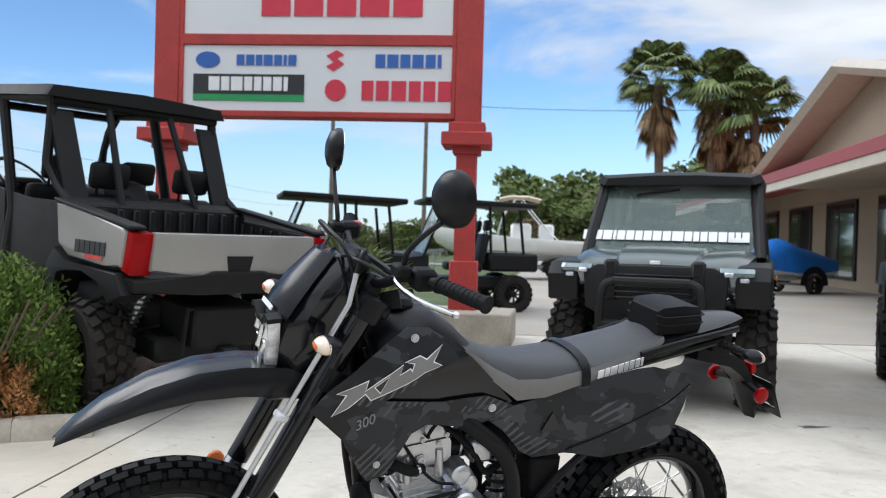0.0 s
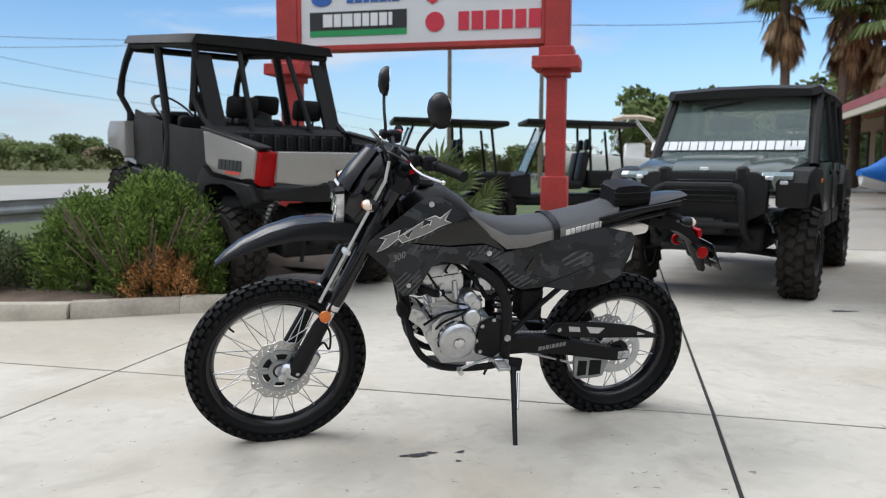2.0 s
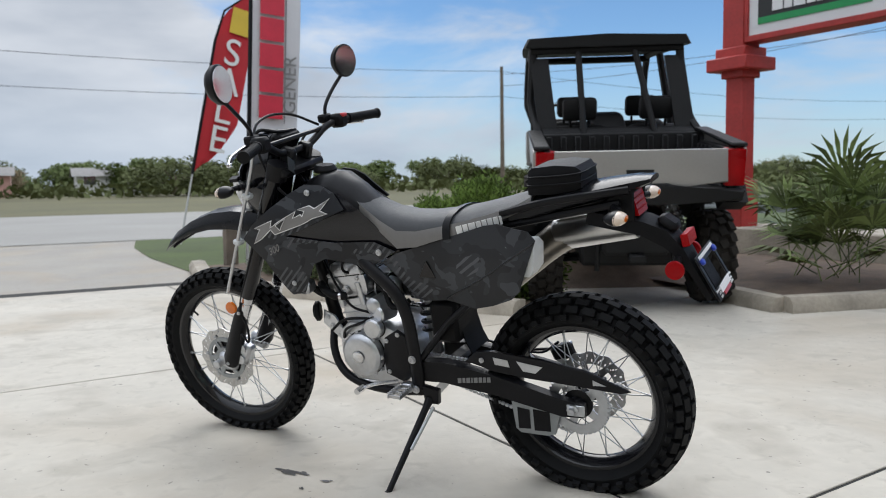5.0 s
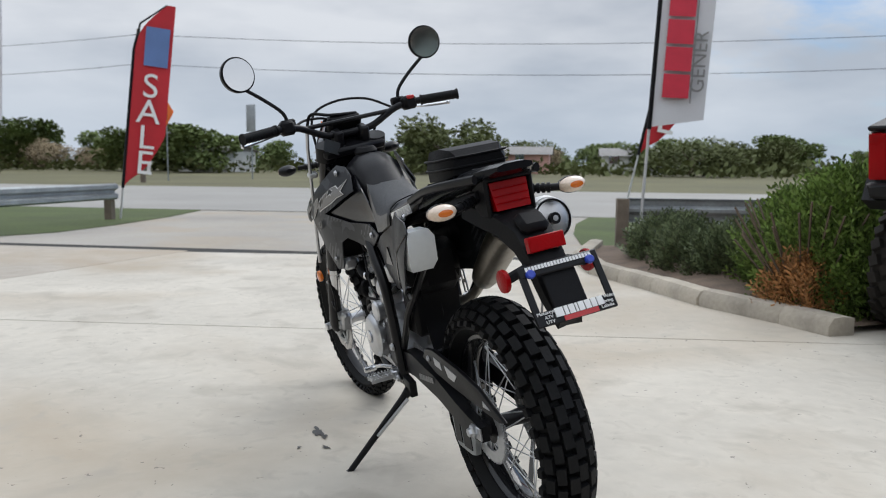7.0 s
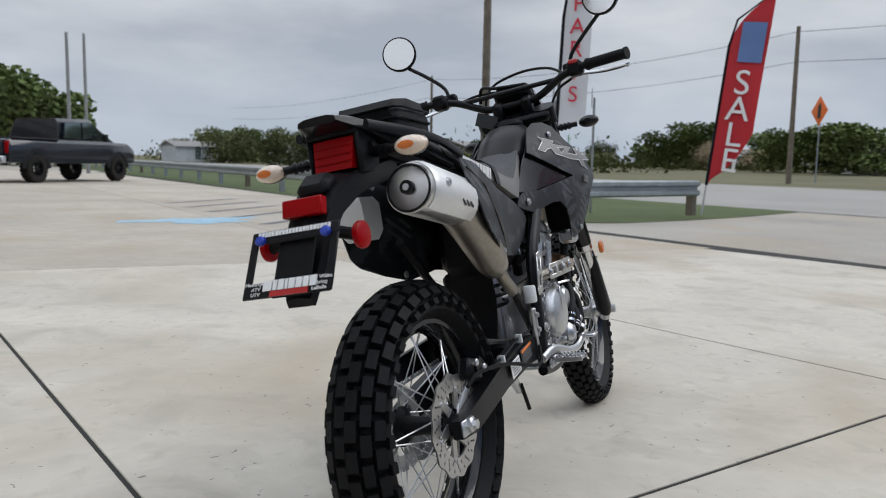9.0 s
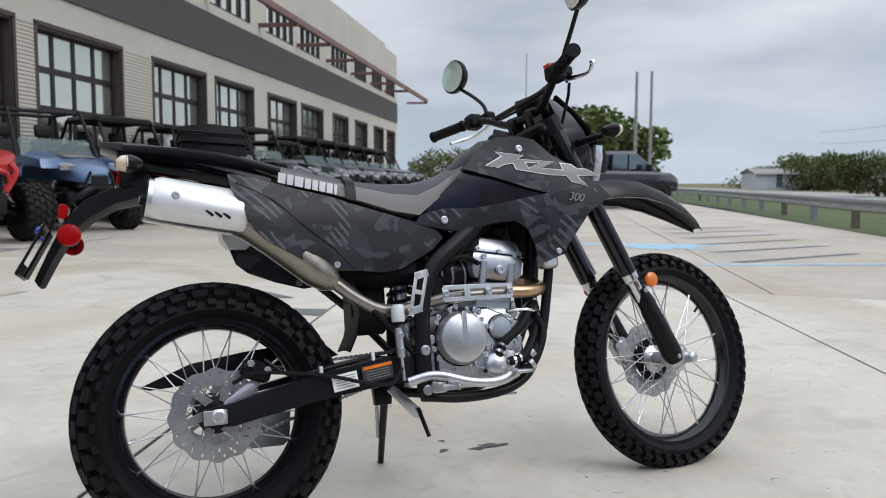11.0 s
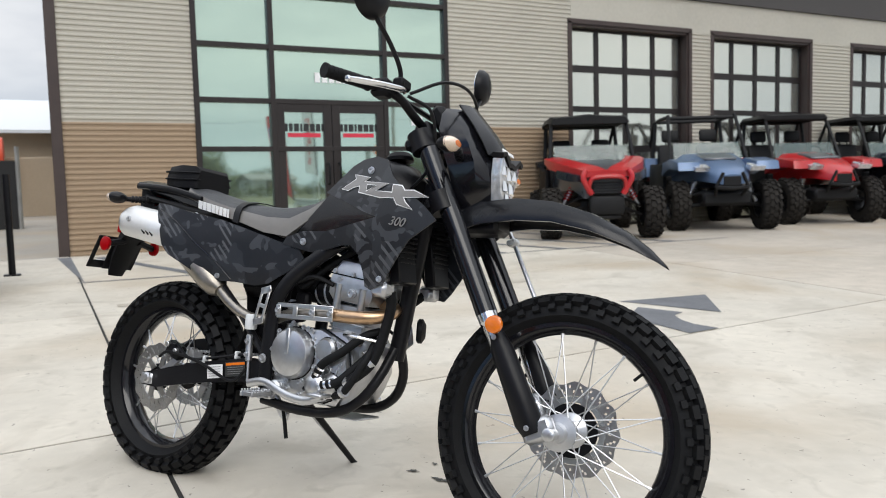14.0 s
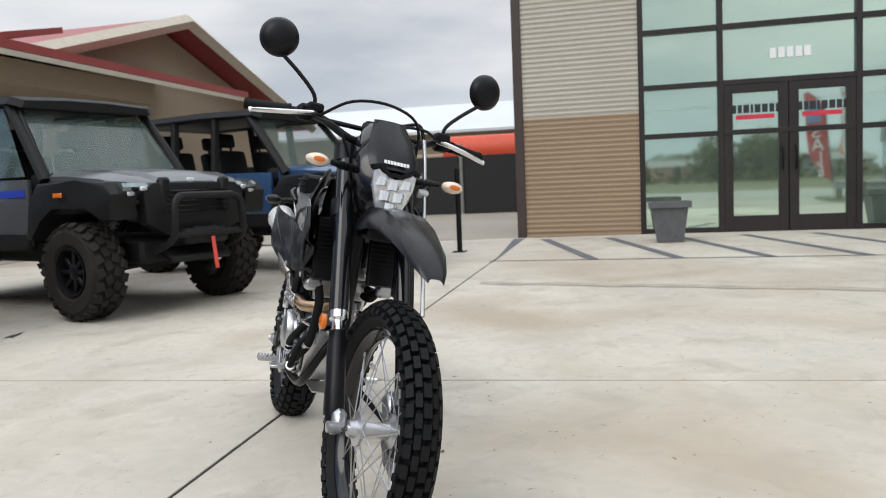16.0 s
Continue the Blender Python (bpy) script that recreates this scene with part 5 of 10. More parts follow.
        part("brand_mark", blocks(B(), [0.6, 0.6, 0.9], 0.045, 0.004, 0.2), "white_ink", ws, m=mk @ pose(0.5, 0, -0.03))
    for s in (1, -1):
        for x0, x1, nm in ((-0.6, -1.38, "front"), (-1.44, -2.04, "rear")):
            bm = B()
            slab(bm, [(x0, 0.56), (x0 + 0.02, 1.1), (x1, 1.12), (x1, 0.56)], 0.7 * s, 0.745 * s, bev=0.015)
            d = part("door", bm, body, u)
            part("door_handle", boxat(B(), (x1 + 0.13, 0.755 * s, 1.02), (0.16, 0.025, 0.05), 0.012), "utv_black", d)
            part("sill", boxat(B(), ((x0 + x1) / 2, 0.72 * s, 0.6), (abs(x1 - x0), 0.08, 0.16), 0.02), "utv_black", d)
            if stripe:
                part("stripe", boxat(B(), ((x0 + x1) / 2, 0.748 * s, 0.99), (abs(x1 - x0) - 0.04, 0.006, 0.06)), "blue_plastic", d, "blue stripe")
            if doors:
                bm = B()
                add(bm, [(x0 - (0.06 if nm == "front" else 0), 0.71 * s, 1.13), (x1, 0.71 * s, 1.13), (x1 - 0.01, 0.64 * s, 1.82), (x0 - (0.42 if nm == "front" else 0), 0.64 * s, 1.82)], [(0, 1, 2, 3)])
                thicken(bm, 0.005)
                part("door_glass", bm, "windshield", d)
        bm = B()
        slab(bm, [(-2.06, 0.6), (-2.06, 1.12), (-2.9, 1.08), (-2.95, 0.9)], 0.7 * s, 0.74 * s, bev=0.015)
        part("quarter_panel", bm, body, u)
    part("tailgate", boxat(B(), (-2.9, 0, 0.9), (0.1, 1.36, 0.36), 0.02), body, u)
    seats(u, -1.25, 0.85)
    seats(u, -2.1, 0.88)
    part("dashboard", boxat(B(), (-0.6, 0, 1.06), (0.3, 1.28, 0.2), 0.05, seg=2), "utv_black", u)
    steering(u, -0.82, 0.34, 1.18)
    for ob in u.children_recursive:  # a low cab
        if ob.name.startswith(("wheel", "tyre", "brand_mark")):
            continue
        for v in ob.data.vertices:
            if v.co.z > 1.12:
                v.co.z = 1.12 + (v.co.z - 1.12) * 0.84
    return u


def sport(m, body, label, roof=True, glass_front=True):
    """Open two-seat utility vehicle; origin under its front axle, x ahead."""
    u = thing("utility_vehicle", label, "utility vehicle", m, group="row of utility vehicles")
    part("chassis", boxat(B(), (-1.05, 0, 0.46), (2.7, 0.75, 0.2), 0.04), "utv_black", u)
    for x in (0, -2.2):
        suspension(u, x, 0.76)
        for s in (1, -1):
            utv_wheel(u, x, 0.68 * s, 0.36)
    bm = B()
    secs = []
    for x, w, z0, z1 in ((-0.7, 0.58, 0.6, 1.12), (-0.3, 0.5, 0.66, 1.06), (0.1, 0.4, 0.72, 0.96), (0.42, 0.26, 0.68, 0.86), (0.5, 0.18, 0.66, 0.78)):
        secs.append([(x, -w, z0), (x, -w, z1 - 0.1), (x, -w * 0.7, z1), (x, 0, z1 + 0.02), (x, w * 0.7, z1), (x, w, z1 - 0.1), (x, w, z0)])
    loft(bm, secs)
    part("hood", bm, body, u)
    part("hood_insert", boxat(B(), (-0.28, 0, 1.06), (0.5, 0.5, 0.05), 0.02, ry=9), "grey_body", u)
    for s in (1, -1):
        bm = B()
        slab(bm, [(0.34, 0.86), (0.3, 0.98), (-0.2, 1.04), (-0.6, 1.0), (-0.66, 0.8), (-0.5, 0.84), (-0.2, 0.92), (0.15, 0.88)], 0.42 * s, 0.76 * s, bev=0.02)
        part("front_fender", bm, body, u)
        bm = B()
        slab(bm, [(-1.7, 0.8), (-1.75, 1.1), (-2.2, 1.12), (-2.6, 1.06), (-2.66, 0.92), (-2.4, 0.96), (-1.95, 0.96)], 0.45 * s, 0.78 * s, bev=0.02)
        part("rear_fender", bm, body, u)
        bm = B()
        slab(bm, [(0.36, 0.84), (0.42, 0.9), (0.2, 0.95), (0.14, 0.88)], 0.3 * s, 0.52 * s, pose(0.02, 0, 0), 0.01)
        part("headlight", bm, "head_lens", u, "angled headlight")
        bm = B()
        slab(bm, [(-0.72, 0.52), (-0.7, 0.98), (-1.6, 1.0), (-1.7, 0.56)], 0.66 * s, 0.72 * s, bev=0.015)
        part("door", bm, "utv_black", u)
        bm = tube(B(), [(0.34, 0.2 * s, 0.5), (0.5, 0.24 * s, 0.62), (0.52, 0.14 * s, 0.82)], 0.025, 6)
        part("bumper_tube", bm, "utv_black", u)
    part("grille", boxat(B(), (0.46, 0, 0.7), (0.1, 0.3, 0.18), 0.03), "utv_black", u)
    part("bumper_bar", tube(B(), [(0.52, -0.24, 0.62), (0.56, 0, 0.6), (0.52, 0.24, 0.62)], 0.025, 6), "utv_black", u)
    for s in (1, -1):
        part("cage_tube", tube(B(), smooth_path([(-0.62, 0.62 * s, 0.98), (-1.02, 0.56 * s, 1.68), (-1.12, 0.55 * s, 1.72), (-1.9, 0.55 * s, 1.7), (-2.0, 0.56 * s, 1.64), (-2.35, 0.6 * s, 1.0)], 4), 0.03, 8), "utv_black", u)
        part("cage_tube", tube(B(), [(-1.75, 0.66 * s, 0.6), (-1.85, 0.56 * s, 1.7)], 0.03, 8), "utv_black", u)
    for x, z in ((-1.06, 1.7), (-1.9, 1.7)):
        part("cage_tube", tube(B(), [(x, -0.55, z), (x, 0.55, z)], 0.03, 8), "utv_black", u)
    if roof:
        bm = B()
        loft(bm, [[(x, y * w, z + dz) for y, dz in ((-1, -0.02), (-0.9, 0.04), (0, 0.055), (0.9, 0.04), (1, -0.02))] for x, w, z in ((-0.95, 0.56, 1.72), (-1.05, 0.62, 1.75), (-1.9, 0.62, 1.75), (-2.02, 0.57, 1.72))])
        part("roof", bm, "utv_black", u, "black plastic roof")
    if glass_front:
        bm = B()
        add(bm, [(-0.66, -0.56, 1.05), (-0.66, 0.56, 1.05), (-0.8, 0.53, 1.3), (-0.8, -0.53, 1.3)], [(0, 1, 2, 3)])
        thicken(bm, 0.005)
        part("windshield", bm, "windshield", u)
    seats(u, -1.4, 0.72)
    part("dashboard", boxat(B(), (-0.82, 0, 0.95), (0.25, 1.1, 0.22), 0.05, seg=2), "utv_black", u)
    steering(u, -1.02, 0.32, 1.08)
    part("cargo_deck", boxat(B(), (-2.25, 0, 0.96), (0.8, 0.9, 0.14), 0.03), "utv_black", u)
    return u


def buggy(m, label):
    """Wide two-seat off-road vehicle with a V-shaped nose; origin under its front axle, x ahead."""
    u = thing("utility_vehicle", label, "utility vehicle", m, group="row of utility vehicles")
    part("chassis", boxat(B(), (-1.1, 0, 0.48), (2.5, 0.62, 0.2), 0.05), "utv_black", u)
    for x in (0, -2.25):
        for s in (1, -1):
            utv_wheel(u, x, 0.74 * s, 0.38)
            for z0, z1, r_ in ((0.5, 0.34, 0.022), (0.66, 0.46, 0.018)):
                for dx in (-0.14, 0.14):
                    part("suspension_arm", tube(B(), [(x + dx, 0.22 * s, z0), (x, 0.6 * s, z1)], r_, 8), "utv_black", u)
            p, q = Vector((x - 0.04, 0.3 * s, 0.95)), Vector((x, 0.58 * s, 0.46))
            sa = part("shock_absorber", tube(B(), [p, q], 0.024, 10), "zinc", u, "red coil-over shock absorber")
            w = (q - p).normalized()
            e1 = w.orthogonal().normalized()
            e2 = w.cross(e1)
            part("spring", tube(B(), [p.lerp(q, 0.05 + 0.72 * k / 60) + 0.045 * (math.cos(0.95 * k) * e1 + math.sin(0.95 * k) * e2) for k in range(61)], 0.01, 5), "red_plastic", sa)
    bm = B()
    loft(bm, [[(x, -w, z0), (x, -w * 0.9, z1 - 0.04), (x, -w * 0.45, z1), (x, w * 0.45, z1), (x, w * 0.9, z1 - 0.04), (x, w, z0)] for x, w, z0, z1 in ((-0.85, 0.62, 0.6, 1.2), (-0.4, 0.56, 0.7, 1.14), (0.1, 0.42, 0.72, 1.04), (0.42, 0.3, 0.6, 0.94))])
    part("hood", bm, "grey_body", u, "dark graphic hood")
    for s in (1, -1):
        bm = B()
        loft(bm, [[(x, y0 * s, z), (x, y1 * s, z - 0.02), (x, y1 * s, z - d), (x, y0 * s, z - d * 0.7)] for x, y0, y1, z, d in ((-0.72, 0.52, 0.75, 1.24, 0.1), (-0.35, 0.44, 0.72, 1.2, 0.16), (0.05, 0.3, 0.6, 1.13, 0.15), (0.36, 0.1, 0.42, 1.06, 0.12), (0.55, 0.0, 0.3, 1.0, 0.1))])
        bmesh.ops.recalc_face_normals(bm, faces=bm.faces)
        part("front_fender", bm, "red_plastic", u, "red V-shaped nose wing")
        bm = B()
        loft(bm, [[(x, y0 * s, z), (x, y1 * s, z + 0.02), (x, y1 * s, z - d), (x, y0 * s, z - d)] for x, y0, y1, z, d in ((0.1, 0.46, 0.66, 1.0, 0.1), (0.36, 0.34, 0.52, 0.95, 0.1), (0.46, 0.3, 0.42, 0.92, 0.08))])
        bmesh.ops.recalc_face_normals(bm, faces=bm.faces)
        part("headlight", bm, "dark_body", u, "dark angled headlight")
        part("nose_bar", tube(B(), smooth_path([(0.56, 0.3 * s, 1.0), (0.6, 0.34 * s, 0.88), (0.58, 0.22 * s, 0.66)], 4), 0.04, 8), "red_plastic", u)
        bm = B()
        slab(bm, [(-0.8, 0.55), (-0.76, 1.05), (-1.2, 1.0), (-1.7, 1.12), (-1.8, 0.6)], 0.66 * s, 0.73 * s, bev=0.015)
        part("door", bm, "utv_black", u)
        bm = B()
        loft(bm, [[(x, 0.45 * s, z), (x, 0.76 * s, z - 0.03), (x, 0.76 * s, z - 0.1), (x, 0.45 * s, z - 0.08)] for x, z in ((-1.72, 1.2), (-2.1, 1.24), (-2.5, 1.2), (-2.7, 1.12))])
        bmesh.ops.recalc_face_normals(bm, faces=bm.faces)
        part("rear_fender", bm, "utv_black", u)
        post = tube(B(), smooth_path([(-0.74, 0.66 * s, 1.16), (-1.0, 0.6 * s, 1.74), (-1.1, 0.58 * s, 1.8)], 3), 0.032, 8)
        part("cage_post", post, "utv_black", u)
        part("cage_post", tube(B(), [(-1.75, 0.66 * s, 0.7), (-1.95, 0.58 * s, 1.8)], 0.032, 8), "utv_black", u)
        part("cage_rail", tube(B(), [(-1.08, 0.58 * s, 1.8), (-2.0, 0.58 * s, 1.8)], 0.032, 8), "utv_black", u)
        part("cage_stay", tube(B(), [(-1.95, 0.58 * s, 1.78), (-2.45, 0.5 * s, 1.15)], 0.028, 8), "utv_black", u)
    part("nose_arch", tube(B(), smooth_path([(0.58, -0.26, 0.68), (0.61, -0.25, 0.82), (0.62, -0.17, 0.9), (0.63, 0.17, 0.9), (0.61, 0.25, 0.82), (0.58, 0.26, 0.68)], 4), 0.032, 8), "red_plastic", u, "red loop round the grille")
    gr = part("grille", boxat(B(), (0.5, 0, 0.76), (0.1, 0.44, 0.24), 0.03), "utv_black", u)
    for k in range(5):
        part("grille_slat", boxat(B(), (0.553, 0, 0.68 + 0.04 * k), (0.012, 0.4, 0.012), 0.002), "dark_body", gr)
    part("bumper", boxat(B(), (0.5, 0, 0.5), (0.16, 0.5, 0.28), 0.05, seg=2), "utv_black", u)
    part("skid", boxat(B(), (0.4, 0, 0.36), (0.3, 0.4, 0.06), 0.02, ry=14), "utv_black", u)
    part("cage_bar", tube(B(), [(-1.08, -0.58, 1.8), (-1.08, 0.58, 1.8)], 0.032, 8), "utv_black", u)
    part("cage_bar", tube(B(), [(-1.97, -0.58, 1.8), (-1.97, 0.58, 1.8)], 0.032, 8), "utv_black", u)
    bm = B()
    loft(bm, [[(x, y * w, z + dz) for y, dz in ((-1, -0.05), (-0.92, 0.05), (-0.5, 0.06), (0, 0.085), (0.5, 0.06), (0.92, 0.05), (1, -0.05))] for x, w, z in ((-0.92, 0.62, 1.81), (-1.05, 0.66, 1.84), (-1.95, 0.66, 1.84), (-2.1, 0.6, 1.8))])
    part("roof", bm, "utv_black", u, "black plastic roof")
    bm = B()
    add(bm, [(-0.76, -0.6, 1.18), (-0.76, 0.6, 1.18), (-0.88, 0.58, 1.42), (-0.88, -0.58, 1.42)], [(0, 1, 2, 3)])
    thicken(bm, 0.005)
    part("windshield", bm, "windshield", u, "low half windshield")
    seats(u, -1.5, 0.72)
    part("dashboard", boxat(B(), (-0.92, 0, 1.06), (0.25, 1.1, 0.2), 0.05, seg=2), "utv_black", u)
    steering(u, -1.12, 0.32, 1.16)
    part("cargo_deck", boxat(B(), (-2.3, 0, 1.02), (0.6, 0.9, 0.14), 0.03), "utv_black", u)
    return u


def cart(m, label, roof_len=1.7):
    """Open utility cart with a flat roof; origin under its front axle, x ahead."""
    u = thing("utility_cart", label, "utility cart", m, group="utility carts")
    part("chassis", boxat(B(), (-1.0, 0, 0.5), (2.6, 1.0, 0.2), 0.04), "utv_black", u)
    for x in (0, -2.1):
        for s in (1, -1):
            utv_wheel(u, x, 0.58 * s, 0.33)
    bm = B()
    loft(bm, [[(x, y * w, z0 + (z1 - z0) * v) for y, v in ((-1, 0), (-0.9, 0.85), (0, 1), (0.9, 0.85), (1, 0))] for x, w, z0, z1 in ((-0.6, 0.6, 0.55, 1.05), (0.0, 0.58, 0.6, 0.95), (0.4, 0.5, 0.6, 0.8))])
    part("hood", bm, "utv_black", u)
    bm = B()
    for s in (1, -1):
        tube(bm, [(-0.5, 0.58 * s, 0.95), (-0.85, 0.55 * s, 1.85)], 0.026, 6)
        tube(bm, [(-1.7, 0.56 * s, 0.9), (-1.66, 0.54 * s, 1.85)], 0.026, 6)
        tube(bm, [(-2.3, 0.56 * s, 0.9), (-2.2, 0.54 * s, 1.8)], 0.026, 6)
    part("roof_frame", bm, "utv_black", u)
    part("roof", boxat(B(), (-1.5, 0, 1.9), (roof_len + 0.4, 1.3, 0.09), 0.03, ry=-1.5, seg=2), "utv_black", u, "flat black roof")
    bm = B()
    add(bm, [(-0.5, -0.52, 1.0), (-0.5, 0.52, 1.0), (-0.82, 0.5, 1.8), (-0.82, -0.5, 1.8)], [(0, 1, 2, 3)])
    thicken(bm, 0.005)
    part("windshield", bm, "windshield", u)
    seats(u, -1.3, 0.78)
    part("cargo_box", boxat(B(), (-2.1, 0, 0.88), (0.9, 1.2, 0.32), 0.04), "utv_black", u)
    return u


def facing(x, y, deg, lift=0.012):
    return pose(x, y, ground_z(x) + lift, 0, 0, deg)


ranger(facing(-1.85, 2.82, 146.5) @ pose(0.62, 0, 0.02) @ pose(0, 0, 0, 0, -6.5, 0) @ pose(-0.62, 0, 0))
# the mulch rises under its front wheels
bm = B()
MX, MY = -1.86 + 3.5 * math.cos(radians(146.5)), 2.75 + 3.5 * math.sin(radians(146.5))
RG, NG = [], 24
for i in range(7):
    q = i / 6
    RG.append([bm.verts.new((MX + (0.15 + 2.1 * q) * math.cos(a), MY + (0.15 + 2.1 * q) * math.sin(a), -0.08 + 0.5 * (1 - q * q) ** 2 * 1.0 + 0.03 * math.sin(5 * a + 9 * q))) for a in (2 * math.pi * k / NG for k in range(NG))])
for a, b_ in zip(RG, RG[1:]):
    for k in range(NG):
        bm.faces.new((a[k], b_[k], b_[(k + 1) % NG], a[(k + 1) % NG]))
bm.faces.new(RG[0])
bmesh.ops.recalc_face_normals(bm, faces=bm.faces)
solid("mulch_mound", bm, "mulch", "brown mulch mound under the parked utility vehicle", "mound")
expedition(facing(1.17, 3.95, 256), "green_body", "dark green enclosed utility vehicle with a lettered windshield", mark=True)
expedition(facing(3.3, 2.85, 252), "grey_body", "grey enclosed utility vehicle with blue stripes and a winch", stripe=True)
expedition(facing(5.75, 1.95, 256), "blue_body", "blue open-sided utility vehicle with black roof", doors=False)
ROW = [(7.25, -9.1, 152, "steel_blue_body", "blue-grey open utility vehicle before the garage"), (7.2, -11.6, 158, "red_plastic", "red utility vehicle with black roof in the parked row")]
for k in range(11):
    ROW.append((7.0, -14.1 - 2.1 * k, 164 + k, ("dark_body", "grey_body", "dark_body", "green_body", "grey_body")[k % 5], "utility vehicle in the long row along the garages"))
buggy(facing(7.15, -6.55, 152), "red long-travel utility vehicle with black roof before the garage")
made = {}
for x, y, a, body, label in ROW:
    if body in made and "long row" in label:
        tagged(copy_thing(made[body], facing(x, y, a) @ Matrix.Diagonal((1.05, 1.06, 1.13, 1))), label=label)
    else:
        made[body] = sport(facing(x, y, a) @ Matrix.Diagonal((1.05, 1.06, 1.13, 1)), body, label, roof=body != "steel_blue_body")
cart(facing(-4.6, 9.6, 205), "black utility cart with flat roof near the sign", 1.6)
cart(facing(-2.6, 11.2, 200), "black utility cart with flat roof near the sign", 1.6)

# ---- road sign ----
sign = thing("road_sign", "tall red-framed dealer sign with white lightbox panels", "sign", pose(0, 0, 0))
SP = [(-4.52, 6.95), (-0.78, 7.22)]
sdir = Vector((SP[1][0] - SP[0][0], SP[1][1] - SP[0][1]))
sang = math.degrees(math.atan2(sdir.y, sdir.x))
for x, y in SP:
    post = part("post", boxat(B(), (0, 0, 1.4), (0.25, 0.25, 2.4), 0.01), "red_paint", sign, "weathered red square post", pose(x, y, 0, 0, 0, sang))
    for nm, z, w, h in (("plinth", 0.66, 0.34, 0.6), ("collar", 2.3, 0.34, 0.1), ("capital", 2.42, 0.6, 0.16), ("capital_step", 2.56, 0.44, 0.13), ("upper_post", 4.0, 0.32, 3.0)):
        part(nm, boxat(B(), (0, 0, z), (w, w, h), 0.012), "red_paint", post)
mid = Vector(((SP[0][0] + SP[1][0]) / 2, (SP[0][1] + SP[1][1]) / 2))
SM = pose(mid.x, mid.y, 0, 0, 0, sang)
half = sdir.length / 2 - 0.16
for z0, z1 in ((2.72, 3.56), (3.66, 4.9)):
    bm = boxat(B(), (0, 0, z0 - 0.02), (2 * half, 0.3, 0.07), 0.006)
    boxat(bm, (0, 0, z1 + 0.02), (2 * half, 0.3, 0.07), 0.006)
    for s in (1, -1):
        boxat(bm, (s * (half - 0.02), 0, (z0 + z1) / 2), (0.05, 0.3, z1 - z0), 0.006)
    bx = part("sign_frame", bm, "red_paint", sign, m=SM)
    part("sign_panel", boxat(B(), (0, 0, (z0 + z1) / 2), (2 * half - 0.08, 0.24, z1 - z0 - 0.03), 0.006), "sign_white", bx, "white sign face")
F = -0.126
Z1 = 3.36
marks = [
    ("sign_blue", blocks(B(), [0.75, 0.8, 0.6, 0.85, 0.75, 0.3, 0.75], 0.13, 0.008, 0.16), (-0.62, Z1)),
    ("sign_blue", blocks(B(), [0.75, 0.85, 0.75, 0.85, 0.75, 0.3], 0.16, 0.008, 0.16), (1.14, Z1)),
    ("sign_red", blocks(B(), [0.6, 0.65, 0.75, 0.6, 0.6, 0.65], 0.24, 0.008, 0.14), (1.12, 3.0)),
    ("sign_black", boxat(B(), (0, 0, 0), (1.4, 0.008, 0.25)), (-0.84, 3.06)),
    ("sign_green", boxat(B(), (0, 0, 0), (1.4, 0.008, 0.08)), (-0.84, 2.895)),
    ("sign_red", blocks(B(), [0.9, 0.9, 0.9, 0.9, 0.9], 0.4, 0.008, 0.12), (0.3, 4.1)),
]
for mt, bm, (x, z) in marks:
    part("brand_mark", bm, mt, sign, m=SM @ pose(x, F, z))
part("brand_mark", blocks(B(), [0.8, 0.6, 0.85, 0.6, 0.55, 0.6, 0.65, 0.3], 0.17, 0.008, 0.13), "white_ink", sign, m=SM @ pose(-0.84, F - 0.008, 3.065))
part("brand_mark", lathe(B(), [(0.11, 0), (0.11, 0.01)], 24, Matrix.Diagonal((1.4, 1, 0.9, 1))), "sign_blue", sign, "blue oval emblem", SM @ pose(-1.36, F - 0.008, Z1))
part("brand_mark", lathe(B(), [(0.13, 0), (0.13, 0.01)], 24), "sign_red", sign, "red round emblem", SM @ pose(0.25, F - 0.008, 3.0))
bm = B()
slab(bm, [(-0.11, 0.06), (0.02, 0.13), (0.11, 0.07), (0.02, 0.03), (0.11, -0.04), (-0.02, -0.13), (-0.11, -0.07), (-0.02, -0.02)], -0.008, 0)
part("brand_mark", bm, "sign_red", sign, "red zigzag emblem", SM @ pose(0.24, F, Z1))


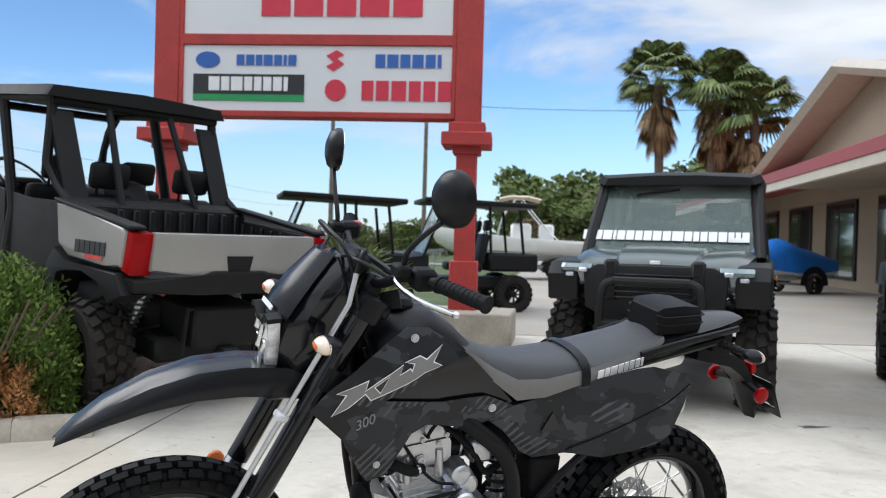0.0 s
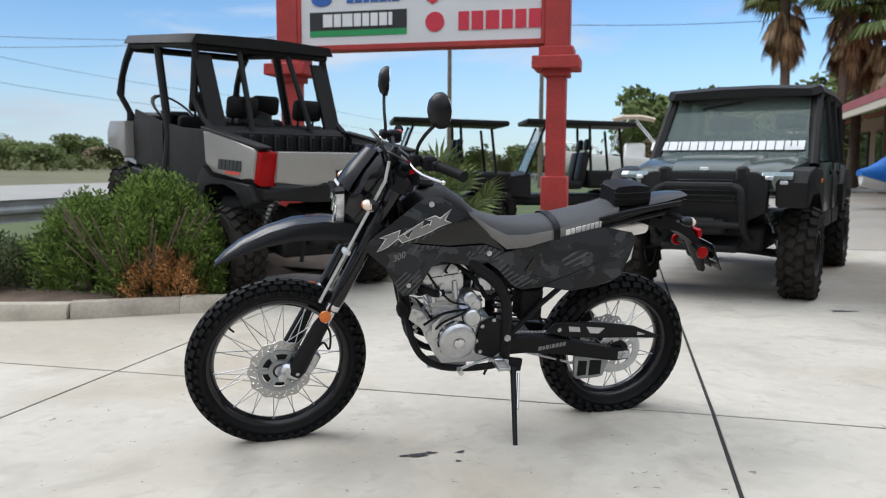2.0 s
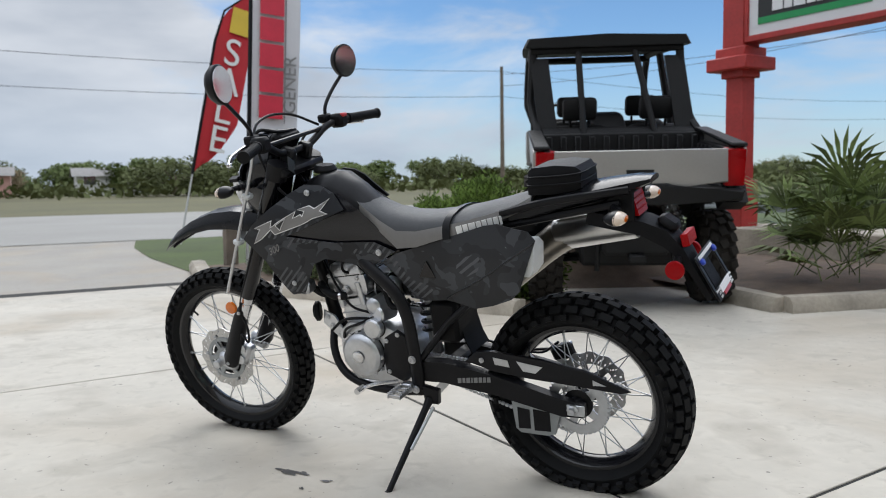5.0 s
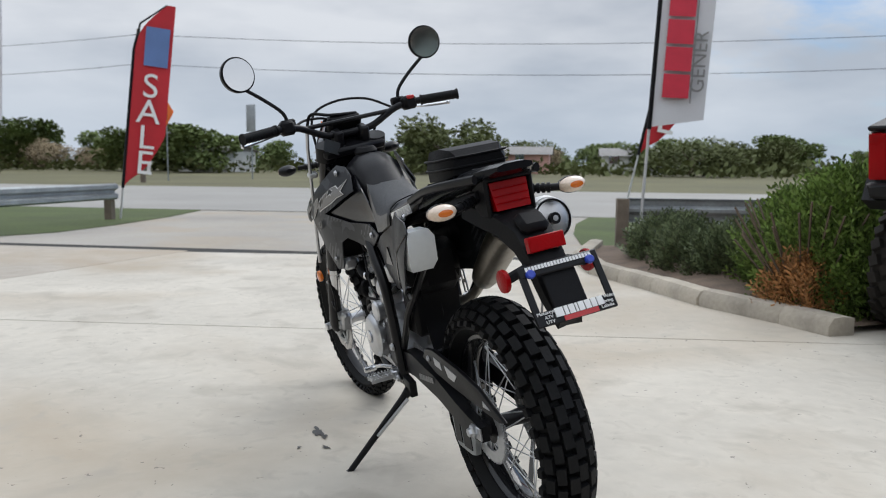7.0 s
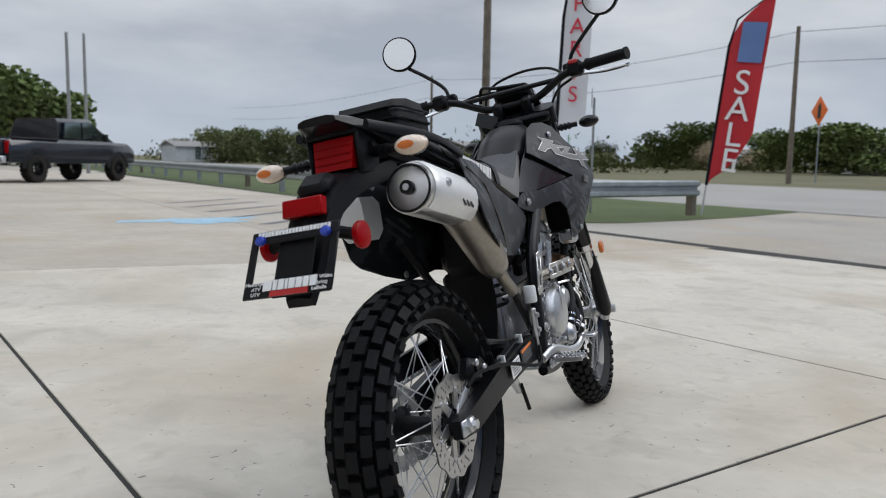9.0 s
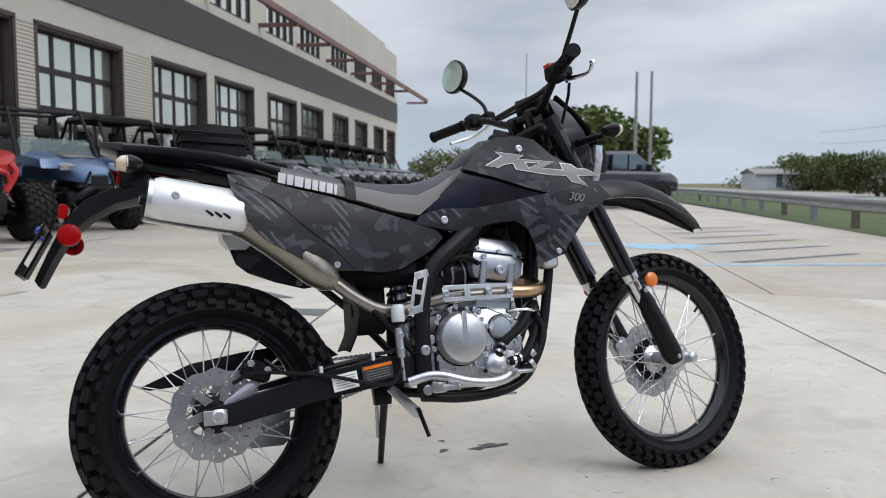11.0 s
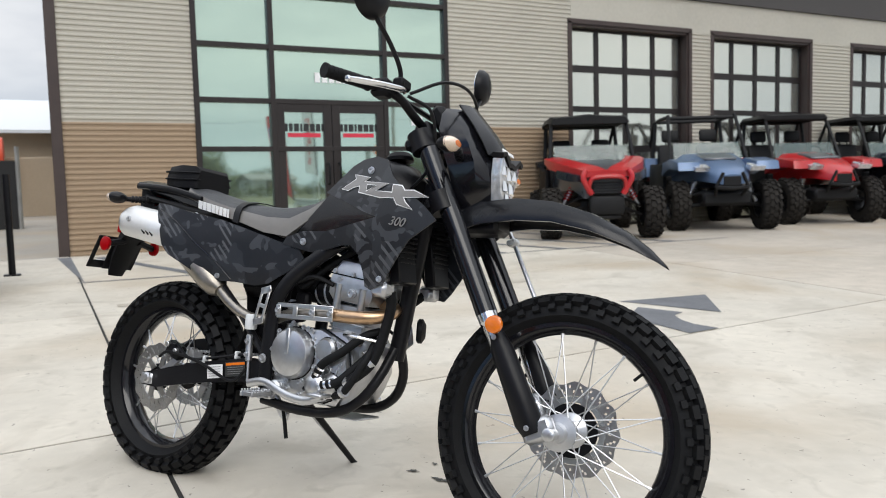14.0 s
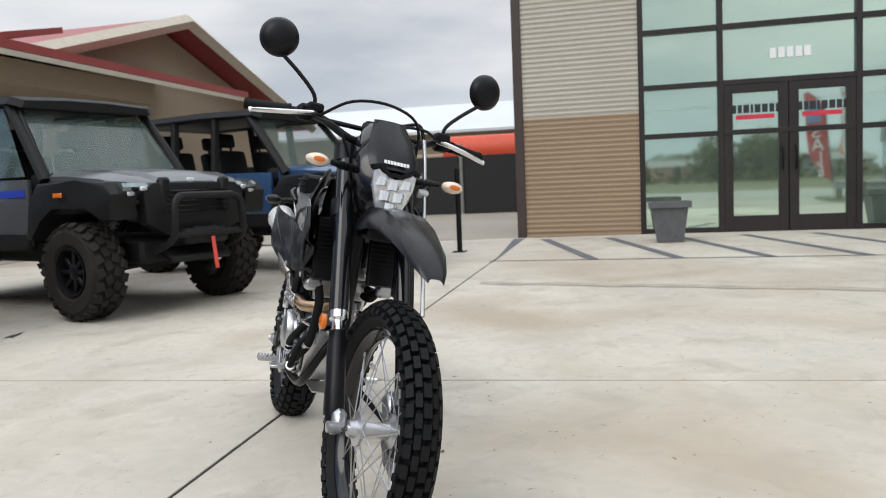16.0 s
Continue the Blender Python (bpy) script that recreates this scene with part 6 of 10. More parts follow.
# ---- feather flags ----
def flag(x, y, base, top, z0, lean_deg, turn, material, wide, label, curved=True):
    """A feather banner on a pole; its cloth hangs from z0 to the top."""
    f = thing("feather_flag", label, "flag", pose(x, y, base, 0, 0, turn) @ pose(0, 0, 0, 0, lean_deg, 0))
    H = top - base
    foot = z0 - base - 0.03
    part("pole", tube(B(), [(0, 0, 0), (0, 0, foot)], [0.02, 0.018], 8), "flag_pole", f, "pale aluminium pole foot")
    part("sleeve", tube(B(), [(0, 0, foot), (0, 0, H * 0.78), (0.12 * wide, 0, H * 0.9), (0.8 * wide if curved else 0.02, 0, H)], [0.03, 0.026, 0.02, 0.012], 8), "satin_black", f, "black pole sleeve")
    n, k = 30, 6
    bm = B()
    grid = []
    for i in range(n + 1):
        t = i / n
        z = (z0 - base) + (H - (z0 - base)) * t
        xl, xr = 0.0, wide
        if curved:
            xl = wide * 0.8 * max(0.0, (t - 0.74) / 0.26) ** 2
            xr = wide * (0.12 + 0.88 * min(1.0, t / 0.26) ** 0.6)
        grid.append([bm.verts.new((0.02 + xl + (xr - xl) * j / k, 0.03 * math.sin(7 * t + 1.3 * j / k) * (j / k), z + (0.16 * j / k * (1 - t) if curved else 0.12 * j / k * (1 - t)))) for j in range(k + 1)])
    for a, b_ in zip(grid, grid[1:]):
        for j in range(k):
            bm.faces.new((a[j], a[j + 1], b_[j + 1], b_[j]))
    bmesh.ops.recalc_face_normals(bm, faces=bm.faces)
    thicken(bm, 0.002)
    cl = part("cloth", bm, material, f)
    return f, cl, H


MAT["flag_pole"] = mat("flag_pole", (0.5, 0.5, 0.5), 0.4, vary=0.1)
MAT["flag_yellow"] = mat("flag_yellow", (0.7, 0.5, 0.06), 0.7, vary=0.1, scale=2, bump=0.1)
MAT["flag_red"] = mat("flag_red", (0.5, 0.02, 0.03), 0.7, vary=0.15, scale=2, bump=0.1)
MAT["flag_white"] = mat("flag_white", (0.66, 0.67, 0.7), 0.7, vary=0.06, scale=2, bump=0.1)
MAT["flag_blue"] = mat("flag_blue", (0.12, 0.2, 0.42), 0.7, vary=0.15, scale=2, bump=0.1)


def both_sides(name, mesh, material, parent, m, off=0.045):
    for s in (1, -1):
        part(name, mesh if not isinstance(mesh, bmesh.types.BMesh) else mesh.copy(), material, parent, m=m @ pose(0, -off * s, 0) @ pose(0, 0, 0, 0, 0, 0 if s > 0 else 180))


f, cl, H = flag(-11.25, -8.36, -0.09, 4.15, 0.55, 6, 118, "flag_red", 0.68, "red feather flag with white letters beside the drive")
for k, ch in enumerate("SALE"):
    tm = text_mesh(ch, 0.66, "white_ink", 0.004)
    both_sides("letter", tm, None, cl, pose(0.36, 0, 2.62 - 0.5 * k))
    for o in [c_ for c_ in cl.children if c_.name.startswith("letter")][-2:]:
        o.matrix_basis = o.matrix_basis @ pose(0, 0, 0, 90, 0, 0)
both_sides("star_field", boxat(B(), (0, 0, 0), (0.44, 0.004, 0.75)), "flag_blue", cl, pose(0.42, 0, 3.4))
f, cl, H = flag(-7.35, 1.27, -0.09, 4.6, 1.5, 3, 96, "flag_white", 0.64, "white feather flag with red brand blocks on a pole", False)
both_sides("brand_mark", blocks(B(), [0.9, 0.9, 0.9, 0.9, 0.9], 0.32, 0.004, 0.12), "sign_red", cl, pose(0.27, 0, 2.75, 0, -90, 0))
tm = text_mesh("GENER", 0.24, "grey_ink", 0.003)
both_sides("lettering", tm, None, cl, pose(0.53, 0, 2.4, 0, -90, 0))
for o in [c_ for c_ in cl.children if c_.name.startswith("lettering")]:
    o.matrix_basis = o.matrix_basis @ pose(0, 0, 0, 90, 0, 0)
both_sides("stripe", boxat(B(), (0, 0, 0), (0.016, 0.004, 2.3)), "grey_ink", cl, pose(0.455, 0, 3.05))
f, cl, H = flag(-12.8, 1.35, -0.09, 5.0, 1.3, 12, 96, "flag_red", 0.68, "red and yellow feather flag with white letters by the road")
for k, ch in enumerate("SALE"):
    tm = text_mesh(ch, 0.74, "white_ink", 0.004)
    both_sides("letter", tm, None, cl, pose(0.36, 0, 3.8 - 0.57 * k))
    for o in [c_ for c_ in cl.children if c_.name.startswith("letter")][-2:]:
        o.matrix_basis = o.matrix_basis @ pose(0, 0, 0, 90, 0, 0)
both_sides("yellow_field", boxat(B(), (0, 0, 0), (0.42, 0.004, 0.5)), "flag_yellow", cl, pose(0.44, 0, 4.45))
f, cl, H = flag(-7.0, -8.05, -0.09, 4.2, 1.5, 2, 137, "flag_white", 0.44, "white feather flag with red letters by the guardrail", False)
for k, ch in enumerate("PARTS"):
    tm = text_mesh(ch, 0.36, "sign_red", 0.004)
    both_sides("letter", tm, None, cl, pose(0.23, 0, 3.55 - 0.36 * k))
    for o in [c_ for c_ in cl.children if c_.name.startswith("letter")][-2:]:
        o.matrix_basis = o.matrix_basis @ pose(0, 0, 0, 90, 0, 0)


# ---- guardrails ----
def guardrail(pts, label):
    g = thing("guardrail", label, "guardrail", group="guardrails")
    P = [Vector((*p, ground_z(p[0]))) for p in pts]
    for a, b_ in zip(P, P[1:]):
        d = (b_ - a)
        k = max(1, round(d.length / 3.6))
        ang = math.degrees(math.atan2(d.y, d.x))
        prof = [(0, 0.15), (0.04, 0.12), (0.04, 0.06), (-0.03, 0.02), (-0.03, -0.02), (0.04, -0.06), (0.04, -0.12), (0, -0.15)]
        for i in range(k):
            p, q = a.lerp(b_, i / k), a.lerp(b_, (i + 1) / k)
            L = (q - p).length
            bm = B()
            loft(bm, [[(x, y, 0.55 + z) for y, z in prof] for x in (-0.05, L + 0.05)], caps=False, closed=False)
            thicken(bm, 0.004)
            part("rail_beam", bm, "galvanised", g, m=Matrix.Translation(p) @ pose(0, 0, 0, 0, 0, ang))
            bm = boxat(B(), (0, -0.12, 0.33), (0.15, 0.15, 0.74), 0.008)
            part("post", bm, "weathered_wood" if i == 0 else "galvanised", g, m=Matrix.Translation(p) @ pose(0, 0, 0, 0, 0, ang))
        part("end_post", boxat(B(), (0, -0.12, 0.33), (0.15, 0.15, 0.74), 0.008), "weathered_wood", g, m=Matrix.Translation(b_) @ pose(0, 0, 0, 0, 0, ang))
    return g


guardrail([(-11.0, -8.3), (-7.1, -8.2), (-6.7, -16.5), (-7.2, -24), (-8.2, -45), (-9, -80)], "galvanised steel guardrail on posts along the lot")
guardrail([(-7.4, 1.05), (-7.7, 6), (-8.2, 20), (-9, 60)], "galvanised steel guardrail behind the planting bed")


# ---- plants ----
def leaf_mat(name, color, vary=0.45, island=0.9, spec=0.3):
    m = mat(name, color, 0.6, vary=vary, scale=3, fine=20, bump=0, island=island, spec=spec)
    b = m.node_tree.nodes["Principled BSDF"]
    b.inputs["Subsurface Weight"].default_value = 0.0
    return m


MAT["shrub"] = leaf_mat("shrub_leaf", (0.14, 0.21, 0.048))
MAT["shrub_dry"] = leaf_mat("shrub_dry", (0.36, 0.18, 0.07))
MAT["groundcover"] = leaf_mat("groundcover", (0.12, 0.15, 0.075))
MAT["palm_leaf"] = leaf_mat("palm_leaf", (0.13, 0.17, 0.055))
MAT["palm_dead"] = leaf_mat("palm_dead", (0.22, 0.14, 0.07))
MAT["tree_leaf"] = leaf_mat("tree_leaf", (0.13, 0.165, 0.062), 0.25, 0.2, 0.02)
MAT["tree_olive"] = leaf_mat("tree_olive", (0.115, 0.13, 0.058), 0.25, 0.2, 0.02)
MAT["tree_brown"] = leaf_mat("tree_brown", (0.24, 0.19, 0.12), 0.25, 0.2, 0.02)
MAT["bark"] = mat("bark", (0.12, 0.09, 0.065), 0.9, vary=0.4, scale=8, fine=50, bump=0.8, bump_scale=30)


def sprigs(bm, rnd, c, rad, count, ln, wd, mi=0, upward=0.5, low=0.0):
    """Feathery upright sprigs over a lumpy mound."""
    for _ in range(count):
        a, h = rnd.uniform(0, 2 * math.pi), rnd.uniform(low, 1) ** 0.8
        sh = 0.75 + 0.25 * math.sin(3 * a + c[0] * 5) * math.cos(2 * a + c[1] * 3)
        r = math.sqrt(max(0.0, 1 - h * h)) * rnd.uniform(0.72, 1.04) * sh
        p = Vector((c[0] + rad[0] * r * math.cos(a), c[1] + rad[1] * r * math.sin(a), c[2] + rad[2] * h * rnd.uniform(0.8, 1.05)))
        d = Vector((math.cos(a) * r, math.sin(a) * r, upward + 0.9 * h)) + Vector([rnd.uniform(-0.35, 0.35) for _ in range(3)])
        d.normalize()
        s = d.cross(Vector([rnd.uniform(-1, 1) for _ in range(3)])).normalized()
        L = ln * rnd.uniform(0.6, 1.3)
        p0 = p - d * L * 0.5
        # a stem with paired leaflets
        for k in range(5):
            t = 0.15 + 0.2 * k
            q = p0 + d * L * t
            for sg in (1, -1):
                e = (s * sg * 0.8 + d * 0.75).normalized()
                w = d.cross(e).normalized() * wd
                l2 = L * 0.34 * (1.1 - 0.6 * t)
                vs = [bm.verts.new(v) for v in (q, q + e * l2 * 0.5 + (d * wd), q + e * l2, q + e * l2 * 0.5 - (d * wd))]
                bm.faces.new(vs).material_index = mi
    return bm


rnd = random.Random(4)
shrub = thing("shrub", "dense green feathery shrub with browned lower sprigs", "shrub")
bm = B()
sprigs(bm, rnd, (-3.36, 2.4, 0.0), (0.74, 0.64, 0.9), 2700, 0.25, 0.016)
sprigs(bm, rnd, (-3.86, 2.15, 0.0), (0.55, 0.48, 0.74), 1000, 0.25, 0.016)
sprigs(bm, rnd, (-2.97, 2.52, 0.0), (0.44, 0.42, 0.64), 650, 0.23, 0.015)
part("foliage", bm, "shrub", shrub)
part("dry_sprig", sprigs(B(), rnd, (-3.05, 2.08, 0.0), (0.5, 0.3, 0.36), 330, 0.2, 0.012), "shrub_dry", shrub, "browned dry sprigs")
bm = B()
for _ in range(40):
    a = rnd.uniform(0, 6.28)
    q = Vector((-3.3 + 0.6 * math.cos(a), 2.15 + 0.5 * math.sin(a), rnd.uniform(0.4, 0.8)))
    tube(bm, [(-3.3 + 0.12 * math.cos(a), 2.15 + 0.1 * math.sin(a), 0.0), q], 0.008, 4)
part("stem", bm, "bark", shrub)
for cx, cy in ((-5.0, 1.6), (-5.7, 1.4), (-4.6, 1.9), (-6.4, 1.6)):
    low = thing("low_shrub", "low grey-green spreading shrub in the bed", "shrub", group="low shrubs")
    part("foliage", sprigs(B(), rnd, (cx, cy, 0.0), (0.55, 0.5, 0.42), 420, 0.24, 0.016), "groundcover", low)
    bm = B()
    for k in range(9):
        a = 0.7 * k
        tube(bm, [(cx, cy, 0.0), (cx + 0.35 * math.cos(a), cy + 0.32 * math.sin(a), 0.25)], 0.007, 4)
    part("stem", bm, "bark", low)


def fan_leaf(bm, base, d, L, n=13, mi=0, droop=0.25, spread=1.25, wd=0.02):
    """A fan palm leaf: a stalk and radiating blades."""
    d = Vector(d).normalized()
    s = d.cross(Vector((0, 0, 1)))
    s = s.normalized() if s.length > 0.1 else Vector((1, 0, 0))
    hub = Vector(base) + d * L * 0.5
    tube(bm, [base, hub], 0.006, 4, mi=mi)
    up = s.cross(d)
    for k in range(n):
        a = -spread + 2 * spread * k / (n - 1)
        e = (d * math.cos(a) + s * math.sin(a)).normalized()
        l2 = L * 0.5 * (1 - 0.18 * abs(a))
        w = up.cross(e).normalized() * wd
        m1 = hub + e * l2 * 0.55 + up * 0.01
        tip = hub + e * l2 - Vector((0, 0, droop * l2))
        vs = [bm.verts.new(v) for v in (hub, m1 + w, tip, m1 - w)]
        bm.faces.new(vs).material_index = mi


bm = B()
for k in range(46):
    a, el = rnd.uniform(0, 6.28), rnd.uniform(0.3, 1.4)
    base = (-1.75 + rnd.uniform(-0.35, 0.35), 5.0 + rnd.uniform(-0.35, 0.35), 0.08 + rnd.uniform(0, 0.35))
    fan_leaf(bm, base, (math.cos(a) * math.cos(el), math.sin(a) * math.cos(el), math.sin(el)), rnd.uniform(0.7, 1.15), 13, 0, 0.2)
solid("palmetto", bm, ["palm_leaf"], "green fan-leaved palmetto clump below the sign", "palm")


def fan_palm(x, y, h, seed, label):
    r = random.Random(seed)
    p = thing("palm_tree", label, "palm tree", pose(x, y, ground_z(x)), group="fan palms")
    lean = r.uniform(-0.25, 0.25)
    pts = [(lean * t * t, 0.1 * lean * t, h * t) for t in (0, 0.2, 0.4, 0.6, 0.8, 1.0)]
    bm = tube(B(), pts, [0.26, 0.21, 0.19, 0.18, 0.18, 0.15], 10)
    for k in range(30):
        t = k / 30
        tube(bm, [(lean * t * t, 0.1 * lean * t, h * t - 0.02), (lean * t * t, 0.1 * lean * t, h * t + 0.03)], 0.205 - 0.04 * t, 10)
    part("trunk", bm, "bark", p)
    c = Vector(pts[-1])
    bm = B()
    for k in range(52):
        a, el = r.uniform(0, 6.28), r.uniform(-0.35, 1.4)
        fan_leaf(bm, c + Vector((0, 0, 0.1)), (math.cos(a) * math.cos(el), math.sin(a) * math.cos(el), math.sin(el)), r.uniform(1.7, 2.3), 15, 0, 0.45, 1.3, 0.075)
    part("crown", bm, "palm_leaf", p)
    bm = B()
    for k in range(60):
        a, el = r.uniform(0, 6.28), r.uniform(-1.5, -0.8)
        fan_leaf(bm, c + Vector((0, 0, -r.uniform(0.1, 1.5))), (math.cos(a) * math.cos(el), math.sin(a) * math.cos(el), math.sin(el)), r.uniform(1.1, 1.7), 9, 0, 0.5, 0.6, 0.06)
    part("dead_skirt", bm, "palm_dead", p, "brown hanging dead fronds")
    return p


fan_palm(4.3, 30.6, 7.9, 1, "tall fan palm with a brown skirt of dead fronds")
fan_palm(6.2, 30.3, 7.4, 2, "tall fan palm with a brown skirt of dead fronds")
fan_palm(6.9, 31.0, 7.0, 5, "tall fan palm with a brown skirt of dead fronds")
fan_palm(7.9, 30.0, 6.4, 3, "slender fan palm beside the others")


# ---- trees ----
def tree(seed, h, w, leaf, label, density=1.0):
    """A tapered trunk with limbs and a crown of leaf clumps with gaps."""
    r = random.Random(seed)
    t = thing("tree", label, "tree", pose(0, 0, 0), group="trees")
    bm = tube(B(), [(0, 0, -0.1), (0.05 * w, 0, h * 0.22), (0.02 * w, 0.04 * w, h * 0.5)], [0.035 * h, 0.026 * h, 0.012 * h], 7)
    clumps = []
    for k in range(9):
        a = r.uniform(0, 6.28)
        e = Vector((math.cos(a) * w * r.uniform(0.25, 0.5), math.sin(a) * w * r.uniform(0.25, 0.5), h * r.uniform(0.45, 0.9)))
        tube(bm, [(0.03 * w, 0.02 * w, h * r.uniform(0.2, 0.4)), e], [0.012 * h, 0.004 * h], 5)
        clumps.append((e, w * r.uniform(0.16, 0.26)))
    part("trunk", bm, "bark", t)
    for _ in range(11):
        a = r.uniform(0, 6.28)
        clumps.append((Vector((math.cos(a) * w * 0.3, math.sin(a) * w * 0.3, h * r.uniform(0.14, 0.75))), w * r.uniform(0.2, 0.3)))
    bm = B()
    for c, rad in clumps:
        for _ in range(int(230 * density)):
            d = Vector([r.gauss(0, 1) for _ in range(3)]).normalized()
            p = c + d * rad * r.uniform(0.55, 1.1)
            p.z = c.z + (p.z - c.z) * 0.75
            s = h * r.uniform(0.022, 0.045)
            u = Vector([r.uniform(-1, 1) for _ in range(3)]).normalized()
            v = u.orthogonal().normalized()
            q = [bm.verts.new(p + x) for x in (u * s, v * s * 0.6, -u * s, -v * s * 0.6)]
            bm.faces.new(q)
    part("crown", bm, leaf, t)
    return t


TREES = [tree(11, 6.5, 6.5, "tree_leaf", "leafy green tree beside the road"), tree(12, 5.2, 6.8, "tree_olive", "olive green scrub tree beyond the road"), tree(13, 7.5, 7.0, "tree_leaf", "tall green tree with a full crown"), tree(14, 4.5, 5.5, "tree_brown", "thin brownish tree with sparse leaves", 0.6)]
r = random.Random(21)
spots = []
for k in range(72):  # across the road
    spots.append((-r.uniform(70, 115), -95 + 2.95 * k + r.uniform(-1.5, 1.5), r.uniform(0.45, 0.84)))
for k in range(26):  # beyond the sign
    q = -42 + 3.0 * k + r.uniform(-1.5, 1.5)
    spots.append((q, r.uniform(62, 84), r.uniform(0.8, 1.2) * (0.5 if q < -3 else 1.55)))
for k in range(18):  # down the road
    spots.append((-r.uniform(38, 60), -60 - 7 * k, r.uniform(0.35, 0.6) if k < 7 else r.uniform(0.8, 1.3)))
for k in range(10):
    spots.append((12 + 3.2 * k, 52 + r.uniform(-3, 3), r.uniform(0.9, 1.3)))
spots += [(-2.4, 60, 0.6), (-0.5, 58, 0.75), (1.9, 60, 0.85), (3.5, 58, 0.75), (-8, -98, 1.0), (-2.0, -112, 1.0), (4, -118, 0.9), (-76, -12.5, 1.0), (40, 20, 1.0), (44, 12, 0.9), (12.4, -82, 1.0), (7.0, -84, 0.8), (3.2, -84, 0.6), (0.8, -80, 0.6), (-3.2, -72, 1.25), (-5.4, -70, 1.2), (-26, -66, 0.8), (-30, -62, 0.9), (-35, -64, 0.95)]
for k, o in enumerate(TREES):
    x, y, s = spots[k]
    o.matrix_basis = pose(x, y, 0.5 if x < -60 else 0.0) @ Matrix.Diagonal((s, s, s, 1))
for x, y, s in spots[4:]:
    k = r.choices((0, 1, 2, 3), (4, 4, 2, 2))[0]
    z = 0.5 if x < -60 else -0.1 if x < 0 else 0.4
    c_ = copy_thing(TREES[k], pose(x, y, z, 0, 0, r.uniform(0, 360)))
    wd_ = 1.45 if x < -60 else 1.0
    c_.scale = (s * wd_, s * wd_ * r.uniform(0.9, 1.2), s * r.uniform(0.75, 1.1))
bm = B()
for k in range(26000):
    q = r.random()
    if q < 0.5:
        p = Vector((-r.uniform(66, 100), r.uniform(-130, 120), 0.4 + abs(r.gauss(0, 0.6))))
    elif q < 0.8:
        p = Vector((r.uniform(-60, 45), r.uniform(70, 90), abs(r.gauss(0, 1.0))))
    else:
        p = Vector((-r.uniform(40, 60), r.uniform(-200, -50), abs(r.gauss(0, 1.5))))
    s = r.uniform(0.2, 0.48)
    u = Vector([r.uniform(-1, 1) for _ in range(3)]).normalized()
    v = u.orthogonal().normalized()
    bm.faces.new([bm.verts.new(p + x) for x in (u * s, v * s * 0.6, -u * s, -v * s * 0.6)])
solid("brush", bm, ["tree_olive"], "far line of scrub and brush", "brush", kind="stuff")


# ---- poles and wires ----
def pole(x, y, h, rr=0.14, mat_="weathered_wood", arm=True, label="weathered wooden utility pole"):
    p = thing("utility_pole", label, "pole", pose(x, y, -0.1), group="utility poles")
    part("shaft", tube(B(), [(0, 0, 0), (0, 0, h)], [rr, rr * 0.7], 10), mat_, p)
    if arm:
        part("crossarm", boxat(B(), (0, 0, h - 0.6), (0.12, 2.0, 0.12), 0.01), mat_, p)
    return p


POLES = [(-11.2, -15.7, 9.5), (-38.6, -62, 9), (-40.3, -25.3, 9), (-43.1, 27.9, 9), (-44, 80, 9), (-11.15, 35.5, 9), (-6.6, 36.7, 8.6)]
for x, y, h in POLES:
    pole(x, y, h, 0.13 if x > -20 else 0.16, arm=False)
pole(-4.35, -42.7, 7.2, 0.11, "steel_pole", False, "grey steel lamp pole")
pole(-5.15, -42.6, 7.2, 0.1, "steel_pole", False, "grey steel lamp pole")
pole(2.9, -68, 12.5, 0.06, "steel_pole", False, "thin steel flag pole")


def wire(a, b_, sag=0.8):
    a, b_ = Vector(a), Vector(b_)
    pts = [a.lerp(b_, t / 14) - Vector((0, 0, sag * 4 * (t / 14) * (1 - t / 14))) for t in range(15)]
    return tube(B(), pts, 0.014, 4, False)


runs = []
for dz in (8.6, 6.9):
    ps = [(-38, -120), (-38.6, -62), (-40.3, -25.3), (-43.1, 27.9), (-44, 80), (-44, 130)]
    for pa, pb in zip(ps, ps[1:]):
        runs.append(((*pa, dz), (*pb, dz)))
runs += [((-6.6, 36.7, 8.3), (-43.1, 27.9, 8.4)), ((-6.6, 36.7, 8.2), (22, 33, 8.6)), ((-11.15, 35.5, 8.6), (-43.1, 27.9, 7.6))]
for a, b_ in runs:
    solid("power_line", wire(a, b_), "satin_black", "thin sagging black overhead power line", "wire", group="power lines")


# ---- the motorcycle ----
# Its own axes: x ahead, y to its left, z up, the origin between the wheels' contacts. It leans on its side stand.
HEAD, LEAN = 212.0, 11.0
BIKE_M = Matrix.Translation((-0.016, -0.001, 0.0)) @ pose(0, 0, 0, 0, 0, HEAD) @ pose(0, 0, 0, -LEAN, 0, 0)
bike = thing("motorcycle", "black and charcoal camouflage dual-sport motorcycle on its side stand", "motorcycle", BIKE_M)
RAKE = radians(26.4)
AX_D = Vector((math.sin(RAKE), 0, -math.cos(RAKE)))  # down along the steering axis
PIV = Vector((0.215, 0, 1.03))
STEER = Matrix.Translation((0, 0.012, 0)) @ Matrix.Translation(PIV) @ Matrix.Rotation(radians(5.4), 4, -AX_D) @ Matrix.Translation(-PIV)
FA, RA = Vector((0.681, 0.0, 0.338)), Vector((-0.757, 0.0, 0.326))


def fpart(name, bm, material, parent=None, label="", m=None):
    """A part of the steered front end (or of one of its parts, which carry the steering already)."""
    if parent is None:
        return part(name, bm, material, bike, label, STEER if m is None else STEER @ m)
    return part(name, bm, material, parent, label, m)


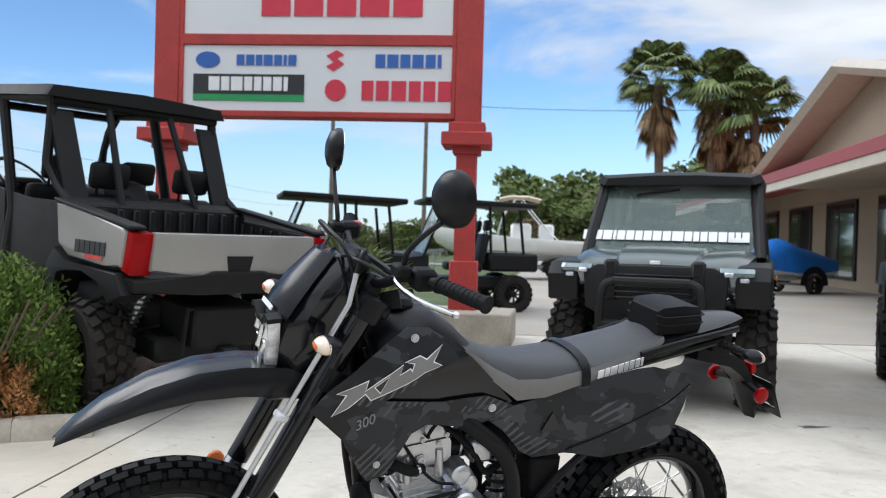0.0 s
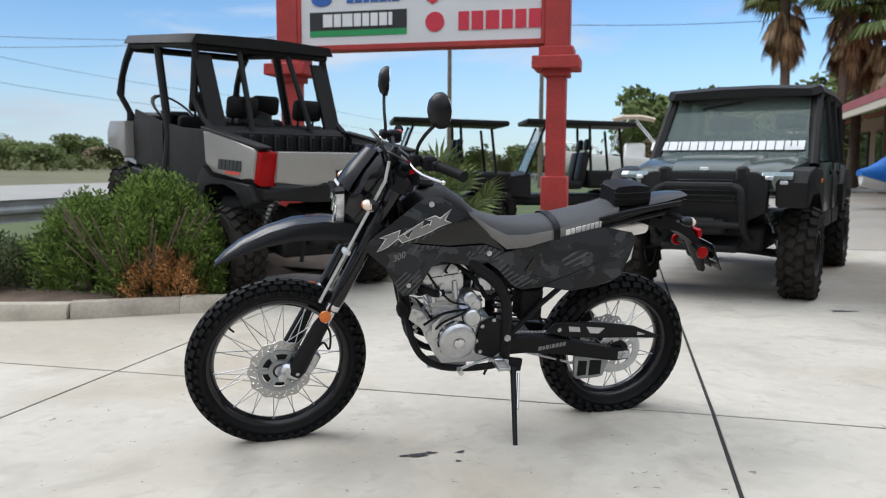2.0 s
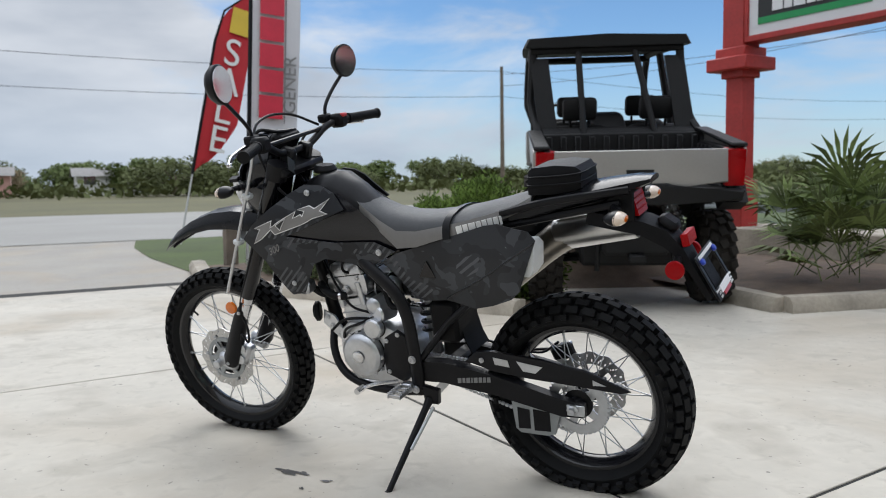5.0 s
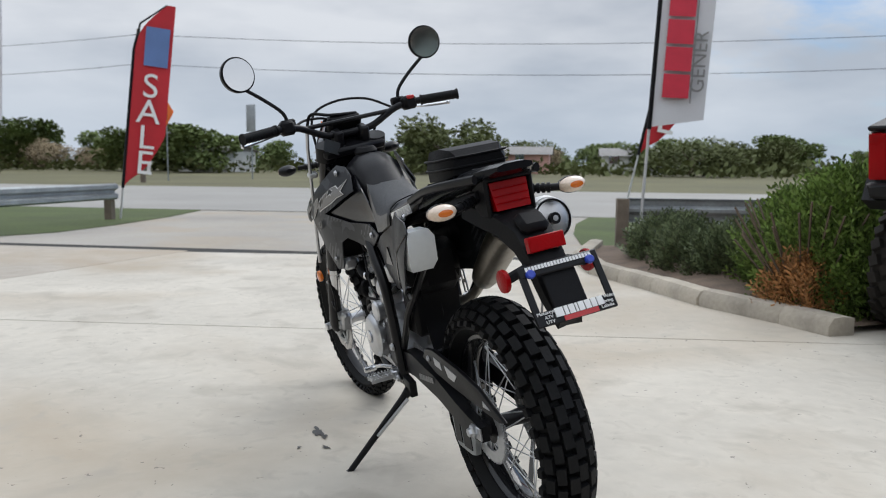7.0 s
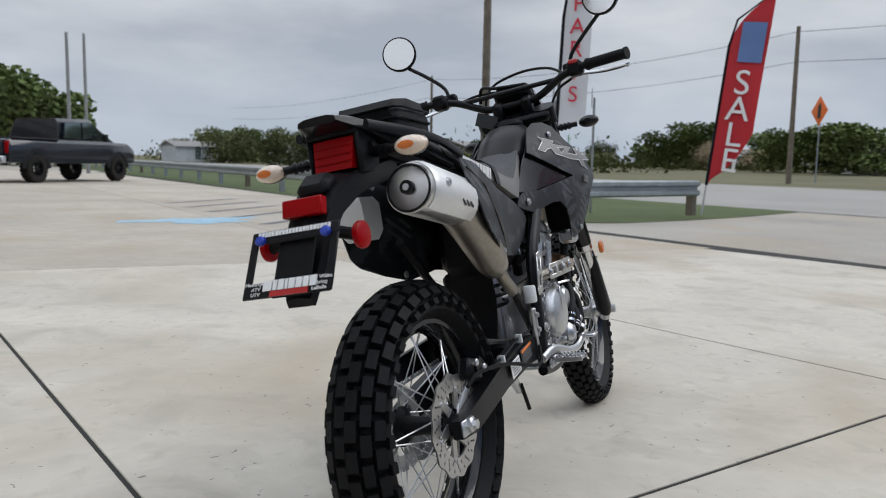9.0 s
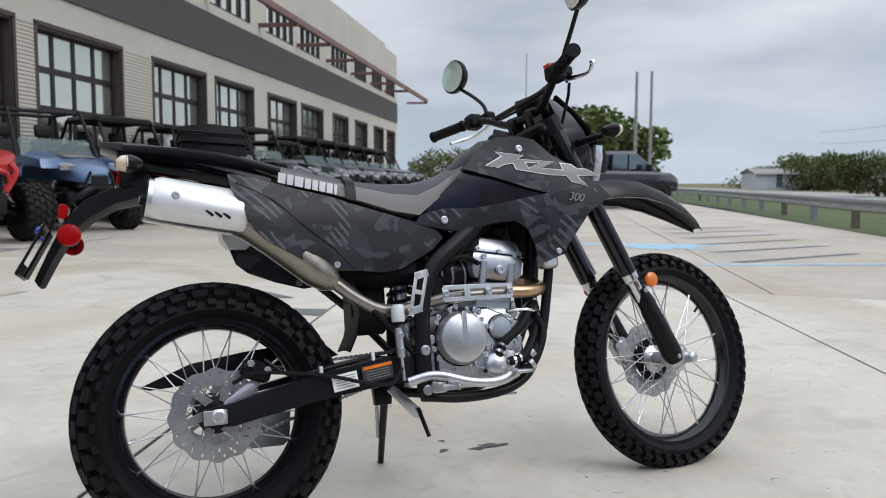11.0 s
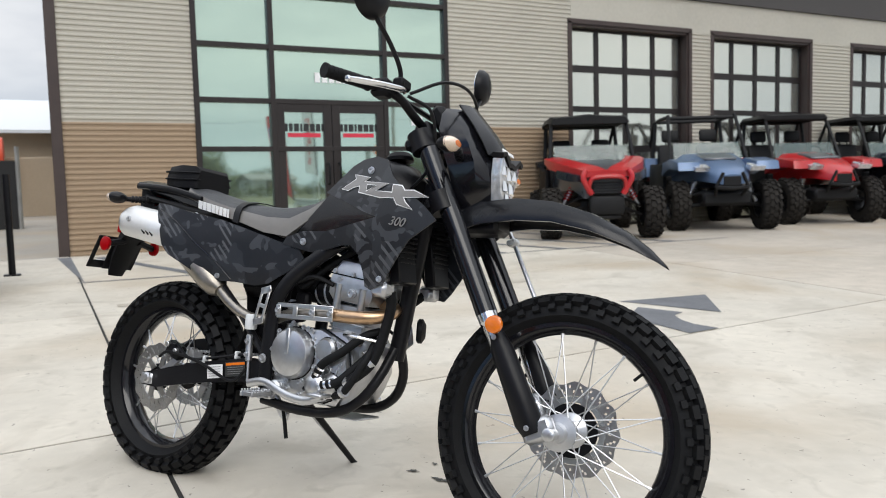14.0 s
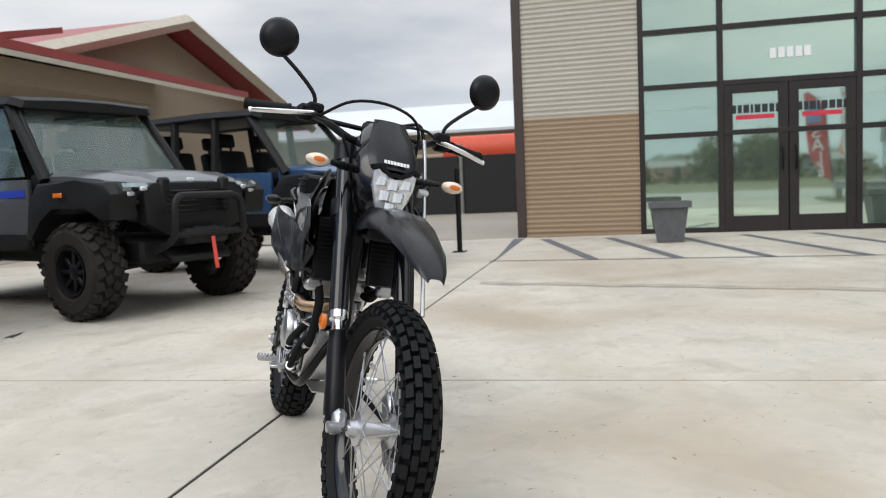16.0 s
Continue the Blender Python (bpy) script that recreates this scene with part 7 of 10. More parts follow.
def tyre_mesh(R, w, rim_r, rows, count, deep, name):
    """A knobbly tyre about the y axis. rows: (side, reach, stagger) of knobs; deep: their depth."""
    bm = B()
    h = w / 2
    prof = []
    for a in range(0, 19):
        t = math.pi * (a / 18)
        y = h * math.cos(t)
        k = math.sin(t) ** 0.62
        prof.append((rim_r + (R - deep - rim_r) * k, y))
    prof = [(rim_r, h * 0.42)] + [p for p in prof if p[0] > rim_r + 0.006] + [(rim_r, -h * 0.42)]
    lathe(bm, prof, 72, closed=True)
    for yf, tilt, stag, (bl, bw, bh) in rows:
        for k in range(count):
            a = 2 * math.pi * (k + stag) / count
            t = math.acos(max(-1, min(1, yf)))
            rr = rim_r + (R - deep - rim_r) * (math.sin(t) ** 0.62)
            m = Matrix.Rotation(a, 4, "Y") @ Matrix.Translation((rr + (deep - bh / 2) * math.cos(radians(tilt)), yf * h + (deep - bh / 2) * math.sin(radians(tilt)), 0)) @ Matrix.Rotation(radians(tilt), 4, "Z")
            c = [(x * bh / 2, y * bw / 2 * (0.86 if x > 0 else 1), z * bl / 2 * (0.86 if x > 0 else 1)) for x in (-1, 1) for y in (-1, 1) for z in (-1, 1)]
            add(bm, c, [(0, 1, 3, 2), (4, 6, 7, 5), (0, 4, 5, 1), (2, 3, 7, 6), (0, 2, 6, 4), (1, 5, 7, 3)], m)
    return finish(bm, name, "rubber", 30)


def disc_mesh(R, r, name, waves=12, n=120):
    """A waved, drilled brake disc about the y axis."""
    bm = B()
    rows = 5
    vv = {}
    def v(i, j):
        i %= n
        if (i, j) not in vv:
            a = 2 * math.pi * i / n
            o = R * (1 + 0.03 * math.cos(waves * a))
            q = r + (o - r) * j / rows
            vv[i, j] = bm.verts.new((q * math.cos(a), 0, q * math.sin(a)))
        return vv[i, j]
    for i in range(n):
        for j in range(rows):
            if (j == 1 and i % 5 == 0) or (j == 3 and i % 5 == 2) or (j == 2 and i % 10 == 6):
                continue
            bm.faces.new((v(i, j), v(i + 1, j), v(i + 1, j + 1), v(i, j + 1)))
    bmesh.ops.recalc_face_normals(bm, faces=bm.faces)
    thicken(bm, 0.004)
    return finish(bm, name, "disc_steel")


def disc_carrier(disc, r):
    """The six arms that hold a disc to its hub, and their rivets."""
    bm = B()
    add(bm, [(0.034, 0, -0.012), (0.034, 0, 0.012), (r + 0.008, 0, 0.024), (r + 0.008, 0, 0.006)], [(0, 1, 2, 3)])
    bm.normal_update()
    thicken(bm, 0.005)
    arm = finish(bm, "carrier_arm", "disc_steel")
    for k in range(6):
        m = Matrix.Rotation(2 * math.pi * k / 6, 4, "Y")
        part("carrier_arm", arm, None, disc, m=m)
        for q in (1, -1):
            part("rivet", BOLT, None, disc, m=m @ pose(r + 0.004, 0.003 * q, 0.015, 0, 0, 0 if q > 0 else 180) @ Matrix.Scale(0.7, 4))


def wheel(name, centre, R, w, rim_r, tyre, hub_w, label, front):
    bm = B()
    hw = w * 0.3
    lathe(bm, [(rim_r + 0.006, hw), (rim_r + 0.008, hw - 0.006), (rim_r - 0.008, hw * 0.55), (rim_r - 0.014, 0), (rim_r - 0.008, -hw * 0.55), (rim_r + 0.008, -hw + 0.006), (rim_r + 0.006, -hw), (rim_r - 0.004, -hw), (rim_r - 0.02, -hw * 0.5), (rim_r - 0.025, 0), (rim_r - 0.02, hw * 0.5), (rim_r - 0.004, hw)], 72, closed=True)
    m = Matrix.Translation(centre)
    wh = part(name, bm, "gloss_black", bike, label, STEER @ m if front else m)
    part("tyre", tyre, None, wh, "black knobbly rubber tyre")
    bm = B()
    f = hub_w / 2
    lathe(bm, [(0.012, f + 0.02), (0.022, f + 0.018), (0.026, f), (0.046, f - 0.004), (0.046, f - 0.012), (0.024, f - 0.022), (0.02, 0), (0.024, -f + 0.022), (0.046, -f + 0.012), (0.046, -f + 0.004), (0.026, -f), (0.022, -f - 0.018), (0.012, -f - 0.02)], 24)
    part("hub", bm, "zinc" if front else "satin_black", wh)
    kinds = []
    for side in (1, -1):
        for lead in (1, -1):
            a0, a1 = 0.0, lead * 0.62
            p = Vector((0.043 * math.cos(a0), side * (f - 0.008), 0.043 * math.sin(a0)))
            q = Vector(((rim_r - 0.016) * math.cos(a1), side * 0.006, (rim_r - 0.016) * math.sin(a1)))
            bm = tube(B(), [p, q - (q - p).normalized() * 0.018], 0.0018, 6)
            tube(bm, [q - (q - p).normalized() * 0.02, q], 0.0032, 6)
            kinds.append(finish(bm, "spoke", "zinc"))
    for k in range(36):
        part("spoke", kinds[k % 4], None, wh, m=Matrix.Rotation(2 * math.pi * k / 36, 4, "Y"))
    return wh


FT = tyre_mesh(0.35, 0.088, 0.268, [(0.0, 0, 0.0, (0.039, 0.024, 0.022)), (0.36, 22, 0.5, (0.038, 0.019, 0.022)), (-0.36, -22, 0.5, (0.038, 0.019, 0.022)), (0.68, 45, 0.0, (0.036, 0.022, 0.02)), (-0.68, -45, 0.0, (0.036, 0.022, 0.02)), (0.9, 68, 0.5, (0.02, 0.016, 0.013)), (-0.9, -68, 0.5, (0.02, 0.016, 0.013))], 46, 0.014, "tyre")
RT = tyre_mesh(0.33, 0.126, 0.232, [(0.17, 6, 0.0, (0.047, 0.028, 0.03)), (-0.17, -6, 0.5, (0.047, 0.028, 0.03)), (0.52, 30, 0.5, (0.046, 0.025, 0.03)), (-0.52, -30, 0.0, (0.046, 0.025, 0.03)), (0.79, 52, 0.0, (0.042, 0.025, 0.028)), (-0.79, -52, 0.5, (0.042, 0.025, 0.028)), (0.94, 72, 0.5, (0.024, 0.016, 0.014)), (-0.94, -72, 0.0, (0.024, 0.016, 0.014))], 36, 0.017, "tyre")
fw = wheel("front_wheel", FA, 0.345, 0.086, 0.268, FT, 0.115, "wire-spoked wheel with a black rim", True)
rw = wheel("rear_wheel", RA, 0.325, 0.122, 0.232, RT, 0.14, "wire-spoked wheel with a black rim", False)
fd = part("brake_disc", disc_mesh(0.122, 0.088, "brake_disc"), None, fw, "waved drilled steel disc", pose(0, 0.068, 0))
disc_carrier(fd, 0.088)
bm = B()
lathe(bm, [(0.03, 0.007), (0.047, 0.008), (0.047, -0.003), (0.03, -0.003)], 32, closed=True)
lathe(bm, [(0.072, 0.005), (0.087, 0.004), (0.087, -0.002), (0.072, -0.002)], 32, closed=True)
for k in range(6):
    boxat(bm, (0.06 * math.cos(1.047 * k), 0.003, 0.06 * math.sin(1.047 * k)), (0.036, 0.006, 0.016), 0.001, ry=-60 * k)
part("disc_carrier", bm, "galvanised", fd, "grey spoked disc carrier")
part("hub_plate", lathe(B(), [(0.02, -0.006), (0.07, -0.008), (0.07, -0.012), (0.02, -0.012)], 32, closed=True), "satin_black", fd)
rd = part("brake_disc", disc_mesh(0.112, 0.072, "brake_disc"), None, rw, "waved drilled steel disc", pose(0, -0.07, 0))
disc_carrier(rd, 0.072)
bm = B()
n = 44
ringo = []
for i in range(n * 2):
    a = math.pi * i / n
    ringo.append(((0.1 if i % 2 else 0.093) * math.cos(a), (0.1 if i % 2 else 0.093) * math.sin(a)))
ri = [(0.066 * math.cos(math.pi * i / n), 0.066 * math.sin(math.pi * i / n)) for i in range(2 * n)]
k2 = 2 * n
add(bm, [(x, 0, z) for x, z in ringo] + [(x, 0, z) for x, z in ri], [(i, (i + 1) % k2, k2 + (i + 1) % k2, k2 + i) for i in range(k2)])
for k in range(5):
    add(bm, [(0.03, 0, -0.014), (0.03, 0, 0.014), (0.069, 0, 0.012), (0.069, 0, -0.012)], [(0, 1, 2, 3)], Matrix.Rotation(2 * math.pi * k / 5, 4, "Y"))
bmesh.ops.recalc_face_normals(bm, faces=bm.faces)
thicken(bm, 0.006)
part("sprocket", bm, "zinc", rw, "toothed steel rear sprocket", pose(0, 0.066, 0))
part("valve", tube(B(), [(0.19, 0, 0.168), (0.165, 0, 0.145)], 0.004, 8), "rubber", fw)

# fork, axle, brake
for s in (1, -1):
    y = 0.098 * s
    top, col, low = Vector((0.245, y, 1.095)), Vector((0.483, y, 0.615)), Vector((0.618, y, 0.343))
    leg = fpart("fork_leg", tube(B(), [top, top + AX_D * 0.03, col], [0.026, 0.028, 0.0285], 18), "gloss_black")
    fpart("fork_tube", tube(B(), [col - AX_D * 0.005, col + AX_D * 0.022, col + AX_D * 0.03, low], [0.0275, 0.0275, 0.021, 0.021], 16), "polished", leg, "bright chrome lower tube")
    prof = []
    for t, wd, hh in ((0.06, 0.02, 0.03), (0.1, 0.03, 0.036), (0.2, 0.033, 0.038), (0.29, 0.036, 0.04), (0.32, 0.026, 0.03)):
        c = col + AX_D * t + Vector((0.008, 0.004 * s, 0.003))
        e = Vector((math.cos(RAKE), 0, math.sin(RAKE)))
        prof.append([c + e * (wd * math.cos(a)) + Vector((0, s * hh * 0.72 * math.sin(a), 0)) for a in (2 * math.pi * k / 14 for k in range(14))])
    fpart("fork_guard", loft(B(), prof), "satin_black", leg, "black plastic fork guard")
    bm = B()
    boxat(bm, (0.645, y, 0.343), (0.085, 0.036, 0.06), 0.012, ry=-24)
    lathe(bm, [(0.013, 0.036), (0.016, 0.034), (0.016, 0.0)], 12, pose(FA.x, y, FA.z, 0, 0, 0 if s > 0 else 180))
    fpart("axle_clamp", bm, "cast_alu", leg, "cast aluminium axle clamp")
    ob = fpart("reflector", lathe(B(), [(0.02, 0), (0.023, 0.004), (0.022, 0.012), (0.016, 0.015)], 22), "orange_lens", leg, "round orange reflector", pose(0.527, y + 0.046 * s, 0.588, 0, 0, 0 if s > 0 else 180))
    for t in (0.065, 0.3):
        p = col + AX_D * t
        bolt(leg, p.x + 0.008, y + 0.03 * s, p.z, 0.7)
bm = B()
for z, x in ((1.075, 0.232), (0.905, 0.312)):
    boxat(bm, (x, 0, z), (0.075, 0.24, 0.036), 0.01, ry=-26.4)
    for s in (1, -1):
        cyl(bm, (x + 0.012 - 0.01, 0.098 * s, z + 0.024), (x + 0.026, 0.098 * s, z - 0.026), 0.037, 16)
fpart("triple_clamp", bm, "satin_black")
fpart("axle", cyl(B(), (FA.x, -0.115, FA.z), (FA.x, 0.115, FA.z), 0.0095), "polished")
bm = B()
boxat(bm, (0.572, 0.079, 0.375), (0.06, 0.045, 0.085), 0.01, ry=-28)
cyl(bm, (0.565, 0.06, 0.4), (0.565, 0.108, 0.4), 0.019, 14)
cyl(bm, (0.58, 0.06, 0.355), (0.58, 0.108, 0.355), 0.019, 14)
cal = fpart("brake_caliper", bm, "cast_alu")
fpart("brake_hose", tube(B(), smooth_path([(0.565, 0.1, 0.41), (0.53, 0.125, 0.47), (0.505, 0.125, 0.44), (0.5, 0.12, 0.5), (0.515, 0.118, 0.58), (0.42, 0.125, 0.76), (0.31, 0.12, 0.98), (0.27, 0.04, 1.13)], 5), 0.0045, 8), "satin_black", None)
rod = fpart("hose_tube", tube(B(), [(0.545, 0.132, 0.64), (0.315, 0.14, 1.1), (0.3, 0.13, 1.17)], 0.0065, 10), "zinc", None, "straight grey metal tube clipped to the fork")
for t in (0.32, 0.68):
    p = Vector((0.545, 0.132, 0.64)).lerp(Vector((0.315, 0.14, 1.1)), t + 0.1)
    fpart("clip", boxat(B(), (p.x, p.y - 0.008, p.z), (0.03, 0.036, 0.02), 0.005, ry=-26), "milk_plastic", rod, "pale grey clip")
fpart("cable", tube(B(), smooth_path([(0.3, 0.13, 1.17), (0.28, 0.11, 1.215), (0.25, 0.05, 1.2), (0.25, -0.05, 1.19)], 5), 0.006, 8), "satin_black")

# front fender
bm = B()
secs = []
for x, zt, hw, dp in ((0.335, 0.9, 0.066, 0.07), (0.42, 0.923, 0.074, 0.07), (0.52, 0.932, 0.076, 0.068), (0.62, 0.924, 0.074, 0.062), (0.72, 0.894, 0.068, 0.052), (0.81, 0.85, 0.056, 0.04), (0.868, 0.808, 0.04, 0.026), (0.905, 0.772, 0.022, 0.012)):
    ring = [(-1.0, -1.0), (-0.98, -0.55), (-0.72, -0.08), (-0.3, -0.06), (0, 0.03), (0.3, -0.06), (0.72, -0.08), (0.98, -0.55), (1.0, -1.0), (0.86, -1.0), (0.8, -0.6), (0.55, -0.22), (0, -0.14), (-0.55, -0.22), (-0.8, -0.6), (-0.86, -1.0)]
    secs.append([(x + 0.006 * abs(v), u * hw, zt + v * dp) for u, v in ring])
loft(bm, secs)
fpart("front_fender", bm, "fender_plastic", None, "pointed charcoal plastic fender")
fpart("fender_bracket", boxat(B(), (0.39, 0, 0.862), (0.16, 0.1, 0.06), 0.012), "satin_black")

# headlight mask
bm = B()
secs = []
for z, xf, hw, xb in ((0.885, 0.42, 0.045, 0.35), (0.92, 0.445, 0.064, 0.345), (0.965, 0.458, 0.076, 0.335), (1.02, 0.452, 0.088, 0.32), (1.07, 0.432, 0.09, 0.3), (1.12, 0.4, 0.082, 0.285), (1.165, 0.362, 0.064, 0.28), (1.185, 0.34, 0.05, 0.285)):
    secs.append([(xb, -hw * 1.02, z), (xf - 0.05, -hw, z), (xf - 0.012, -hw * 0.62, z), (xf, 0, z + 0.004), (xf - 0.012, hw * 0.62, z), (xf - 0.05, hw, z), (xb, hw * 1.02, z), (xb + 0.012, hw * 0.8, z), (xb + 0.012, -hw * 0.8, z)])
loft(bm, secs)
mask = fpart("headlight_mask", bm, "gloss_black", None, "glossy black headlight surround")
bm = B()
poly = [(0.0, -0.075), (0.035, -0.062), (0.062, 0.005), (0.066, 0.045), (0.05, 0.052), (0.02, 0.028), (0, 0.034), (-0.02, 0.028), (-0.05, 0.052), (-0.066, 0.045), (-0.062, 0.005), (-0.035, -0.062)]
slab(bm, [(u, 1.12 * v) for u, v in poly], 0, 0.03, pose(0.442, 0, 0.985, 0, 0, -90) @ pose(0, 0, 0, -4, 0, 0), 0.006)
lens = fpart("headlight", bm, "head_lens", mask, "faceted clear headlight")
for y, z in ((-0.038, 1.006), (0.0, 0.998), (0.038, 1.006), (-0.021, 0.965), (0.021, 0.965), (0.0, 0.932)):
    bm = B()
    loft(bm, [[(0.473, y - 0.018, z - 0.015), (0.473, y + 0.018, z - 0.015), (0.471, y + 0.017, z + 0.015), (0.471, y - 0.017, z + 0.015)], [(0.48, y - 0.003, z - 0.013), (0.48, y + 0.003, z - 0.013), (0.474, y + 0.012, z + 0.013), (0.474, y - 0.012, z + 0.013)]])
    fpart("facet", bm, "mirror", lens)
bm = B()
for s in (1, -1):
    slab(bm, [(0.0, 0.036), (0.02 * s, 0.031), (0.052 * s, 0.056), (0.07 * s, 0.048), (0.074 * s, 0.06), (0.05 * s, 0.068), (0.018 * s, 0.044), (0, 0.048)], 0, 0.034, pose(0.443, 0, 0.989, 0, 0, -90) @ pose(0, 0, 0, -4, 0, 0))
fpart("brow", bm, "satin_black", mask)
bm = B()
secs = []
for z, xf, hw in ((1.042, 0.466, 0.072), (1.08, 0.448, 0.08), (1.13, 0.412, 0.072), (1.195, 0.355, 0.05)):
    secs.append([(xf - 0.03, -hw, z), (xf - 0.008, -hw * 0.7, z), (xf, 0, z), (xf - 0.008, hw * 0.7, z), (xf - 0.03, hw, z), (xf - 0.036, hw * 0.9, z), (xf - 0.012, 0, z), (xf - 0.036, -hw * 0.9, z)])
loft(bm, secs)
fpart("visor", bm, "fender_plastic", mask, "dark grey visor panel")
fpart("brand_mark", blocks(B(), [0.7] * 8, 0.011, 0.003), "white_ink", mask, m=pose(0.4615, 0, 1.062, -24, 0, 90))

# handlebar
BARY = [(0.225, -0.06, 1.128), (0.222, -0.11, 1.14), (0.205, -0.19, 1.178), (0.17, -0.27, 1.186), (0.118, -0.405, 1.18)]
bm = tube(B(), smooth_path(BARY[::-1] + [(x, -y, z) for x, y, z in BARY], 4), 0.0125, 12)
tube(bm, [(0.214, -0.17, 1.172), (0.214, 0.17, 1.172)], 0.008, 8)
bar = fpart("handlebar", bm, "satin_black")
bm = B()
for s in (1, -1):
    boxat(bm, (0.225, 0.05 * s, 1.115), (0.05, 0.036, 0.06), 0.008, ry=-20)
fpart("bar_clamp", bm, "satin_black", bar)
fpart("instrument", boxat(B(), (0.27, 0.0, 1.155), (0.05, 0.13, 0.085), 0.014, ry=-38), "black_plastic", None, "black instrument box")
for s in (1, -1):
    gx = lambda t: Vector((0.17, 0.27 * s, 1.186)).lerp(Vector((0.118, 0.405 * s, 1.18)), t)
    bm = tube(B(), [gx(0.05), gx(0.98)], 0.0165, 14)
    for t in (0.05, 0.98):
        tube(bm, [gx(t), gx(t + 0.05)], 0.0195, 14)
    for k in range(9):
        tube(bm, [gx(0.14 + k * 0.09), gx(0.17 + k * 0.09)], 0.0176, 12)
    fpart("grip", bm, "rubber", bar, "ribbed black rubber grip")
    bm = B()
    boxat(bm, (0.184, 0.235 * s, 1.186), (0.055, 0.05, 0.05), 0.01)
    boxat(bm, (0.23, 0.215 * s, 1.2), (0.035, 0.05, 0.03), 0.006)
    sw = fpart("switch_box", bm, "black_plastic", bar)
    if s < 0:
        fpart("kill_switch", boxat(B(), (0.162, -0.235, 1.205), (0.02, 0.03, 0.014), 0.004), "red_plastic", sw, "red kill switch")
    bm = tube(B(), smooth_path([(0.232, 0.2 * s, 1.186), (0.248, 0.24 * s, 1.178), (0.234, 0.32 * s, 1.165), (0.186, 0.395 * s, 1.157)], 4), [0.008] * 12 + [0.0065], 8, flat=0.7)
    bmesh.ops.create_icosphere(bm, subdivisions=1, radius=0.0095, matrix=pose(0.184, 0.398 * s, 1.157))
    fpart("lever", bm, "polished", bar, "bright alloy lever")
    bm = tube(B(), smooth_path([(0.225, 0.215 * s, 1.195), (0.226, 0.225 * s, 1.24), (0.22, 0.275 * s, 1.29), (0.207, 0.335 * s, 1.338)], 4), 0.0065, 8)
    cyl(bm, (0.225, 0.215 * s, 1.188), (0.226, 0.217 * s, 1.212), 0.011, 10)
    mir = fpart("mirror", bm, "satin_black", bar, "round black mirror on a bent stalk")
    mm = pose(0.196, 0.354 * s, 1.39) @ Matrix.Scale(1.18, 4) @ pose(0, 0, 0, -8, 0, 0) @ pose(0, 0, 0, 0, 0, 12 * s)
    fpart("mirror_shell", lathe(B(), [(0.02, 0.026), (0.04, 0.019), (0.05, 0.006), (0.051, -0.006), (0.047, -0.009)], 28, axis="X"), "satin_black", mir, m=mm)
    fpart("mirror_glass", lathe(B(), [(0.046, -0.0085), (0.046, -0.0105)], 28, axis="X"), "mirror", mir, m=mm)
# cables in front of the bars
for k, pts in enumerate(([(0.25, -0.2, 1.18), (0.31, -0.12, 1.235), (0.33, 0.0, 1.245), (0.31, 0.1, 1.2), (0.27, 0.11, 1.05), (0.2, 0.06, 0.93)], [(0.25, 0.2, 1.18), (0.3, 0.12, 1.2), (0.3, 0.02, 1.17), (0.25, -0.05, 1.0)], [(0.25, -0.21, 1.17), (0.29, -0.14, 1.14), (0.27, -0.08, 1.02), (0.18, -0.06, 0.93)])):
    fpart("cable", tube(B(), smooth_path(pts, 5), 0.0048, 7), "satin_black")
# turn signals
LENS_ELL = lathe(B(), [(0.004, 0.03), (0.016, 0.026), (0.026, 0.012), (0.029, -0.004), (0.027, -0.008)], 20, Matrix.Diagonal((1.3, 1.0, 1.0, 1)))
for v in LENS_ELL.verts:
    v.co = Vector((v.co.x, v.co.y, v.co.z * 0.95))
LENS_ELL = finish(LENS_ELL, "lens", "clear_lens")
AMBER = finish(lathe(B(), [(0.002, 0.0312), (0.007, 0.03), (0.0125, 0.0285)], 16, Matrix.Diagonal((1.5, 1.0, 0.9, 1))), "bulb", "orange_lens")


def signal(x, y, z, root, front, face):
    """A stalk with a housing whose clear lens faces along x by face."""
    mk = fpart if front else (lambda n_, b_, mt, par=None, lb="", m=None: part(n_, b_, mt, par or bike, lb, m))
    bm = tube(B(), [root, (x, y * 0.8, z)], 0.009, 10)
    for k in range(5):
        p = Vector(root).lerp(Vector((x, y * 0.8, z)), 0.15 + 0.14 * k)
        d = (Vector((x, y * 0.8, z)) - Vector(root)).normalized() * 0.004
        tube(bm, [p - d, p + d], 0.0125, 10)
    m = pose(x, y, z, 0, 0, -90 if face > 0 else 90) @ Matrix.Diagonal((0.95, 0.8, 0.72, 1))
    lathe(bm, [(0.01, -0.045), (0.021, -0.032), (0.028, -0.012), (0.0285, 0.0)], 18, m @ Matrix.Diagonal((1.3, 1, 1, 1)))
    sg = mk("turn_signal", bm, "satin_black")
    ln_ = mk("lens", LENS_ELL, None, sg, "clear lens over an amber bulb", m)
    mk("bulb", AMBER, None, ln_, "amber bulb glow")


for s in (1, -1):
    signal(0.392, 0.215 * s, 1.034, (0.355, 0.08 * s, 1.03), True, 1)
    signal(-0.945, 0.168 * s, 0.928, (-0.9, 0.06 * s, 0.935), False, -1)

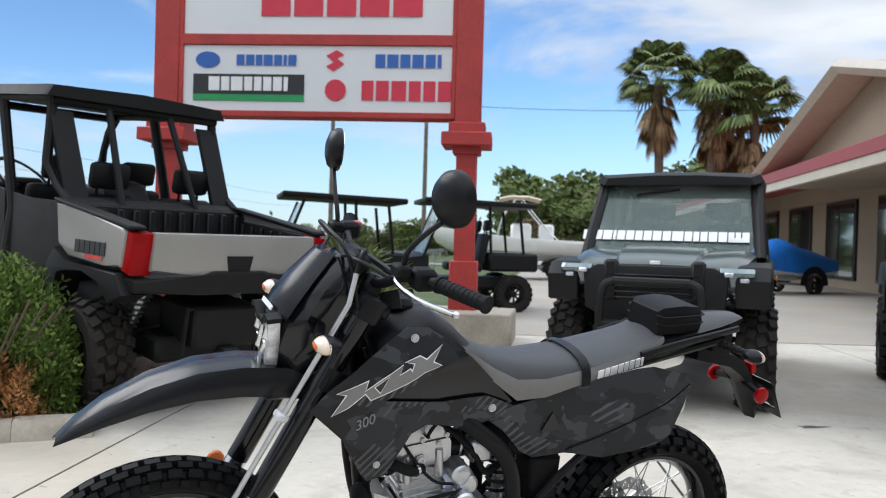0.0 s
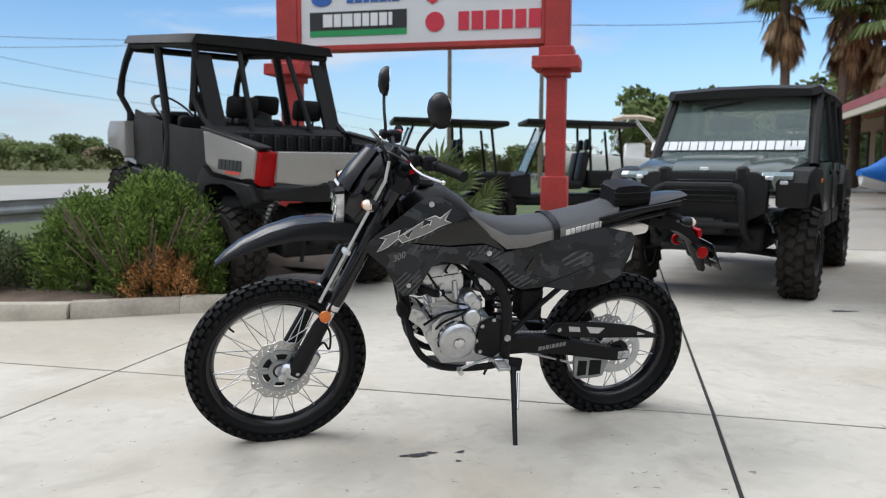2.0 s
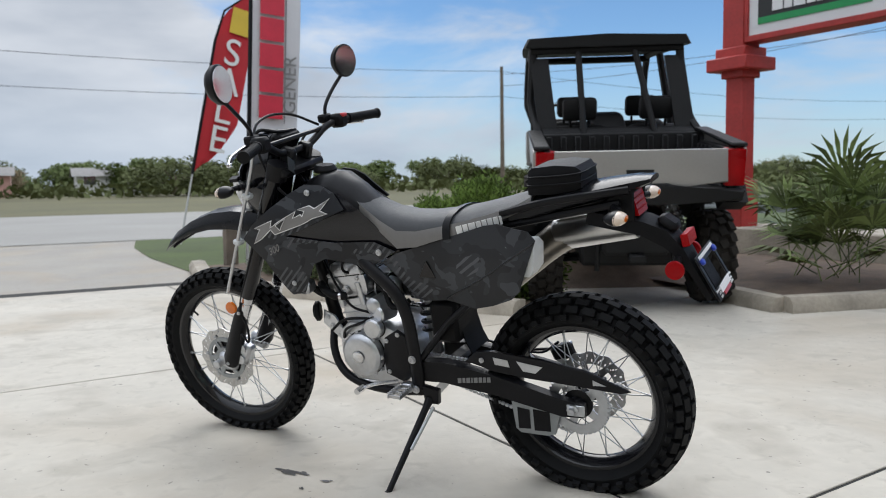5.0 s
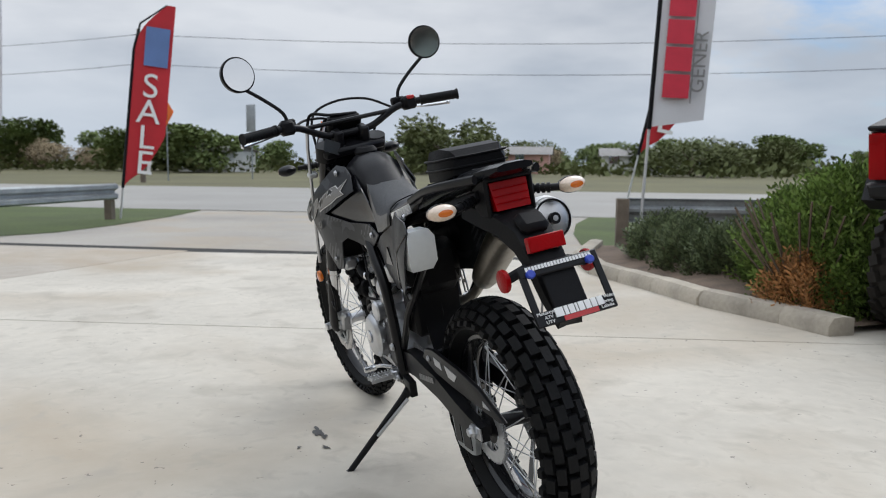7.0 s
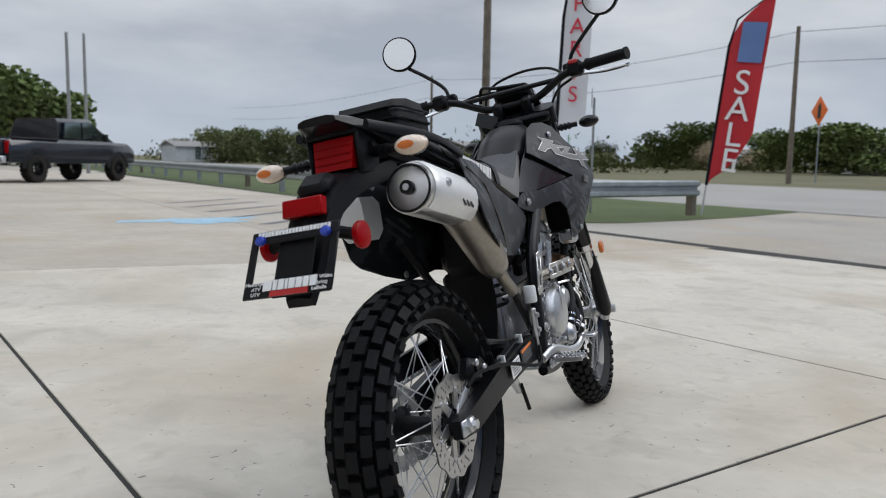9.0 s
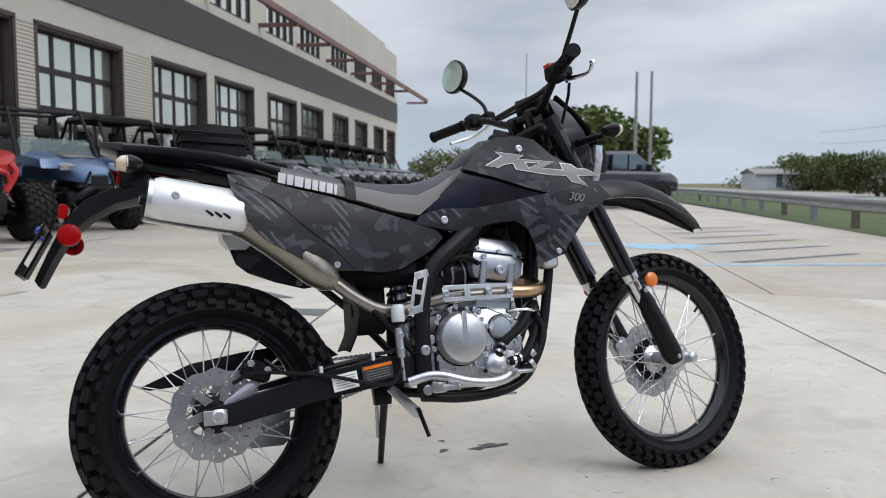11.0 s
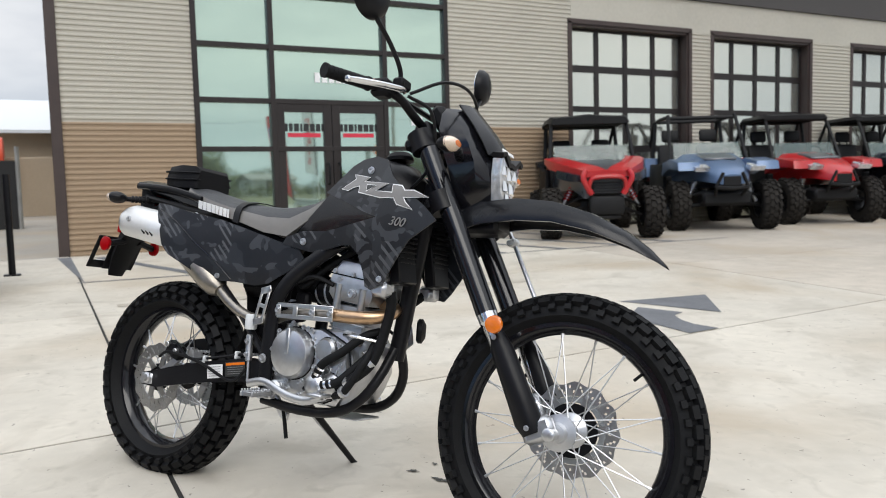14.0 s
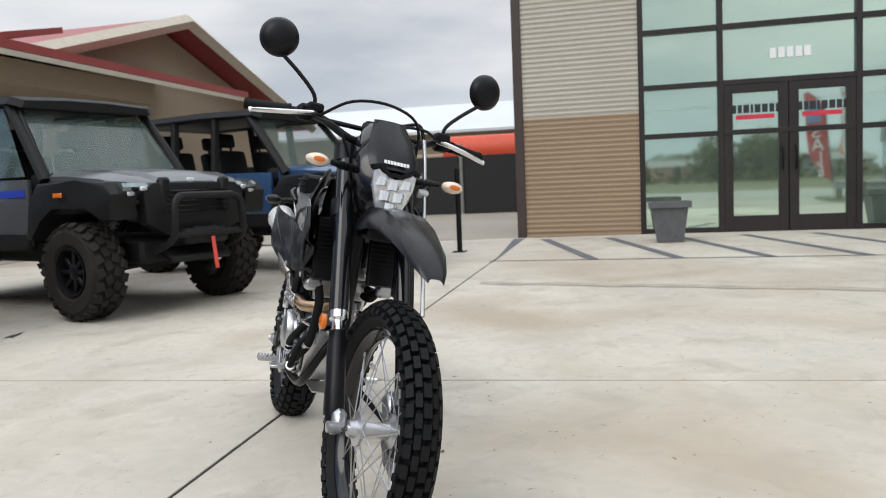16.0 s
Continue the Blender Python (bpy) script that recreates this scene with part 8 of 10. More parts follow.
# tank, shrouds, seat
bm = B()
secs = []
for x, zt, hw, zb in ((0.215, 0.985, 0.055, 0.86), (0.17, 1.03, 0.09, 0.84), (0.11, 1.05, 0.105, 0.82), (0.05, 1.045, 0.1, 0.81), (-0.02, 1.0, 0.085, 0.8), (-0.1, 0.93, 0.07, 0.79)):
    secs.append([(x, hw * u, zb + (zt - zb) * v) for u, v in ((-1, 0), (-1, 0.5), (-0.86, 0.82), (-0.45, 0.97), (0, 1), (0.45, 0.97), (0.86, 0.82), (1, 0.5), (1, 0))])
loft(bm, secs)
part("fuel_tank", bm, "satin_black", bike)
cap = part("tank_cap", lathe(B(), [(0.04, 0), (0.041, 0.01), (0.034, 0.02), (0.03, 0.024), (0.012, 0.024)], 22, pose(0.125, 0, 1.045, 0, -6, 0), axis="Z"), "black_plastic", bike, "round ribbed black cap")

SHR_L = [(0.38, 0.847), (0.334, 0.895), (0.256, 0.95), (0.18, 0.998), (0.132, 1.022), (0.074, 1.016), (0.026, 0.988), (-0.016, 0.936), (0.066, 0.906), (0.144, 0.875), (0.198, 0.857), (0.028, 0.828), (-0.111, 0.827), (-0.188, 0.796), (-0.092, 0.742), (-0.031, 0.751), (0.068, 0.774), (0.112, 0.757), (0.145, 0.699), (0.17, 0.652), (0.219, 0.645), (0.238, 0.669), (0.297, 0.77)]
SHR_R = [(0.38, 0.847), (0.334, 0.889), (0.269, 0.93), (0.208, 0.975), (0.171, 1.025), (0.122, 1.04), (0.064, 1.036), (0.022, 1.018), (-0.058, 0.94), (0.034, 0.909), (0.12, 0.876), (0.178, 0.858), (0.081, 0.842), (-0.032, 0.824), (-0.131, 0.825), (-0.198, 0.807), (-0.215, 0.785), (-0.148, 0.771), (-0.081, 0.76), (-0.016, 0.772), (0.033, 0.782), (0.081, 0.781), (0.113, 0.755), (0.133, 0.709), (0.14, 0.669), (0.162, 0.66), (0.213, 0.68), (0.25, 0.732), (0.3, 0.795)]
SIDE_L = [(-0.19, 0.79), (-0.369, 0.843), (-0.542, 0.899), (-0.59, 0.908), (-0.69, 0.89), (-0.712, 0.866), (-0.656, 0.717), (-0.625, 0.69), (-0.553, 0.658), (-0.477, 0.634), (-0.366, 0.647), (-0.276, 0.634), (-0.231, 0.659), (-0.173, 0.722), (-0.128, 0.752), (-0.1, 0.745)]
SIDE_R = [(-0.719, 0.907), (-0.655, 0.897), (-0.584, 0.879), (-0.458, 0.856), (-0.337, 0.823), (-0.22, 0.79), (-0.15, 0.768), (-0.131, 0.745), (-0.164, 0.713), (-0.262, 0.662), (-0.311, 0.654), (-0.383, 0.661), (-0.44, 0.662), (-0.501, 0.668), (-0.578, 0.71), (-0.632, 0.736), (-0.664, 0.767), (-0.684, 0.815), (-0.711, 0.865)]


def shroud_y(x, z):
    t = max(0.0, min(1.0, (x + 0.15) / 0.45))
    return 0.094 + 0.078 * t * t * (3 - 2 * t) - 0.3 * max(0.0, z - 0.93) - 0.05 * max(0.0, 0.74 - z) + 0.01 * math.cos((z - 0.83) * 12)


def side_y(x, z):
    t = max(0.0, min(1.0, (-0.15 - x) / 0.5))
    return 0.094 + 0.062 * t - 0.16 * max(0.0, z - 0.8) - 0.2 * max(0.0, 0.7 - z)


# outlines of the angular emblems, and the open counter in each
MARK_L = [(0.329, 0.833), (0.296, 0.882), (0.32, 0.886), (0.244, 0.912), (0.251, 0.888), (0.216, 0.908), (0.152, 0.94), (0.162, 0.917), (0.133, 0.929), (0.127, 0.922), (0.12, 0.939), (0.146, 0.945), (0.104, 0.955), (0.085, 0.945), (0.036, 0.974), (0.066, 0.937), (0.04, 0.926), (0.092, 0.914), (0.114, 0.903), (0.137, 0.894), (0.235, 0.865), (0.25, 0.882), (0.291, 0.851)]
MARK_R = [(0.049, 0.989), (0.123, 0.974), (0.104, 0.963), (0.208, 0.95), (0.165, 0.931), (0.23, 0.923), (0.226, 0.946), (0.26, 0.941), (0.274, 0.927), (0.304, 0.926), (0.352, 0.906), (0.272, 0.908), (0.28, 0.895), (0.305, 0.874), (0.251, 0.89), (0.238, 0.908), (0.186, 0.911), (0.093, 0.931), (0.089, 0.951), (0.061, 0.948), (0.043, 0.94), (0.01, 0.947), (0.061, 0.974)]
HOLE_L, HOLE_R = [(0.228, 0.896), (0.19, 0.917), (0.212, 0.88)], [(0.122, 0.952), (0.163, 0.947), (0.127, 0.932)]


def grown(poly, g):
    """The polygon's outline moved outwards by g."""
    n = len(poly)
    out = []
    for k in range(n):
        a, b_, c = Vector(poly[k - 1]), Vector(poly[k]), Vector(poly[(k + 1) % n])
        n1, n2 = (b_ - a).normalized(), (c - b_).normalized()
        n1, n2 = Vector((n1.y, -n1.x)), Vector((n2.y, -n2.x))
        m = n1 + n2
        m = m * min(2.2, 2.0 / max(0.3, m.length_squared)) if m.length > 0.1 else n1
        out.append(b_ + m * g)
    return out


for s in (1, -1):
    sh = part("radiator_shroud", panel(SHR_L if s > 0 else SHR_R, lambda x, z: s * shroud_y(x, z)), "camo", bike, "charcoal camouflage plastic shroud")
    wide = lambda x, z: side_y(x, z) + (0.028 if s < 0 else 0.036) * max(0.0, min(1.0, (-0.4 - x) / 0.22))
    sp_ = part("side_panel", panel(SIDE_L if s > 0 else SIDE_R, lambda x, z: s * wide(x, z)), "camo", bike, "charcoal camouflage plastic panel")
    seam = [(-0.37, 0.655), (-0.46, 0.705), (-0.55, 0.758), (-0.63, 0.81), (-0.708, 0.86)] if s > 0 else [(-0.4, 0.668), (-0.454, 0.72), (-0.534, 0.778), (-0.613, 0.842), (-0.7, 0.885)]
    part("panel_seam", tube(B(), [(x, s * (wide(x, z) + 0.0015), z) for x, z in seam], 0.0026, 6), "gloss_black", sp_, "dark seam groove")
    # angular grey emblem with a white edge, laid on the shroud
    mark, hole = (MARK_L, HOLE_L) if s > 0 else (MARK_R, HOLE_R)
    if s > 0:
        mark, hole = mark[::-1], hole[::-1]
    turn = 1 if sum(p[0] * q[1] - q[0] * p[1] for p, q in zip(mark, mark[1:] + mark[:1])) > 0 else -1
    for pts, grow, mt, off, nm in ((mark, 0.0016, "white_ink", 0.0025, "emblem_edge"), (mark, -0.0012, "logo_grey", 0.0036, "emblem"), (hole, 0.0012, "white_ink", 0.0044, "counter_edge"), (hole, -0.001, "sign_black", 0.0052, "counter")):
        bm = B()
        add(bm, [(q.x, 0, q.y) for q in grown(pts, grow * turn)], [tuple(range(len(pts)))])
        bm.normal_update()
        bmesh.ops.triangulate(bm, faces=bm.faces[:])
        bmesh.ops.subdivide_edges(bm, edges=[e for e in bm.edges if e.calc_length() > 0.025], cuts=1)
        bmesh.ops.triangulate(bm, faces=bm.faces[:])
        for v in bm.verts:
            v.co.y = s * (shroud_y(v.co.x, v.co.z) + off)
        part(nm, bm, mt, sh, "grey angular emblem with a white outline" if nm == "emblem" else "")
    part("model_number", text_mesh("300", 0.034, "logo_grey", 0.001, 0.35), None, sh, m=pose(0.248 if s > 0 else 0.258, s * (shroud_y(0.25, 0.83) + 0.005), 0.811 if s > 0 else 0.842, 90, -22 if s > 0 else 8, 180 if s > 0 else 0))
    bolt(sh, 0.117, s * (shroud_y(0.117, 0.995) + 0.002), 0.996, 1.1)
    bolt(sh, -0.128, s * (shroud_y(-0.128, 0.795) + 0.002), 0.793, 1.1)
    bolt(sh, 0.2, s * (shroud_y(0.2, 0.69) + 0.002), 0.69, 0.9)
    # inner glossy panel behind the opening, radiator
    part("inner_panel", panel([(0.02, 0.985), (-0.06, 0.93), (-0.14, 0.855), (-0.2, 0.795), (-0.1, 0.76), (0.2, 0.8), (0.22, 0.9), (0.15, 0.97)], lambda x, z: s * (shroud_y(x, z) - 0.014)), "gloss_black", bike)
    bm = B()
    boxat(bm, (0.215, 0.088 * s, 0.78), (0.035, 0.085, 0.2), 0.004, ry=-10)
    rad = part("radiator", bm, "satin_black", bike)
    for k in range(12):
        part("fin", boxat(B(), (0.235, 0.088 * s, 0.7 + 0.014 * k), (0.012, 0.08, 0.004)), "satin_black", rad)
    part("radiator_tank", boxat(B(), (0.185, 0.118 * s, 0.665), (0.05, 0.055, 0.045), 0.01), "cast_alu", bike)
bm = B()
bmesh.ops.create_cone(bm, cap_ends=True, segments=3, radius1=0.036, radius2=0.036, depth=0.004, matrix=pose(-0.31, side_y(-0.31, 0.735) + 0.003, 0.738, 90, 0, 0))
part("vent", bm, "gloss_black", bike, "triangular black vent")
for s, x, z in ((1, -0.49, 0.652), (-1, -0.45, 0.678), (1, -0.585, 0.888), (-1, -0.565, 0.868)):
    bolt(bike, x, s * (side_y(x, z) + 0.004), z, 1.0, "panel_bolt")

bm = B()
SEAT = [(0.04, 1.03, 0.05, 1.0), (0.0, 0.998, 0.062, 0.965), (-0.06, 0.958, 0.074, 0.915), (-0.13, 0.925, 0.09, 0.86), (-0.2, 0.91, 0.105, 0.808), (-0.28, 0.907, 0.118, 0.818), (-0.37, 0.915, 0.12, 0.845), (-0.46, 0.93, 0.118, 0.868), (-0.55, 0.95, 0.112, 0.895), (-0.63, 0.97, 0.102, 0.925), (-0.67, 0.982, 0.092, 0.955)]
rows = []
for x, zt, hw, zl in SEAT:
    zs = zt - min(0.05, (zt - zl) * 0.45)
    side = min(hw, 0.1 + 0.02)
    ring = [(x, -side, zl), (x, -side * 0.985, zl + 0.4 * (zs - zl)), (x, -hw * 0.93, zs), (x, -hw * 0.72, zt - 0.012), (x, -hw * 0.35, zt - 0.002), (x, 0, zt), (x, hw * 0.35, zt - 0.002), (x, hw * 0.72, zt - 0.012), (x, hw * 0.93, zs), (x, side * 0.985, zl + 0.4 * (zs - zl)), (x, side, zl)]
    rows.append([bm.verts.new(p) for p in ring])
for a, b_ in zip(rows, rows[1:]):
    for k in range(10):
        bm.faces.new((a[k], a[k + 1], b_[k + 1], b_[k])).material_index = 0 if 2 <= k <= 7 else 1
    bm.faces.new((a[10], a[0], b_[0], b_[10])).material_index = 1
bm.faces.new(rows[0])
bm.faces.new(rows[-1][::-1])
seat = part("seat", bm, ["seat_vinyl", "seat_grey"], bike, "long two-tone seat, dark top and grey sides")
bm = B()
prev = None
for dx in (0.0, -0.026):
    ring = []
    for (x, y, z) in [(-0.385, -0.124, 0.845), (-0.385, -0.121, 0.872), (-0.385, -0.113, 0.893), (-0.385, -0.09, 0.909), (-0.385, -0.045, 0.919), (-0.385, 0, 0.921), (-0.385, 0.045, 0.919), (-0.385, 0.09, 0.909), (-0.385, 0.113, 0.893), (-0.385, 0.121, 0.872), (-0.385, 0.124, 0.845)]:
        ring.append(bm.verts.new((x + dx, y, z - dx * 0.17)))
    if prev:
        for k in range(10):
            bm.faces.new((prev[k], prev[k + 1], ring[k + 1], ring[k]))
    prev = ring
bmesh.ops.recalc_face_normals(bm, faces=bm.faces)
thicken(bm, -0.003)
part("seat_strap", bm, "satin_black", seat)
for s in (1, -1):
    part("brand_mark", blocks(B(), [0.75, 0.6, 0.85, 0.6, 0.55, 0.6, 0.6, 0.3], 0.026, 0.002, 0.16, 0.12 * s), "white_ink", seat, m=pose(-0.51, s * 0.1185, 0.892, 0, 12.5, 0) @ pose(0, 0, 0, -8 * s, 0, 2.5 * s if s > 0 else -2.5) @ pose(0, 0, 0, 0, 0, 180 if s > 0 else 0))

# tail
bm = B()
secs = []
for x, zt, hw, zb in ((-0.6, 0.945, 0.1, 0.89), (-0.68, 0.972, 0.1, 0.905), (-0.78, 0.99, 0.094, 0.935), (-0.88, 1.004, 0.082, 0.955), (-0.95, 1.012, 0.066, 0.975), (-1.0, 1.012, 0.045, 0.995)):
    secs.append([(x, hw * u, zb + (zt - zb) * v) for u, v in ((-1, 0.2), (-0.95, 0.7), (-0.6, 0.95), (0, 1), (0.6, 0.95), (0.95, 0.7), (1, 0.2), (0.8, 0), (-0.8, 0))])
loft(bm, secs)
tail = part("tail_fairing", bm, "fender_plastic", bike)
for k in range(5):
    part("rack_slot", boxat(B(), (-0.85 - 0.022 * k, 0, 0.9965 + 0.0022 * k), (0.009, 0.08 - 0.01 * k, 0.006), 0.002, ry=8), "gloss_black", tail)
for s in (1, -1):
    part("grab_rail", tube(B(), smooth_path([(-0.58, 0.112 * s, 0.925), (-0.7, 0.115 * s, 0.955), (-0.82, 0.105 * s, 0.972), (-0.95, 0.08 * s, 0.985)], 4), 0.011, 8, flat=0.7), "satin_black", tail)
bm = B()
ringb = lambda x, w, z0, z1: [(x, -w, z0), (x, -w * 1.02, z0 + 0.5 * (z1 - z0)), (x, -w * 0.86, z1), (x, w * 0.86, z1), (x, w * 1.02, z0 + 0.5 * (z1 - z0)), (x, w, z0)]
loft(bm, [ringb(-0.655, 0.07, 0.972, 1.035), ringb(-0.67, 0.08, 0.972, 1.048), ringb(-0.74, 0.082, 0.975, 1.055), ringb(-0.8, 0.078, 0.985, 1.05), ringb(-0.815, 0.068, 0.99, 1.035)])
for z in (1.0, 1.024):
    tube(bm, smooth_path([(-0.655, -0.06, z), (-0.665, -0.083, z), (-0.74, -0.086, z + 0.003), (-0.81, -0.078, z + 0.008), (-0.818, 0, z + 0.008), (-0.81, 0.078, z + 0.008), (-0.74, 0.086, z + 0.003), (-0.665, 0.083, z), (-0.655, 0.06, z)], 3), 0.003, 6)
part("tool_bag", bm, "black_plastic", bike, "small black zipped fabric tail bag")

bm = B()
loft(bm, [[(-0.9, -0.048, 0.965), (-0.9, 0.048, 0.965), (-0.9, 0.043, 0.902), (-0.9, -0.043, 0.902)], [(-0.95, -0.048, 0.97), (-0.95, 0.048, 0.97), (-0.966, 0.043, 0.906), (-0.966, -0.043, 0.906)]])
lamp = part("tail_light", bm, "red_lens", bike, "red tail light lens")
for z in (0.922, 0.938, 0.954):
    part("lens_rib", boxat(B(), (-0.9635 + 0.25 * (z - 0.922), 0, z), (0.003, 0.084, 0.003)), "red_lens", lamp)
bm = B()
for s in (1, -1):
    boxat(bm, (-0.92, 0.056 * s, 0.936), (0.075, 0.012, 0.09), 0.005)
boxat(bm, (-0.92, 0, 0.978), (0.085, 0.122, 0.01), 0.004)
boxat(bm, (-0.92, 0, 0.896), (0.075, 0.108, 0.01), 0.004)
part("lens_hood", bm, "black_plastic", bike, "black hood round the tail light")
# rear fender and plate bracket
bm = B()
secs = []
for x, z, hw, th in ((-0.82, 0.905, 0.072, 0.035), (-0.9, 0.888, 0.068, 0.035), (-0.97, 0.872, 0.058, 0.036), (-1.03, 0.842, 0.05, 0.044), (-1.075, 0.795, 0.048, 0.03), (-1.11, 0.73, 0.044, 0.02), (-1.14, 0.668, 0.03, 0.014)):
    secs.append([(x, -hw, z - th / 2), (x - 0.008, -hw * 0.9, z + th / 2), (x - 0.012, 0, z + th * 0.75), (x - 0.008, hw * 0.9, z + th / 2), (x, hw, z - th / 2), (x + 0.012, 0, z - th * 0.6)])
loft(bm, secs)
rf = part("rear_fender", bm, "black_plastic", bike, "black plastic rear fender and plate bracket")
part("plate_lamp", boxat(B(), (-1.035, 0, 0.878), (0.06, 0.07, 0.03), 0.012, ry=-35), "black_plastic", rf)
part("rear_reflector", boxat(B(), (-1.085, 0.0, 0.838), (0.02, 0.088, 0.034), 0.002, ry=12), "red_lens", rf, "rectangular red reflector")
PM = pose(-1.152, 0.0, 0.744, 0, 28, 0) @ pose(0, 0, 0, 0, 0, -90) @ Matrix.Diagonal((0.97, 1, 0.87, 1))
bm = B()
for z, h in ((0.064, 0.03), (-0.056, 0.036)):
    boxat(bm, (0, 0, z), (0.2, 0.006, h), 0.003)
for x in (-0.091, 0.091):
    boxat(bm, (x, 0.0005, 0), (0.018, 0.005, 0.13), 0.002)
pf = part("plate_frame", bm, "satin_black", bike, "dealer plate frame with white lettering", PM)
part("plate_backing", boxat(B(), (0, 0.012, 0.0), (0.085, 0.006, 0.14), 0.003), "black_plastic", pf)
part("lettering", blocks(B(), [0.55] * 21, 0.0105, 0.002, 0.2), "white_ink", pf, m=pose(0, -0.0035, 0.069))
part("brand_mark", blocks(B(), [0.9, 0.4, 0.6, 0.25, 0.6, 0.6, 0.55, 0.65], 0.022, 0.002, 0.12), "white_ink", pf, m=pose(0.008, -0.0035, -0.049))
part("brand_strip", boxat(B(), (0.008, -0.004, -0.067), (0.085, 0.002, 0.012)), "red_plastic", pf, "red strip")
for x, lines in ((-0.068, ("Motorcycle", "ATV", "UTV")), (0.074, ("Lake Wales", "Sebring", "LaBelle"))):
    for k, w in enumerate(lines):
        part("lettering", text_mesh(w, 0.0112, "white_ink", 0.0006), None, pf, m=pose(x, -0.0042, -0.043 - 0.0115 * k, 90, 0, 0))
for x in (-0.074, 0.074):
    part("plate_bolt", lathe(B(), [(0.011, 0), (0.011, 0.006), (0.008, 0.009)], 14, pose(x, -0.003, 0.055, 0, 0, 180)), "blue_plastic", pf, "blue bolt cap")
for s in (1, -1):
    m = pose(-1.07, 0.098 * s, 0.773, 0, 0, (0 if s > 0 else 180))
    part("side_reflector", lathe(B(), [(0.024, 0), (0.026, 0.004), (0.025, 0.011), (0.018, 0.014)], 22), "red_lens", rf, "round red reflector", m)
    part("reflector_arm", tube(B(), [(-1.065, 0.03 * s, 0.79), (-1.07, 0.1 * s, 0.773)], 0.012, 8), "black_plastic", rf)

# frame
bm = B()
for s in (1, -1):
    tube(bm, smooth_path([(0.2, 0.035 * s, 0.94), (0.05, 0.075 * s, 0.83), (-0.1, 0.105 * s, 0.725), (-0.175, 0.112 * s, 0.66), (-0.212, 0.115 * s, 0.58), (-0.222, 0.115 * s, 0.45), (-0.222, 0.112 * s, 0.33)], 4), 0.023, 12, flat=0.72)
fr = part("frame", bm, "satin_black", bike)
part("down_tube", tube(B(), smooth_path([(0.25, 0, 0.97), (0.215, 0, 0.78), (0.18, 0, 0.56), (0.165, 0, 0.47)], 4), 0.024, 12), "satin_black", fr)
for s in (1, -1):
    part("cradle_tube", tube(B(), smooth_path([(0.17, 0.015 * s, 0.5), (0.155, 0.06 * s, 0.42), (0.11, 0.085 * s, 0.35), (0.03, 0.092 * s, 0.31), (-0.1, 0.1 * s, 0.302), (-0.23, 0.108 * s, 0.318)], 4), 0.0145, 10), "satin_black", fr)
    part("subframe_rail", tube(B(), [(-0.16, 0.07 * s, 0.77), (-0.5, 0.085 * s, 0.87), (-0.92, 0.06 * s, 0.945)], 0.0125, 8), "satin_black", fr)
    part("subframe_stay", tube(B(), [(-0.235, 0.1 * s, 0.43), (-0.36, 0.105 * s, 0.57), (-0.56, 0.1 * s, 0.74)], 0.0115, 8), "satin_black", fr)
    for x, z in ((-0.222, 0.44), (-0.222, 0.335)):
        bolt(fr, x, 0.132 * s, z, 1.4)
part("skid_plate", boxat(B(), (0.0, 0, 0.292), (0.17, 0.11, 0.006), 0.002), "cast_alu", fr)
for q in (1, -1):
    mount = part("engine_mount", slab(B(), [(0.12, 0.545), (0.165, 0.565), (0.175, 0.515), (0.1, 0.455), (0.08, 0.48)], 0.066 * q, 0.074 * q, bev=0.003), "cast_alu", fr, "cast alloy engine mount plate")
    for x, z in ((0.15, 0.54), (0.135, 0.51), (0.102, 0.482)):
        bolt(mount, x, 0.075 * q, z, 0.9)

# engine
bm = B()
slab(bm, [(0.065, 0.36), (0.092, 0.42), (0.088, 0.5), (0.045, 0.54), (-0.07, 0.54), (-0.15, 0.52), (-0.2, 0.46), (-0.21, 0.38), (-0.16, 0.325), (0.04, 0.325)], -0.1, 0.1, bev=0.012)
eng = part("engine", bm, "cast_alu", bike, "silver cast aluminium single-cylinder engine")
tilt = pose(0.035, 0, 0.61, 0, 8, 0)
bm = B()
box(bm, 0.125, 0.12, 0.1, tilt @ pose(0, 0, -0.04), 0.01)
for k in range(3):
    box(bm, 0.132, 0.127, 0.004, tilt @ pose(0, 0, -0.07 + 0.022 * k), 0.001)
part("cylinder", bm, "cast_alu", eng)
bm = B()
loft(bm, [[(tilt @ Vector((x * w, y * d, z))) for x, y in ((-1, -1), (1, -1), (1, 1), (-1, 1))] for w, d, z in ((0.066, 0.068, 0.012), (0.078, 0.075, 0.03), (0.08, 0.077, 0.07), (0.076, 0.074, 0.085))])
part("cylinder_head", bm, "cast_alu", eng)
bm = B()
loft(bm, [[(tilt @ Vector((x * w, y * d, z))) for x, y in ((-1, -0.8), (-0.8, -1), (0.8, -1), (1, -0.8), (1, 0.8), (0.8, 1), (-0.8, 1), (-1, 0.8))] for w, d, z in ((0.08, 0.076, 0.088), (0.08, 0.076, 0.1), (0.07, 0.066, 0.128), (0.05, 0.05, 0.134))])
part("valve_cover", bm, "cast_alu", eng)
for s in (1, -1):
    bolt(eng, 0.048, 0.078 * s, 0.648, 1.5)
    for dx in (-0.05, 0.05):
        bolt(eng, 0.05 + dx, 0.077 * s, 0.69, 0.9)
    for dx in (-0.045, 0.045):
        part("stud_boss", cyl(B(), tilt @ Vector((dx, 0.07 * s, -0.02)), tilt @ Vector((dx, 0.074 * s, 0.06)), 0.012, 10), "cast_alu", eng)
